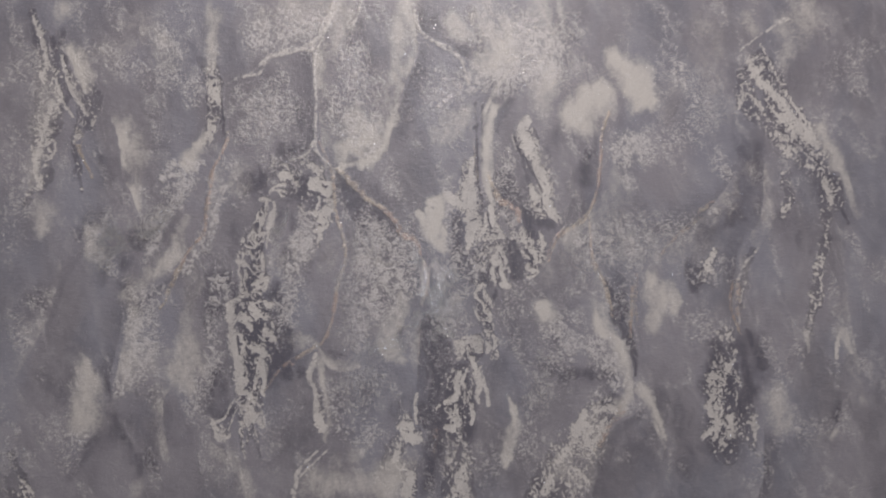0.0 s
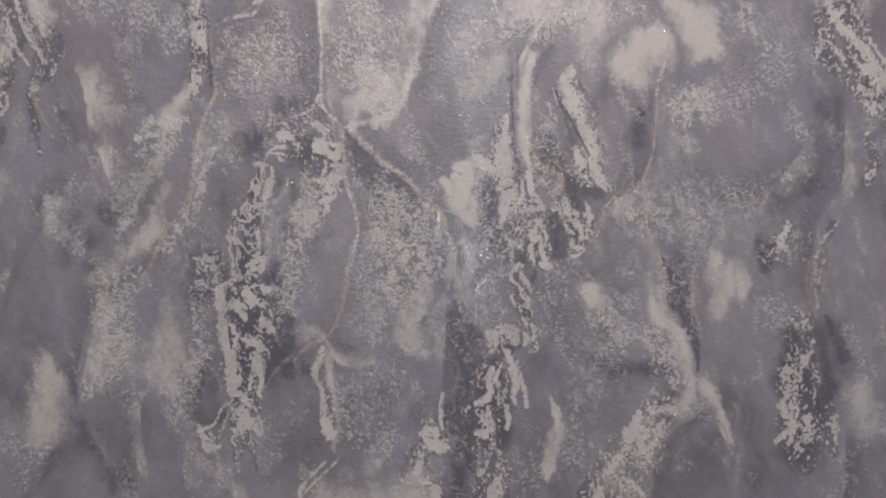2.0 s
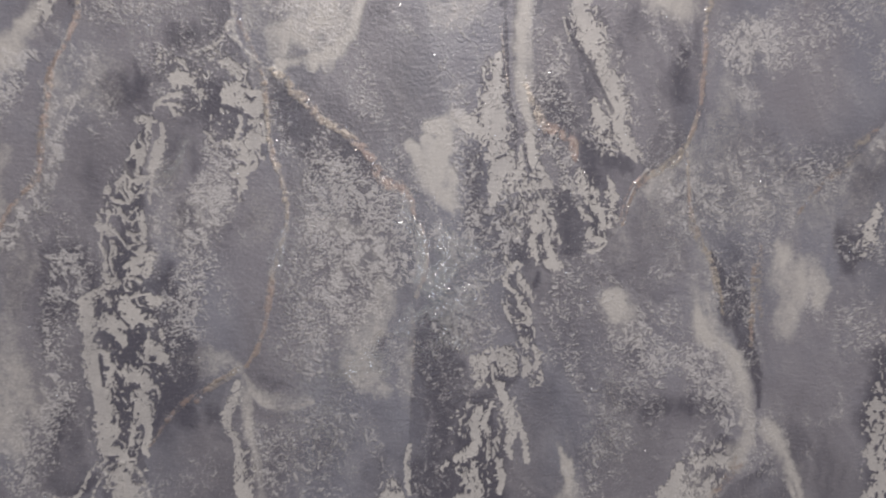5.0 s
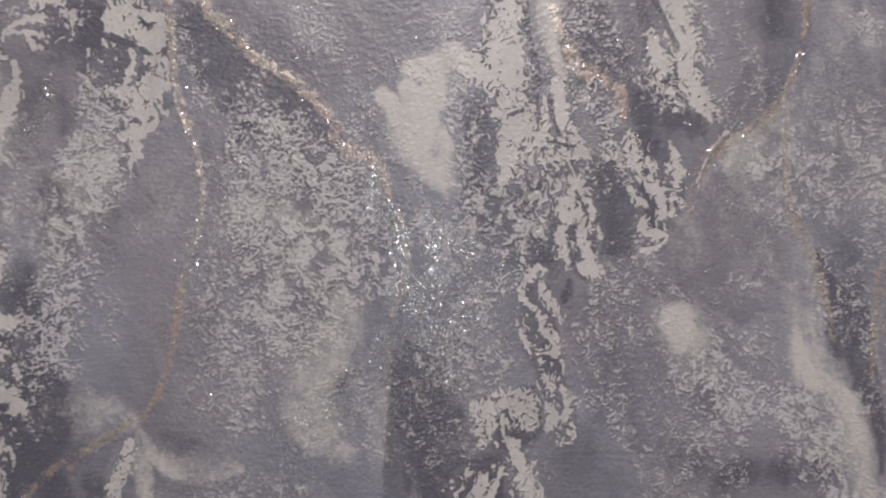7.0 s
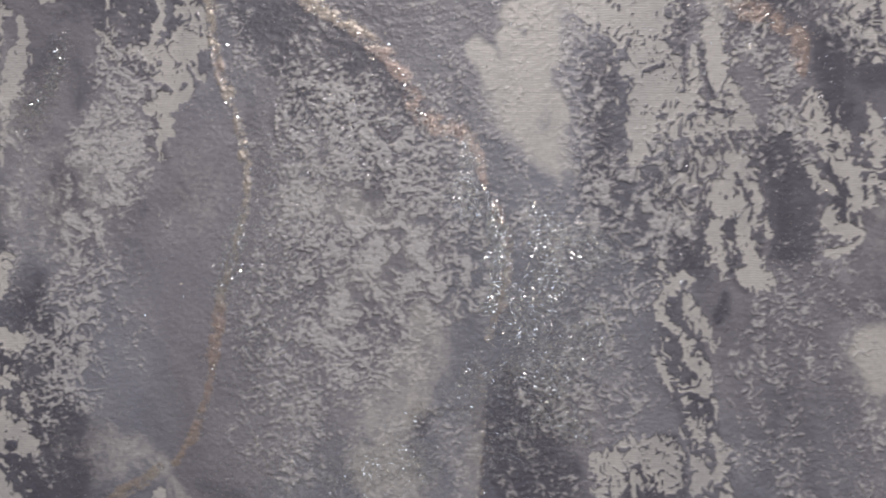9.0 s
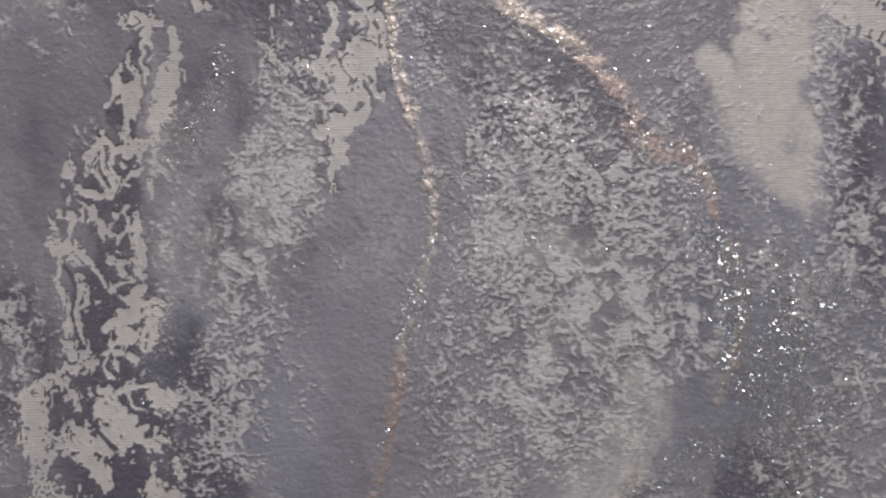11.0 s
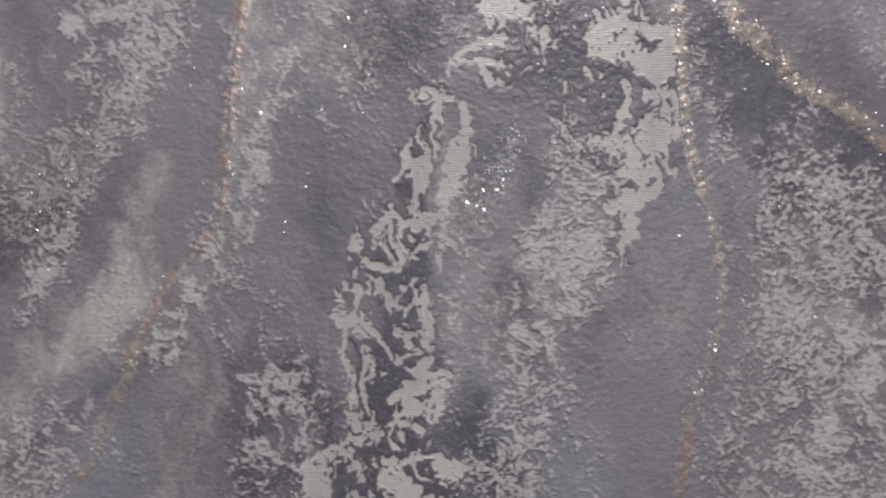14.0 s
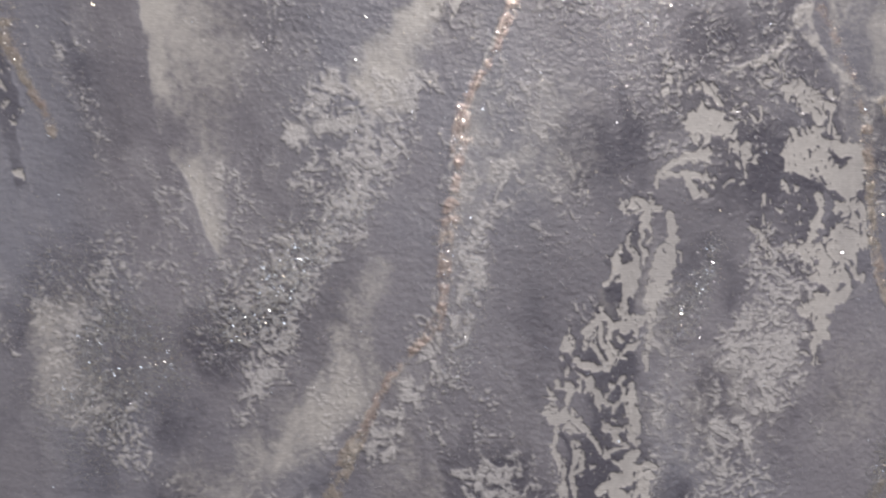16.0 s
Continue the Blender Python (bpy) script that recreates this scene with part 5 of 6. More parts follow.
stroke("dark", "", [(218, 1433, 1.6), (224, 1415, 3.2), (229, 1397, 4.2), (238, 1383, 4.4), (245, 1365, 2.4), (246, 1351, 1.6)])
stroke("dark", "", [(234, 1415, 4), (236, 1401, 4)], 0.7)
stroke("stipple", "", [(210, 1372, 7.7), (220, 1355, 8.8), (227, 1337, 7.2)], 0.8)
stroke("slab", "pale_patch", [(153, 1415, 3.5), (159, 1412, 8.8), (164, 1405, 8.9)], 0.75)
stroke("stipple", "", [(168, 1391, 10), (183, 1373, 8.8), (175, 1401, 7)], 0.8)
stroke("slab", "pale_patch", [(-185, 1490, 3), (-187, 1480, 4.2), (-190, 1469, 6), (-194, 1458, 8.8)], 0.5)
stroke("pale", "pale_patch", [(-194, 1458, 9), (-203, 1448, 5), (-216, 1440, 6.8), (-224, 1431, 8)], 0.5)
stroke("stipple", "", [(-180, 1545, 3.2), (-178, 1538, 4.8), (-171, 1545, 3.6), (-163, 1545, 2.4)], 0.95)
stroke("slab", "pale_patch", [(-183, 1547, 4.4), (-177, 1551, 3), (-179, 1541, 2.4)], 0.6)
stroke("stipple", "", [(-206, 1531, 3.3), (-198, 1533, 4.4), (-189, 1535, 3)])
stroke("slab", "pale_patch", [(-205, 1531, 1.2), (-198, 1533, 2.4), (-188, 1535, 1.8)], 0.45)
stroke("stipple", "", [(-190, 1524, 3.3), (-186, 1510, 3.8), (-200, 1521, 4)], 0.7)
stroke("stipple", "", [(-154, 1501, 4.5), (-154, 1487, 2.5), (-158, 1477, 3)], 0.85)
stroke("stipple", "", [(-171, 1459, 4.5), (-183, 1442, 4.5)], 0.75)
stroke("stipple", "", [(-149, 1434, 7.2), (-142, 1437, 2.5), (-155, 1426, 6)], 0.5)
stroke("dark", "", [(-149, 1432, 7.5), (-141, 1428, 8)], 0.6)
stroke("stipple", "", [(-209, 1470, 3.5), (-217, 1458, 7), (-203, 1492, 7), (-195, 1498, 5.2)], 0.8)
stroke("pale", "pale_patch", [(-149, 1520, 6), (-141, 1526, 6)], 0.4)
stroke("dark", "", [(-255, 1543, 9), (-252, 1528, 6)], 0.45)
stroke("dark", "", [(-254, 1470, 7.5), (-256, 1451, 9), (-259, 1433, 10)], 0.5)
stroke("slab", "pale_patch", [(-264, 1470, 1.8), (-268, 1458, 4), (-263, 1461, 2.4)], 0.45)
stroke("gold", "gold_vein", [(-149, 1555, 1), (-157, 1541, 2.6), (-159, 1529, 2.6), (-160, 1518, 2.1), (-163, 1507, 2.8), (-163, 1495, 2), (-163, 1486, 1.5), (-165, 1478, 1.2), (-174, 1469, 1.6), (-180, 1461, 1.6), (-185, 1451, 0.9), (-191, 1442, 2), (-194, 1433, 2), (-200, 1421, 1)])
stroke("line", "pale_vein", [(-155, 1542, 0.5), (-160, 1521, 0.8), (-163, 1492, 1), (-166, 1478, 0.8), (-177, 1464, 0.8)], 0.9)
stroke("spark", "", [(-203, 1498, 12), (-212, 1483, 10.5), (-223, 1476, 7.5)])
stroke("spark", "", [(-252, 1482, 9), (-260, 1470, 9), (-254, 1448, 6)])
stroke("bed", "", [(372, 1645, 15), (383, 1609, 22.7), (409, 1569, 22.5), (435, 1533, 15)], 0.7)
stroke("dark", "", [(354, 1568, 10), (362, 1543, 15.4), (349, 1517, 19), (325, 1496, 17)], 0.6)
stroke("solid", "white_streak", [(316, 1318, 3.5), (325, 1304, 4.5), (323, 1288, 3)], 0.8)
stroke("solid", "white_streak", [(338, 1309, 4), (335, 1289, 3)], 0.8)
stroke("solid", "white_streak", [(361, 1309, 3), (362, 1289, 2.5)], 0.8)
stroke("bed", "", [(328, 1370, 13), (328, 1329, 20), (330, 1289, 22.5)], 0.9)
stroke("dark", "", [(353, 1359, 8.8), (356, 1329, 9), (346, 1319, 8)], 0.9)
stroke("solid", "white_streak", [(444, 1385, 2.5), (442, 1365, 2.5)], 0.8)
stroke("dark", "", [(-298, 1643, 5), (-292, 1614, 5), (-304, 1583, 6), (-311, 1563, 3.5)], 0.9)
stroke("slab", "pale_patch", [(-282, 1644, 8), (-275, 1627, 6)], 0.64)
stroke("dark", "", [(-161, 1631, 1.2), (-150, 1601, 1.2), (-147, 1574, 1.5)], 0.9)
stroke("slab", "pale_patch", [(-175, 1556, 5), (-181, 1545, 4), (-170, 1566, 4)], 0.56)
stroke("slab", "pale_patch", [(-236, 1560, 4), (-232, 1536, 7), (-227, 1511, 4)], 0.48)
stroke("slab", "pale_patch", [(-184, 1467, 4.5), (-191, 1455, 6.5), (-215, 1435, 6.5), (-236, 1420, 7)], 0.44)
stroke("slab", "pale_patch", [(-269, 1339, 5), (-268, 1320, 9.9), (-266, 1305, 11)], 0.48)
stroke("dark", "", [(-257, 1354, 5), (-249, 1329, 7), (-242, 1300, 9), (-270, 1281, 5)], 0.6)
stroke("slab", "pale_patch", [(202, 1612, 10), (192, 1601, 9), (212, 1620, 6.6)], 0.64)
stroke("slab", "pale_patch", [(230, 1648, 6), (238, 1630, 9), (248, 1623, 6)], 0.64)
stroke("slab", "pale_patch", [(266, 1430, 6), (271, 1415, 8), (279, 1420, 4)], 0.48)
stroke("stipple", "", [(240, 1574, 12.5), (253, 1569, 9)], 0.9)
stroke("slab", "pale_patch", [(37, 1501, 4.4), (44, 1491, 6.8), (50, 1483, 9.3), (57, 1473, 7.8), (64, 1463, 4.5)], 0.8)
stroke("slab", "pale_patch", [(47, 1504, 4.5), (50, 1494, 7.5), (53, 1483, 5)], 0.8)
stroke("slab", "pale_patch", [(58, 1508, 6), (56, 1499, 6.8), (55, 1491, 7.8), (64, 1480, 1.8)], 0.85)
stroke("dark", "", [(48, 1498, 1.8), (50, 1495, 0.7)], 0.4)
stroke("stipple", "", [(65, 1501, 3.8), (67, 1483, 3.3), (68, 1466, 3.9), (69, 1454, 3.8)], 0.85)
stroke("stipple", "", [(52, 1447, 8.2), (66, 1444, 12), (81, 1447, 9)], 0.8)
stroke("stipple", "", [(74, 1422, 14), (60, 1395, 12), (85, 1404, 7)], 0.6)
stroke("stipple", "", [(-28, 1427, 7.5), (-24, 1407, 14), (-10, 1390, 10.5)], 0.65)
stroke("dark", "", [(50, 1392, 9), (59, 1389, 9), (47, 1403, 3)], 0.55)
stroke("dark", "", [(-30, 1414, 7.5), (-31, 1396, 5)], 0.5)
stroke("spark", "", [(46, 1439, 4.5), (46, 1427, 6), (51, 1415, 6)])
stroke("spark", "", [(59, 1447, 12), (53, 1454, 6)])
stroke("spark", "", [(71, 1416, 14), (60, 1407, 9)], 0.9)
stroke("spark", "", [(-34, 1451, 5.2), (-37, 1440, 3.5), (-40, 1429, 3.8)], 0.9)
stroke("spark", "", [(19, 1392, 4), (38, 1394, 4)], 0.8)
stroke("gold", "gold_vein", [(35, 1473, 3.3), (40, 1461, 2), (45, 1447, 3.2), (47, 1436, 1.6), (45, 1423, 2.1)], 0.8)
stroke("crackle", "white_streak", [(-101, 1551, 4.5), (-90, 1540, 8), (-82, 1532, 8)], 0.85)
stroke("crackle", "white_streak", [(-68, 1553, 10), (-59, 1542, 7.5), (-57, 1529, 6.8), (-60, 1519, 4)], 0.9)
stroke("solid", "white_streak", [(-95, 1538, 1.4), (-91, 1536, 5.3), (-85, 1534, 3)], 0.9)
stroke("solid", "white_streak", [(-64, 1545, 3), (-59, 1540, 3.6)], 0.9)
stroke("solid", "white_streak", [(-62, 1532, 1.6), (-57, 1530, 3)], 0.9)
stroke("line", "pale_vein", [(-64, 1568, 0.8), (-67, 1560, 1.2), (-71, 1554, 1.3), (-77, 1551, 1.2)], 0.9)
stroke("dark", "", [(-93, 1559, 7.5), (-79, 1560, 7.5)], 0.6)
stroke("dark", "", [(-70, 1529, 4.5), (-73, 1518, 3.8)], 0.6)
stroke("crackle", "white_streak", [(-53, 1527, 5), (-50, 1519, 6.8), (-50, 1508, 4.8), (-51, 1500, 7.5)], 0.8)
stroke("crackle", "white_streak", [(-65, 1526, 4.5), (-60, 1509, 5.2), (-68, 1503, 8), (-60, 1495, 3.5)], 0.8)
stroke("crackle", "white_streak", [(-57, 1484, 5.7), (-59, 1473, 4.1)], 0.7)
stroke("crackle", "white_streak", [(-117, 1476, 12), (-120, 1464, 10.5), (-120, 1450, 16)], 0.32)
stroke("crackle", "white_streak", [(-117, 1435, 15), (-119, 1423, 10)], 0.5)
stroke("crackle", "white_streak", [(-134, 1411, 12), (-123, 1403, 9), (-108, 1410, 9)], 0.5)
stroke("crackle", "white_streak", [(81, 1508, 9), (90, 1491, 9), (90, 1471, 6.8)], 0.66)
stroke("crackle", "white_streak", [(105, 1501, 6.8), (111, 1484, 10), (113, 1463, 12)], 0.62)
stroke("crackle", "white_streak", [(113, 1447, 12), (117, 1434, 6)], 0.66)
stroke("crackle", "white_streak", [(139, 1477, 10), (147, 1463, 10), (145, 1447, 9)], 0.7)
stroke("crackle", "white_streak", [(154, 1475, 3)], 0.7)
stroke("crackle", "white_streak", [(97, 1427, 6), (101, 1413, 9), (99, 1402, 6), (107, 1385, 9), (109, 1368, 6.8)], 0.75)
stroke("crackle", "white_streak", [(82, 1376, 12), (93, 1374, 9)], 0.7)
stroke("crackle", "white_streak", [(86, 1543, 7.7), (86, 1515, 12.6), (86, 1488, 14.4), (107, 1464, 16)], 0.62)
stroke("crackle", "white_streak", [(139, 1576, 10.5), (144, 1555, 12), (153, 1531, 13.6), (162, 1506, 7.7)], 0.75)
stroke("crackle", "white_streak", [(-129, 1383, 14), (-125, 1357, 13.5), (-122, 1331, 16.1), (-121, 1307, 14.3)], 0.75)
stroke("crackle", "white_streak", [(-106, 1376, 10.5), (-108, 1343, 5.4)], 0.7)
stroke("crackle", "white_streak", [(83, 1367, 14), (83, 1340, 18.3), (80, 1312, 16.5)], 0.75)
stroke("crackle", "white_streak", [(27, 1299, 9)], 0.7)
stroke("crackle", "white_streak", [(333, 1390, 5), (330, 1359, 11), (325, 1319, 15), (333, 1284, 17)], 0.75)
stroke("crackle", "white_streak", [(356, 1314, 6), (361, 1279, 7)], 0.6)
stroke("crackle", "white_streak", [(-312, 1633, 10), (-309, 1584, 11), (-315, 1544, 8.1)], 0.6)
stroke("crackle", "white_streak", [(-283, 1644, 9), (-273, 1599, 7)], 0.6)
stroke("crackle", "white_streak", [(-159, 1636, 7), (-154, 1596, 7.2)], 0.7)
stroke("stipple", "", [(-13, 1457, 9), (5, 1467, 7), (17, 1451, 13.5), (0, 1433, 16)], 0.95)
stroke("stipple", "", [(-13, 1491, 5.2), (-4, 1483, 5), (7, 1480, 7.5)], 0.9)
# pale stippled ground, made paler still to paint in the frontal sheen
stroke("pale", "pale_patch", [(-16, 1457, 6.8), (17, 1446, 8), (-1, 1427, 9)], 0.42)
stroke("pale", "pale_patch", [(17, 1415, 4.5), (23, 1408, 7.5), (8, 1397, 12)], 0.4)
stroke("dark", "", [(-19, 1495, 4), (-16, 1481, 4.5), (1, 1497, 10), (12, 1489, 4)], 0.6)
stroke("dark", "", [(-92, 1502, 6), (-95, 1484, 6)], 0.45)
stroke("stipple", "", [(-80, 1473, 4.5), (-71, 1484, 8), (-68, 1497, 6)], 0.8)
stroke("pale", "pale_patch", [(-82, 1473, 3.8), (-79, 1456, 3.3)], 0.35)
stroke("slab", "pale_patch", [(-294, 1652, 3.9), (-284, 1635, 7.7), (-279, 1624, 6.5), (-276, 1612, 3.9)], 0.68)
stroke("solid", "white_streak", [(-300, 1645, 1.5), (-293, 1618, 2), (-284, 1602, 2.2), (-275, 1590, 1.6)], 0.8)
stroke("solid", "white_streak", [(-305, 1623, 1.5), (-298, 1602, 2), (-289, 1589, 1.7)], 0.8)
stroke("solid", "white_streak", [(-327, 1682, 2), (-319, 1661, 2.8), (-313, 1638, 2)], 0.8)
stroke("solid", "white_streak", [(-307, 1602, 2), (-315, 1575, 2.8), (-320, 1554, 2.8), (-322, 1538, 2.8), (-316, 1521, 3)], 0.8)
stroke("solid", "", [(-314, 1560, 1.5), (-306, 1565, 1.6), (-304, 1556, 1.6), (-309, 1548, 1.6)], 0.7)
stroke("gold", "gold_vein", [(-283, 1576, 5), (-280, 1552, 5)], 0.4)
stroke("dark", "", [(-309, 1661, 4.4), (-305, 1629, 5.5), (-294, 1612, 2.5)], 0.8)
stroke("pale", "pale_patch", [(-316, 1506, 8.8), (-318, 1482, 7)], 0.4)
stroke("dark", "", [(-160, 1621, 1.1), (-154, 1594, 1.4)], 0.9)
stroke("slab", "pale_patch", [(-173, 1560, 5), (-184, 1548, 4.4)], 0.44)
stroke("slab", "pale_patch", [(26, 1706, 13.2), (21, 1673, 14.4), (16, 1640, 8.2), (14, 1613, 7.2), (9, 1583, 5)], 0.48)
stroke("slab", "pale_patch", [(-1, 1556, 3.9), (-10, 1550, 5.4)], 0.4)
stroke("stipple", "", [(-35, 1607, 21), (-18, 1574, 15), (-30, 1650, 16.5)], 0.7)
stroke("line", "pale_vein", [(-45, 1704, 2), (-62, 1666, 2.8), (-66, 1655, 2.8), (-83, 1656, 2.2), (-105, 1649, 3), (-115, 1632, 2.5), (-131, 1629, 2.5)], 0.9)
stroke("line", "pale_vein", [(-66, 1655, 1.9), (-62, 1617, 2.1), (-62, 1584, 1.8), (-61, 1568, 1.8), (-67, 1560, 1.6)], 0.9)
stroke("line", "pale_vein", [(-63, 1560, 1.5), (-50, 1547, 2.2), (-39, 1541, 2.2)], 0.9)
stroke("line", "pale_vein", [(32, 1695, 1.6), (38, 1673, 1.5), (54, 1662, 2), (68, 1655, 2.2), (80, 1645, 1.5)], 0.8)
stroke("dark", "", [(-34, 1677, 5), (-30, 1655, 6.1)], 0.65)
stroke("dark", "", [(48, 1687, 9.6), (62, 1671, 8.8)], 0.65)
stroke("dark", "", [(-78, 1600, 7), (-72, 1573, 5.5)], 0.5)
stroke("stipple", "", [(-110, 1670, 20), (-62, 1682, 15)], 0.8)
stroke("stipple", "", [(-120, 1605, 22.5), (-99, 1595, 21)], 0.6)
stroke("slab", "pale_patch", [(98, 1595, 3), (109, 1619, 2.8), (123, 1640, 2.4)], 0.56)
stroke("slab", "pale_patch", [(103, 1571, 4.4), (106, 1542, 3.3)], 0.48)
stroke("stipple", "", [(122, 1686, 27.5), (166, 1648, 20), (84, 1625, 16.5)], 0.85)
stroke("stipple", "", [(238, 1573, 13.8), (229, 1564, 10.8), (249, 1562, 9.9)])
stroke("gold", "gold_vein", [(207, 1545, 1.8), (209, 1523, 1.6), (194, 1498, 1.5), (172, 1484, 1.8)], 0.5)
stroke("line", "pale_vein", [(399, 1700, 2.2), (371, 1680, 2.2), (353, 1669, 1.5)], 0.8)
stroke("solid", "white_streak", [(357, 1652, 3.9), (364, 1635, 4.5), (377, 1624, 4.4), (390, 1611, 4.8), (398, 1599, 4.4), (412, 1583, 6), (422, 1572, 3.3)], 0.9)
stroke("solid", "white_streak", [(368, 1669, 1.6), (382, 1641, 1.5), (398, 1614, 1.8), (415, 1591, 2.4)], 0.8)
stroke("slab", "pale_patch", [(425, 1581, 5.4), (436, 1570, 8.4), (446, 1554, 6.6), (454, 1532, 5.4), (463, 1503, 3.9)], 0.4)
stroke("dark", "", [(412, 1575, 2.2), (421, 1559, 2.8), (432, 1542, 2.5), (443, 1520, 2.8), (455, 1495, 1.6)])
stroke("solid", "white_streak", [(431, 1538, 3.3), (437, 1515, 3)], 0.8)
stroke("crackle", "white_streak", [(351, 1641, 7.2), (359, 1613, 8.4), (376, 1586, 9.6), (393, 1569, 8), (410, 1553, 7)])
stroke("dark", "", [(365, 1580, 8.8), (359, 1547, 16.8), (343, 1519, 14), (365, 1500, 11)], 0.6)
stroke("solid", "white_streak", [(323, 1334, 3), (315, 1317, 3)], 0.85)
stroke("solid", "white_streak", [(321, 1296, 3.5), (312, 1290, 3)], 0.85)
stroke("solid", "white_streak", [(337, 1307, 4.2), (340, 1290, 3)], 0.85)
stroke("solid", "white_streak", [(356, 1303, 3), (365, 1299, 2.8)], 0.7)
stroke("dark", "", [(321, 1350, 8), (348, 1372, 8.4), (354, 1334, 9), (337, 1317, 9.6)], 0.95)
stroke("dark", "", [(356, 1388, 4.4), (370, 1353, 4.4)], 0.9)
stroke("pale", "pale_patch", [(390, 1318, 9.9), (384, 1295, 7.7)], 0.4)
stroke("dark", "", [(445, 1323, 5), (441, 1306, 3.3)], 0.8)
stroke("slab", "pale_patch", [(441, 1295, 3.3), (437, 1287, 2.5)], 0.48)
stroke("slab", "pale_patch", [(412, 1389, 3.6), (415, 1371, 2)], 0.48)
stroke("slab", "pale_patch", [(451, 1389, 4.8), (457, 1371, 3.3)], 0.44)
stroke("line", "pale_vein", [(365, 1470, 2), (348, 1448, 2.2), (345, 1421, 3), (347, 1398, 2.2)], 0.8)
stroke("gold", "gold_vein", [(345, 1437, 3.9), (346, 1407, 3.9)], 0.7)
stroke("solid", "white_streak", [(322, 1464, 4), (315, 1453, 3), (322, 1447, 2.2)], 0.8)
stroke("solid", "white_streak", [(195, 1301, 4), (187, 1285, 3.5), (173, 1268, 3.9)], 0.85)
stroke("solid", "white_streak", [(209, 1316, 4.5), (223, 1317, 3.9)], 0.85)
stroke("solid", "white_streak", [(217, 1296, 3), (206, 1284, 2.5)], 0.8)
stroke("solid", "white_streak", [(190, 1258, 2.5), (201, 1247, 2.8)], 0.8)
stroke("solid", "white_streak", [(164, 1248, 3.9), (157, 1236, 2.8)], 0.8)
stroke("slab", "pale_patch", [(247, 1333, 3.9), (258, 1322, 3.6), (266, 1300, 2.5), (275, 1279, 1.6)], 0.45)
stroke("slab", "pale_patch", [(127, 1316, 2), (133, 1300, 3), (127, 1284, 3.3), (122, 1268, 2)], 0.4)
stroke("solid", "white_streak", [(82, 1259, 4), (79, 1241, 6.1)], 0.95)
stroke("solid", "white_streak", [(27, 1290, 4.5), (40, 1287, 3.5)], 0.95)
stroke("solid", "white_streak", [(21, 1280, 2.8), (17, 1268, 3.3)], 0.9)
stroke("solid", "white_streak", [(32, 1253, 4), (28, 1236, 5)], 0.95)
stroke("dark", "", [(60, 1317, 11), (55, 1280, 11), (50, 1248, 12.1)], 0.85)
stroke("slab", "pale_patch", [(-280, 1353, 3.3), (-274, 1332, 6), (-278, 1313, 10), (-265, 1310, 5.5)], 0.52)
stroke("slab", "pale_patch", [(-236, 1420, 5.5), (-218, 1435, 6.6), (-197, 1449, 6.1), (-180, 1465, 3.5)], 0.4)
stroke("pale", "pale_patch", [(-190, 1358, 9.9), (-195, 1368, 6)], 0.45)
stroke("stipple", "", [(-227, 1385, 12.5), (-221, 1359, 12.1)], 0.8)
stroke("solid", "white_streak", [(-155, 1305, 2), (-146, 1287, 3), (-138, 1290, 2.5)], 0.8)
stroke("line", "pale_vein", [(-139, 1295, 1.8), (-132, 1314, 1.9), (-121, 1324, 1.8), (-110, 1317, 1.9), (-105, 1300, 1.9)], 0.9)
stroke("slab", "pale_patch", [(-121, 1316, 3.3), (-120, 1307, 4.5)], 0.56)
stroke("line", "pale_vein", [(-129, 1295, 1.6), (-122, 1273, 1.5)], 0.7)
stroke("line", "pale_vein", [(-115, 1298, 1.5), (-109, 1276, 1.5)], 0.7)
stroke("slab", "pale_patch", [(-132, 1260, 4.2), (-123, 1245, 3.5), (-120, 1234, 3.9)], 0.4)
stroke("line", "pale_vein", [(-56, 1275, 2), (-73, 1258, 2.2), (-79, 1236, 2.8)], 0.9)
stroke("solid", "white_streak", [(-329, 1249, 1.8), (-318, 1237, 1.9)], 0.7)
stroke("dark", "", [(-264, 1350, 3.5), (-257, 1326, 4)], 0.6)
stroke("dark", "", [(-237, 1290, 8), (-220, 1259, 9.7)], 0.6)
stroke("dark", "", [(-321, 1416, 10), (-310, 1408, 9.9)], 0.7)
stroke("stipple", "", [(-321, 1416, 10), (-311, 1408, 9)], 0.7)
stroke("dark", "", [(-87, 1370, 8.8), (-83, 1347, 6.5)], 0.65)
stroke("gold", "gold_vein", [(210, 1544, 1.8), (209, 1530, 1.8), (203, 1509, 1.8), (188, 1492, 1.2), (171, 1483, 1.2), (164, 1473, 1.2), (160, 1459, 1.5)], 0.9)
stroke("gold", "gold_vein", [(201, 1488, 1.5), (203, 1467, 1.2), (205, 1451, 2.1), (215, 1436, 1.8), (219, 1417, 1.6)], 0.8)
stroke("slab", "pale_patch", [(211, 1410, 6.5), (211, 1396, 8.5), (221, 1384, 5.5), (231, 1372, 3.5), (237, 1355, 3.2)], 0.6)
stroke("stipple", "", [(216, 1370, 10), (219, 1356, 10), (204, 1380, 6)], 0.95)
stroke("stipple", "", [(218, 1467, 10), (230, 1474, 10), (193, 1474, 8)], 0.75)
stroke("slab", "pale_patch", [(-76, 1380, 7.4), (-65, 1379, 3.6)], 0.5)
stroke("slab", "pale_patch", [(-55, 1364, 2.4), (-44, 1358, 4), (-32, 1355, 2.8), (-19, 1357, 1.8)], 0.4)
stroke("gold", "gold_vein", [(-62, 1369, 1), (-74, 1363, 1.8), (-81, 1356, 1)], 0.7)
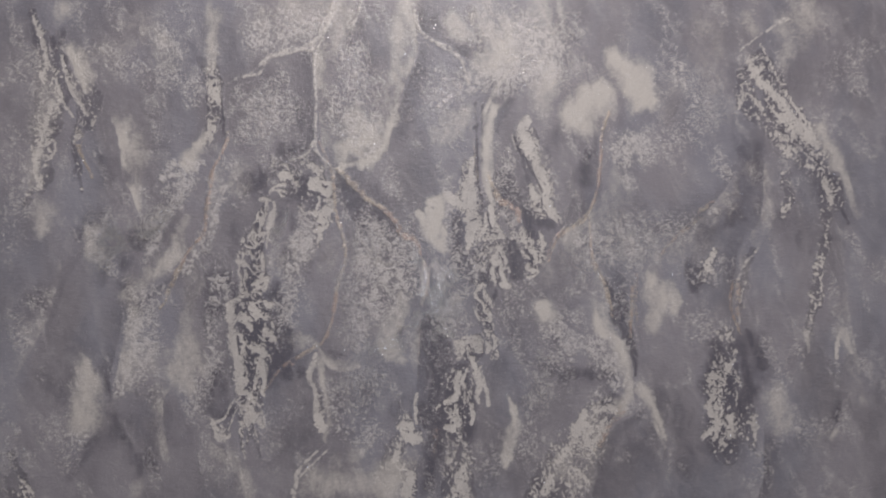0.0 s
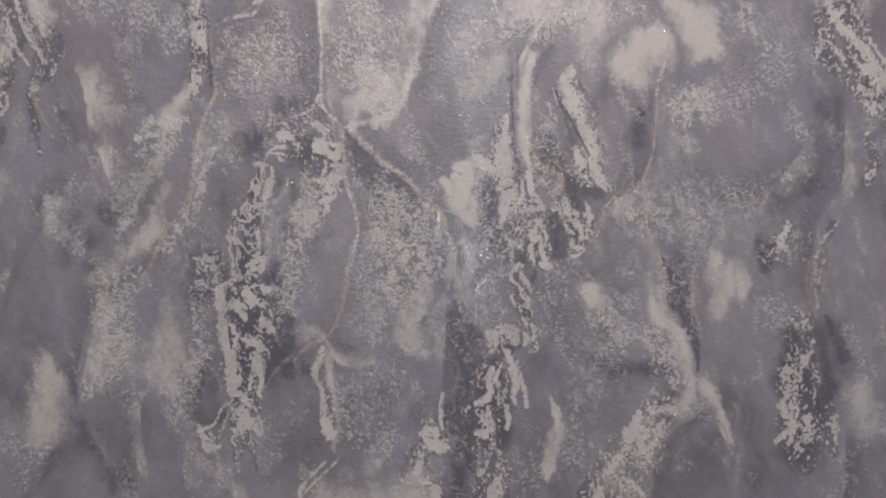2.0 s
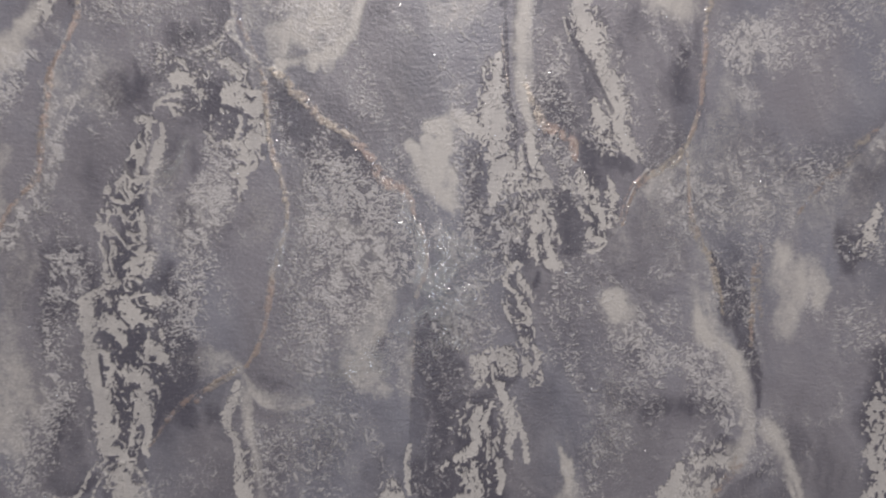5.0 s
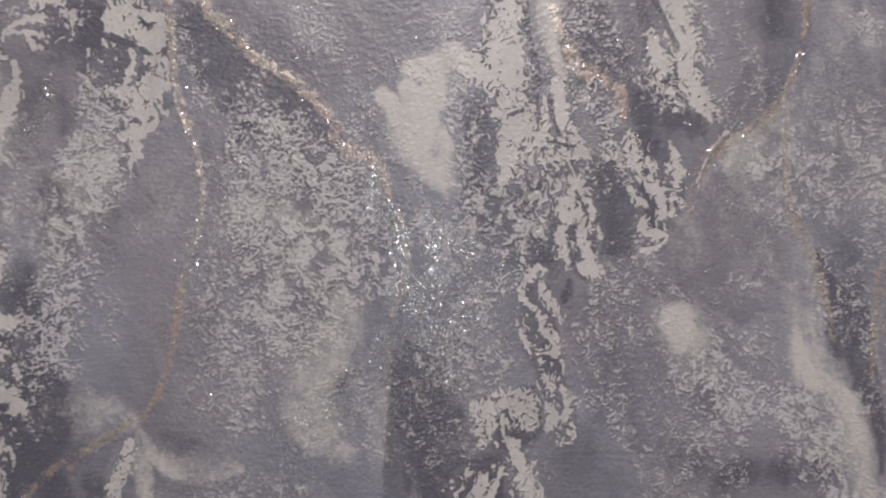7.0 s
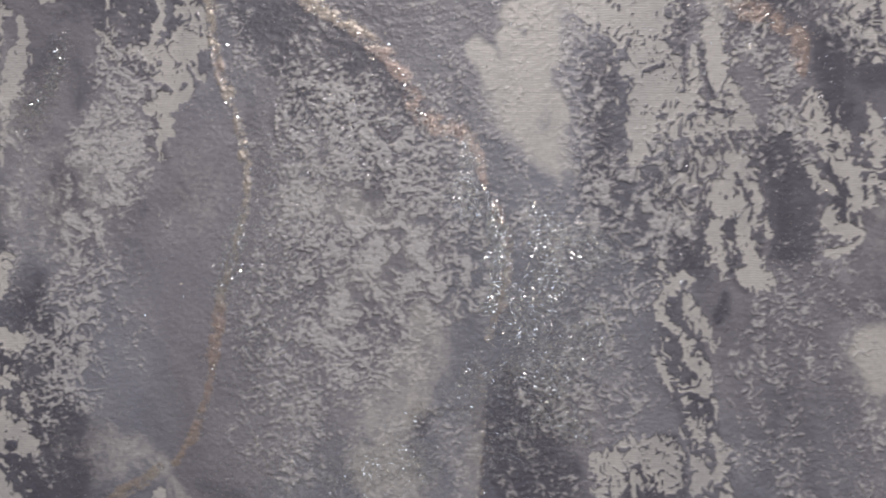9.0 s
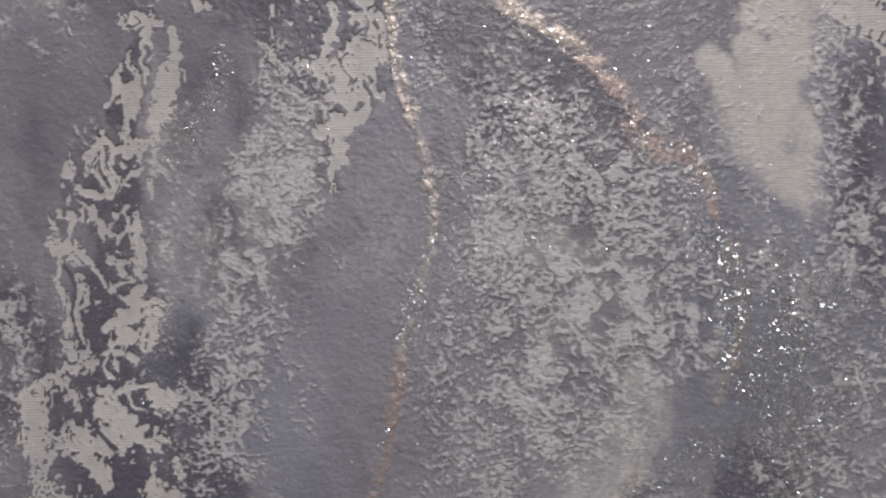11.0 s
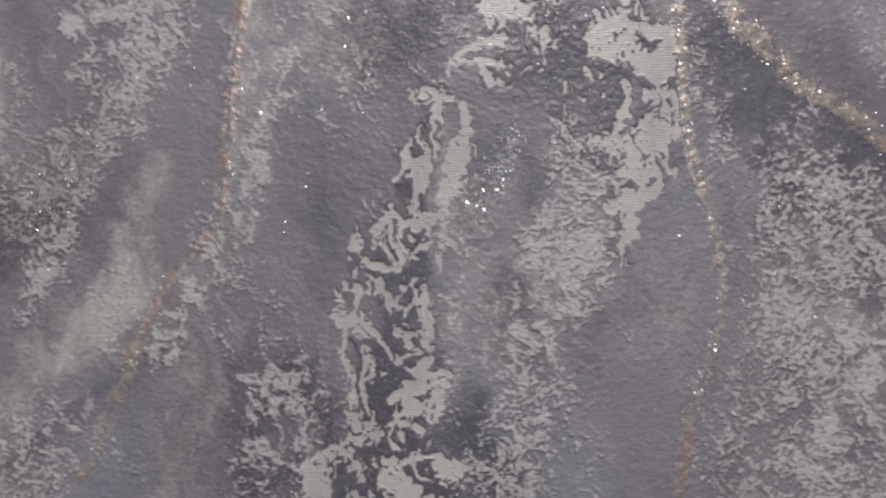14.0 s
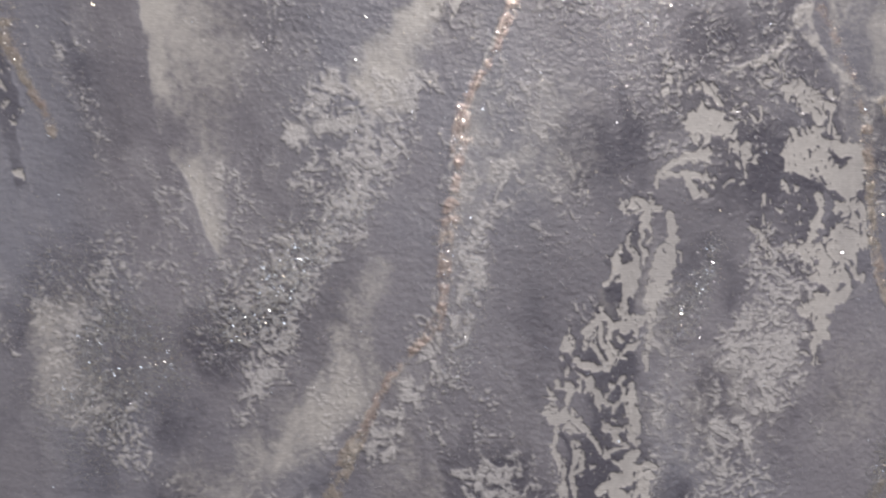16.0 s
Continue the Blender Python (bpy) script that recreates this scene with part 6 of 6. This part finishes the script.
stroke("gold", "gold_vein", [(-42, 1421, 1.4), (-43, 1406, 1.8), (-46, 1386, 1.4), (-51, 1380, 1.2)], 0.6)
stroke("dark", "", [(-94, 1363, 12), (-100, 1375, 7), (-86, 1352, 10)], 0.9)
stroke("dark", "", [(-73, 1350, 7.8)], 0.8)
stroke("slab", "pale_patch", [(-231, 1549, 12), (-230, 1537, 10.2), (-228, 1523, 6.9), (-226, 1512, 3.2), (-225, 1501, 2.4)], 0.4)
stroke("slab", "pale_patch", [(-233, 1570, 13.2), (-232, 1552, 12.3)], 0.35)
stroke("dark", "", [(-87, 1466, 10.5), (-80, 1445, 12), (-51, 1458, 10.5)], 0.5)
stroke("dark", "", [(-139, 1481, 10), (-135, 1462, 7.5)], 0.45)
stroke("pale", "pale_patch", [(-139, 1528, 9), (-130, 1541, 10)], 0.3)
stroke("dark", "", [(-176, 1408, 9), (-166, 1430, 10), (-147, 1443, 4.5)], 0.5)
stroke("slab", "pale_patch", [(49, 1511, 6), (57, 1513, 6.4), (64, 1518, 5.7)], 0.8)
stroke("slab", "pale_patch", [(51, 1493, 8.4), (59, 1476, 7.6)], 0.8)
stroke("glint", "", [(40, 1457, 2.4), (44, 1444, 4.4), (46, 1435, 3.3), (42, 1424, 2.7)])
stroke("glint", "", [(57, 1438, 8), (52, 1421, 8)], 0.6)
stroke("cut", "", [(98, 1512, 1), (98, 1501, 0.6), (99, 1493, 0.8)], 0.9)
stroke("cut", "", [(124, 1470, 1.8), (128, 1458, 2.7), (130, 1445, 3.2)], 0.9)
stroke("cut", "", [(141, 1505, 4.4), (142, 1493, 5.2)], 0.9)
stroke("dark", "", [(130, 1509, 6), (121, 1495, 3)], 0.6)
stroke("cut", "", [(71, 1492, 3), (73, 1480, 2.2), (75, 1472, 3.6)], 0.8)
stroke("dark", "", [(138, 1395, 12.5), (146, 1362, 14), (182, 1343, 15)], 0.5)
stroke("dark", "", [(134, 1413, 8), (124, 1386, 12.5)], 0.5)
# broad washes that darken the lower part of the sheet
stroke("dark", "", [(-57, 1243, 24), (-15, 1327, 20.2), (-99, 1264, 15)], 0.4)
stroke("dark", "", [(113, 1355, 24), (141, 1328, 20), (103, 1242, 16.5)], 0.4)
stroke("dark", "", [(233, 1253, 22), (277, 1328, 15), (299, 1258, 15)], 0.45)
stroke("dark", "", [(-236, 1327, 15), (-178, 1285, 15), (-320, 1348, 22)], 0.4)
stroke("gold", "gold_vein", [(-282, 1561, 2.7), (-278, 1550, 1.5), (-274, 1541, 2.4), (-270, 1532, 2)], 0.7)
stroke("stipple", "", [(-192, 1545, 3.8), (-203, 1532, 2.5), (-196, 1533, 4.4)], 0.95)
stroke("stipple", "", [(-178, 1537, 4), (-186, 1529, 3)], 0.9)
stroke("slab", "pale_patch", [(-178, 1548, 4), (-174, 1559, 6.3), (-167, 1566, 2.8)], 0.6)
stroke("slab", "pale_patch", [(-195, 1545, 2.6), (-192, 1543, 1.5)], 0.5)
stroke("slab", "pale_patch", [(-205, 1533, 2), (-200, 1532, 1.5)], 0.5)
stroke("dark", "", [(-261, 1549, 9), (-259, 1529, 12)], 0.4)
stroke("dark", "", [(-252, 1474, 13.5), (-255, 1449, 8)], 0.55)
stroke("stipple", "", [(-255, 1493, 10.5), (-263, 1467, 12), (-247, 1443, 7.5)], 0.7)
stroke("spark", "", [(-255, 1481, 16), (-239, 1468, 7), (-263, 1456, 14)], 0.9)
stroke("slab", "pale_patch", [(-270, 1474, 2.6), (-265, 1460, 2)], 0.35)
stroke("slab", "pale_patch", [(-183, 1492, 4.4), (-186, 1479, 3.6), (-188, 1466, 6), (-194, 1457, 9), (-205, 1446, 6.8), (-216, 1435, 6)], 0.5)
stroke("stipple", "", [(-199, 1500, 9), (-210, 1487, 11)], 0.8)
stroke("pale", "pale_patch", [(-235, 1435, 9)], 0.3)
stroke("dark", "", [(-90, 1560, 5), (-77, 1563, 4.5)], 0.5)
stroke("stipple", "", [(-101, 1552, 2.8)], 0.8)
stroke("dark", "", [(-120, 1530, 9), (-126, 1517, 3.6)], 0.4)
stroke("stipple", "", [(-152, 1503, 7.2), (-145, 1522, 5.4)], 0.6)
stroke("dark", "", [(108, 1505, 4.1), (107, 1492, 4), (112, 1475, 3.6)], 0.6)
stroke("dark", "", [(134, 1479, 4.8), (131, 1460, 3.6)], 0.5)
stroke("crackle", "white_streak", [(365, 1652, 12), (382, 1619, 16.5), (404, 1586, 17.6), (426, 1553, 14.3), (444, 1520, 8.9)])
stroke("crackle", "white_streak", [(-319, 1666, 7.5), (-310, 1629, 11), (-315, 1591, 12), (-317, 1554, 11), (-319, 1522, 8.3)])
stroke("crackle", "white_streak", [(-295, 1629, 8), (-281, 1600, 7.2), (-283, 1570, 5.5)])
stroke("crackle", "white_streak", [(-166, 1642, 5.5), (-160, 1615, 7.5), (-158, 1588, 7), (-162, 1567, 5)])
stroke("crackle", "white_streak", [(329, 1383, 7.2), (329, 1345, 14.3), (334, 1307, 20.4), (354, 1296, 13)])
stroke("crackle", "white_streak", [(211, 1312, 13.2), (195, 1280, 18.7), (179, 1248, 24.2)])
stroke("crackle", "white_streak", [(337, 1388, 5.5), (343, 1339, 8)], 0.9)
stroke("veil", "", [(-247, 1569, 33), (-245, 1552, 31), (-243, 1537, 27), (-240, 1526, 21), (-234, 1517, 11.7), (-229, 1503, 8), (-227, 1499, 4)], 0.85)
stroke("gold", "gold_vein", [(-144, 1575, 2), (-145, 1566, 2.2), (-150, 1553, 1.2)])
stroke("line", "pale_vein", [(-145, 1567, 0.9), (-152, 1552, 1.2), (-157, 1538, 0.9), (-162, 1522, 1.2)])
stroke("line", "pale_vein", [(-163, 1490, 0.6), (-165, 1479, 1), (-174, 1468, 1.4), (-180, 1460, 1.4), (-185, 1452, 1.2), (-189, 1444, 1)])
stroke("stipple", "", [(135, 1431, 11), (126, 1410, 12), (140, 1410, 8)], 0.55)
stroke("stipple", "", [(85, 1402, 9), (82, 1392, 10), (67, 1392, 10)], 0.55)
stroke("veil", "", [(40, 1342, 2), (39, 1360, 12), (40, 1378, 14), (42, 1396, 8)], 0.35)
# faint, broad pale washes left of the sheet's middle
stroke("pale", "pale_patch", [(-73, 1460, 7.5), (-76, 1448, 6.8), (-64, 1487, 6)], 0.3)
stroke("pale", "pale_patch", [(-94, 1469, 6), (-50, 1465, 12), (-46, 1448, 6)], 0.25)
stroke("dark", "", [(168, 1378, 12), (150, 1381, 8)], 0.45)
stroke("gold", "gold_vein", [(-158, 1535, 1.5), (-160, 1521, 1.5), (-161, 1508, 2.6), (-163, 1496, 2.4), (-164, 1485, 0.8), (-167, 1478, 1.6), (-173, 1470, 1.6), (-179, 1461, 1.2), (-185, 1448, 1.2), (-190, 1437, 1.5), (-193, 1431, 1.8), (-199, 1417, 1.8), (-204, 1409, 2.2)], 0.9)
stroke("stipple", "", [(-194, 1502, 6.8), (-202, 1488, 4.5), (-210, 1465, 4)], 0.6)
# another faint pale wash, a little further left
stroke("pale", "pale_patch", [(-100, 1454, 12), (-88, 1441, 9), (-109, 1493, 8)], 0.25)
stroke("pale", "pale_patch", [(-118, 1475, 4), (-119, 1488, 2)], 0.3)
stroke("dark", "", [(-152, 1441, 8), (-156, 1428, 4.8)], 0.45)

# ---- inks and relief from the strokes ----
# worm-like breaks in the white ink: short thin lines where a noise changes sign, denser in busy places
BX, BZ = X + 0.0016 * layered(X, Z, (0.0050, 0.0050), 61, 2), Z + 0.0016 * layered(X, Z, (0.0050, 0.0050), 63, 2)
MAZE = woven(BX + 0.15 * BZ, BZ, (0.0030, 0.0056), 22, 0.45)
HOLES = woven(WX + 0.25 * WZ, WZ, (0.0046, 0.0140), 26, 0.5)
BUSY = layered(X, Z, (0.009, 0.015), 25, 2)
# here and there the breaks run side by side like wood grain
GRAINED = rise(layered(X, Z, (0.012, 0.016), 65, 2), -0.35, 0.0)
LINES = np.cos(2 * np.pi * (4.2 * layered(BX, BZ, (0.013, 0.020), 67, 2)))
MAZE = (1 - GRAINED) * np.abs(MAZE) + GRAINED * (0.48 + 0.60 * LINES)
BREAK = rise(MAZE + 0.40 * rise(BUSY, 0.25, 0.7), 0.27, 0.60) * rise(HOLES + 0.9 * BUSY, -1.0, -0.55)
FINE = 0.5 * woven(X + 0.3 * (BX - X), Z + 0.3 * (BZ - Z), (0.0021, 0.0019), 24, 0.8) + 0.8 * layered(BX, BZ, (0.0019, 0.0016), 71, 2, 0.6)
COARSE = 0.35 * woven(BX + 0.35 * BZ, BZ, (0.0026, 0.0032), 79, 0.8) + 0.75 * layered(BX + 0.35 * BZ, BZ, (0.0025, 0.0029), 81, 3, 0.65)
SIZES = rise(layered(X, Z, (0.020, 0.028), 83, 2), -0.25, 0.35)
FLECK = FINE + SIZES * (COARSE - FINE)
CRUMB = layered(X, Z, (0.0030, 0.0024), 27, 3, 0.6)
LUMP = 0.5 * woven(BX, BZ, (0.0031, 0.0021), 31, 0.5)
RIPPLE = layered(X + 0.3 * Z, Z, (0.0046, 0.0018), 37, 2)
PATCH = layered(WX + 0.25 * WZ, WZ, (0.016, 0.030), 41, 4, 0.6)
SHRED = layered(WX, WZ, (0.0075, 0.016), 43, 3, 0.6)
# drifting folds of lighter ink, each with one sharp flank
DRIFT = layered(WX + 0.45 * WZ, WZ, (0.060, 0.13), 53, 4, 0.5)
FOLD = (DRIFT * 2.6) % 1.0
FOLD = PRINTED * FOLD * rise(1 - FOLD, 0, 0.07) * (0.55 + 0.7 * PATCH)

crackle = np.clip(FIELDS["crackle"] * (1.0 + 0.30 * SHRED), 0, 1.2)
body = rise(crackle + 0.18 * CRUMB * np.minimum(1, 3 * crackle), 0.05, 0.22)
white = body * BREAK * rise(FIELDS["crackle"] + 0.3 * CRUMB, -0.1, 0.3)
# bright rims along parts of the streaks' edges
rim = rise(crackle, 0.05, 0.13) * (1 - rise(crackle, 0.24, 0.38)) * rise(PATCH + 0.4 * CRUMB, -0.05, 0.25)
white = np.maximum(white, rim)
# whole islands of white ink with crisp, nibbled edges, and the grooves that cross them
LACE = 0.8 * woven(BX + 0.15 * BZ, BZ, (0.0044, 0.0070), 85, 0.8) + 0.4 * RIPPLE
RAG = 0.55 * woven(BX + 0.15 * BZ, BZ, (0.0026, 0.0036), 73, 0.7) + 0.7 * layered(BX, BZ, (0.0020, 0.0018), 74, 3, 0.6)
island = rise(FIELDS["solid"] + 0.26 * RAG * rise(FIELDS["solid"], 0.0, 0.25), 0.47, 0.63)
GROOVE = (1 - rise(np.abs(woven(BX + 0.15 * BZ, BZ, (0.0036, 0.0060), 75, 0.5)), 0.12, 0.34)) * rise(layered(X, Z, (0.010, 0.014), 77, 2), -0.15, 0.2)
white = white * rise(LACE + 0.5 * BUSY + 2.0 * (FIELDS["crackle"] - 0.78), -0.25, 0.12)
white = np.maximum(0.94 * white, island * (1 - 0.9 * GROOVE)) * (1 - rise(FIELDS["cut"], 0.25, 0.6))
stipple = PRINTED * np.maximum(FIELDS["stipple"] * (1 + 0.22 * PATCH + 0.18 * SHRED), 0.07 + 0.30 * rise(PATCH, -0.05, 0.9))
# the streaks fray into crumbs along their edges
stipple = np.maximum(stipple, 0.55 * rise(FIELDS["crackle"], 0.0, 0.2) * (1 - body))
stipple = stipple * (1 - 0.75 * rise(FIELDS["bed"], 0.2, 0.8))
stipple = np.clip(0.66 * stipple + 0.60 * FLECK * np.minimum(1, 1.8 * stipple), 0, 1)
pale = 0.94 * FIELDS["pale"] * (1.0 + 0.25 * PATCH + 0.22 * SHRED)
pale = np.maximum(pale, FIELDS["slab"] * (1.0 + 0.20 * PATCH + 0.40 * SHRED))
pale = np.maximum(pale, FIELDS["veil"] * (0.8 + 0.5 * PATCH + 0.3 * SHRED))
# the clouds break up into grains towards their rims
pale = np.clip(pale + 0.85 * FLECK * np.clip(pale, 0, 1) * np.clip(0.75 - pale, 0, 1), 0, 1)
line, gold = FIELDS["line"] * (0.8 + 0.5 * CRUMB), FIELDS["gold"] * (0.75 + 0.55 * CRUMB)
# dark ink gathers round the white streaks
dark = np.maximum(FIELDS["dark"] * (0.95 + 0.3 * PATCH + 0.3 * SHRED), 0.55 * rise(crackle, 0.10, 0.40) * (0.9 + 0.2 * SHRED))
dark = np.maximum(np.maximum(dark, FIELDS["bed"] * (0.95 + 0.2 * SHRED)), FIELDS["cut"])
dark = np.clip(np.maximum(dark, FIELDS["shade"] * (0.9 + 0.4 * PATCH)) + PRINTED * 0.10 * rise(-PATCH, 0.1, 0.9), 0, 1)

foam = np.clip(1 - white - 0.6 * pale, 0.0, 1)
calm = 0.25 + 0.75 * rise(layered(X, Z, (0.030, 0.045), 47, 2), -0.5, 0.4)
height = 0.00010 * foam * (0.75 + 0.5 * np.minimum(stipple, 0.7)) * calm * LUMP + 0.00005 * foam * RIPPLE + 0.00020 * (1 - white) * np.maximum(rise(crackle, 0.0, 0.4), rise(FIELDS["bed"], 0.1, 0.5))
height = height + 0.00009 * stipple + 0.00014 * gold * (0.8 + 0.4 * CRUMB) + 0.00022 * line
height = np.where(PRINTED, height, 0.0)

COORDS = np.stack([X, WALL_Y - 0.0008 - height, Z], -1).reshape(-1, 3)
slope_x, slope_z = np.gradient(height, XS, axis=1), np.gradient(height, ZS, axis=0)
NORMALS = np.stack([-slope_x, -np.ones(X.shape), -slope_z], -1)
NORMALS = (NORMALS / np.linalg.norm(NORMALS, axis=-1, keepdims=True)).reshape(-1, 3)
INKS = np.stack([white, pale, stipple, dark], -1).reshape(-1, 4).astype(np.float32)
FOILS = np.stack([np.clip(gold, 0, 1), np.clip(line, 0, 1), np.clip(FOLD, 0, 1), np.ones(X.shape)], -1).reshape(-1, 4).astype(np.float32)
COLUMNS = len(XS)
CELLS = (np.arange(len(ZS) - 1)[:, None] * COLUMNS + np.arange(COLUMNS - 1)).ravel()


def one_piece(mask):
    """The largest connected piece of a mask of blocks."""
    marks = np.where(mask, np.arange(1, mask.size + 1).reshape(mask.shape), 0)
    while True:
        wide = np.pad(marks, 1)
        grown = np.where(mask, np.maximum.reduce([wide[1:-1, 1:-1], wide[:-2, 1:-1], wide[2:, 1:-1], wide[1:-1, :-2], wide[1:-1, 2:]]), 0)
        if (grown == marks).all():
            break
        marks = grown
    kinds, counts = np.unique(marks[mask], return_counts=True)
    return marks == kinds[counts.argmax()]


for n in range(1, len(PARTS) + 1):
    rows, columns = np.nonzero(OWNER == n)
    if len(rows):
        window = (slice(rows.min(), rows.max() + 1), slice(columns.min(), columns.max() + 1))
        mine = OWNER[window] == n
        OWNER[window][mine & ~one_piece(mine)] = 0
ground = one_piece(OWNER == 0)
for row, column in zip(*np.nonzero((OWNER == 0) & ~ground)):
    # a scrap of ground shut in by strokes goes to its neighbour
    OWNER[row, column] = max(OWNER[row, column - 1], OWNER[row - 1, column])
CELL_OWNER = np.repeat(np.repeat(OWNER, 4, 0), 4, 1)[: len(ZS) - 1, : len(XS) - 1].ravel()


def quads_mesh(name, coords, quads, material):
    data = bpy.data.meshes.new(name)
    data.vertices.add(len(coords))
    data.vertices.foreach_set("co", np.asarray(coords, np.float32).ravel())
    data.loops.add(4 * len(quads))
    data.loops.foreach_set("vertex_index", np.asarray(quads, np.int32).ravel())
    data.polygons.add(len(quads))
    data.polygons.foreach_set("loop_start", np.arange(0, 4 * len(quads), 4, dtype=np.int32))
    data.update(calc_edges=True)
    data.materials.append(material)
    return data


def sheet_piece(name, owner):
    """The cells of the sheet that one stroke owns, as a mesh with the sheet's own normals and inks."""
    cells = CELLS[CELL_OWNER == owner]
    if not len(cells):
        return None
    quads = np.stack([cells, cells + 1, cells + COLUMNS + 1, cells + COLUMNS], -1)
    used, quads = np.unique(quads, return_inverse=True)
    quads = quads.reshape(-1, 4)
    coords, normals, inks, foils = COORDS[used], NORMALS[used], INKS[used], FOILS[used]
    data = quads_mesh(name, coords, quads, VINYL)
    for key, values in (("inks", inks), ("foils", foils)):
        data.attributes.new(key, "FLOAT_COLOR", "POINT").data.foreach_set("color", values.ravel())
    data.shade_smooth()
    data.normals_split_custom_set_from_vertices(normals)
    return new(name, data)


wallpaper = sheet_piece("wallpaper", 0)
tagged(wallpaper, "mauve-grey embossed vinyl wallpaper with marble veins and glitter", "wallpaper")
LABELS = {
    "white_streak": "off-white crackled streak with dark worm-like breaks",
    "pale_patch": "soft cream-white cloud of ink, in places with painted-in sheen",
    "gold_vein": "raised gold and rose glitter vein",
    "pale_vein": "thin raised pearl-white vein",
}
for n, name in enumerate(PARTS):
    piece = sheet_piece(name, n + 1)
    if piece:
        piece.parent = wallpaper
        tagged(piece, LABELS[name])

# ---- loose-looking glitter, each flake tilted its own way ----
def glitter(name, density, count, size, tilt, material, seed, label):
    dice = np.random.default_rng(seed)
    area = np.minimum(np.gradient(XS), 0.001)[None, :] * np.minimum(np.gradient(ZS), 0.001)[:, None]
    chance = (PRINTED * density * area).ravel()
    picked = dice.choice(chance.size, count, p=chance / chance.sum())
    centre = COORDS[picked] + np.stack([dice.uniform(-0.0005, 0.0005, count), np.full(count, -0.00012), dice.uniform(-0.0005, 0.0005, count)], -1)
    facing = NORMALS[picked] + tilt * dice.normal(size=(count, 3))
    facing[:, 1] = -np.abs(facing[:, 1]) - 0.2
    facing /= np.linalg.norm(facing, axis=1, keepdims=True)
    turn = dice.uniform(0, np.pi, count)
    side = np.cross(facing, np.stack([np.cos(turn), np.zeros(count), np.sin(turn)], -1))
    side /= np.linalg.norm(side, axis=1, keepdims=True)
    other = np.cross(facing, side)
    half = size * dice.uniform(0.6, 1.4, (count, 1)) / 2
    # each flake's corners in order, so that it faces the room
    corners = np.stack([centre + half * side, centre + half * other, centre - half * side, centre - half * other], 1)
    data = quads_mesh(name, corners.reshape(-1, 3), np.arange(4 * count).reshape(-1, 4), material)
    ob = new(name, data)
    ob.parent = wallpaper
    return tagged(ob, label, kind="stuff")


SPREAD = 0.035 + 0.06 * rise(PATCH, -0.1, 0.8)
glitter("silver_glitter", (SPREAD + 1.5 * FIELDS["spark"] ** 1.5) * (1 - 0.7 * white) * (1 - 0.8 * pale), 300000, 0.00024, 0.23, SILVER_GLITTER, 5, "fine silver glitter flakes bonded to the paper")
glitter("gold_glitter", FIELDS["gold"] + 0.10 * FIELDS["spark"], 18000, 0.00026, 0.23, GOLD_GLITTER, 6, "fine gold and rose glitter flakes bonded to the veins")
glitter("bright_glitter", rise(FIELDS["spark"], 0.6, 0.95) + 4.0 * FIELDS["glint"] + 0.22 * FIELDS["gold"] + 0.006, 30000, 0.00031, 0.30, SPARKLE, 7, "larger mirror-bright glitter flakes scattered on the paper")
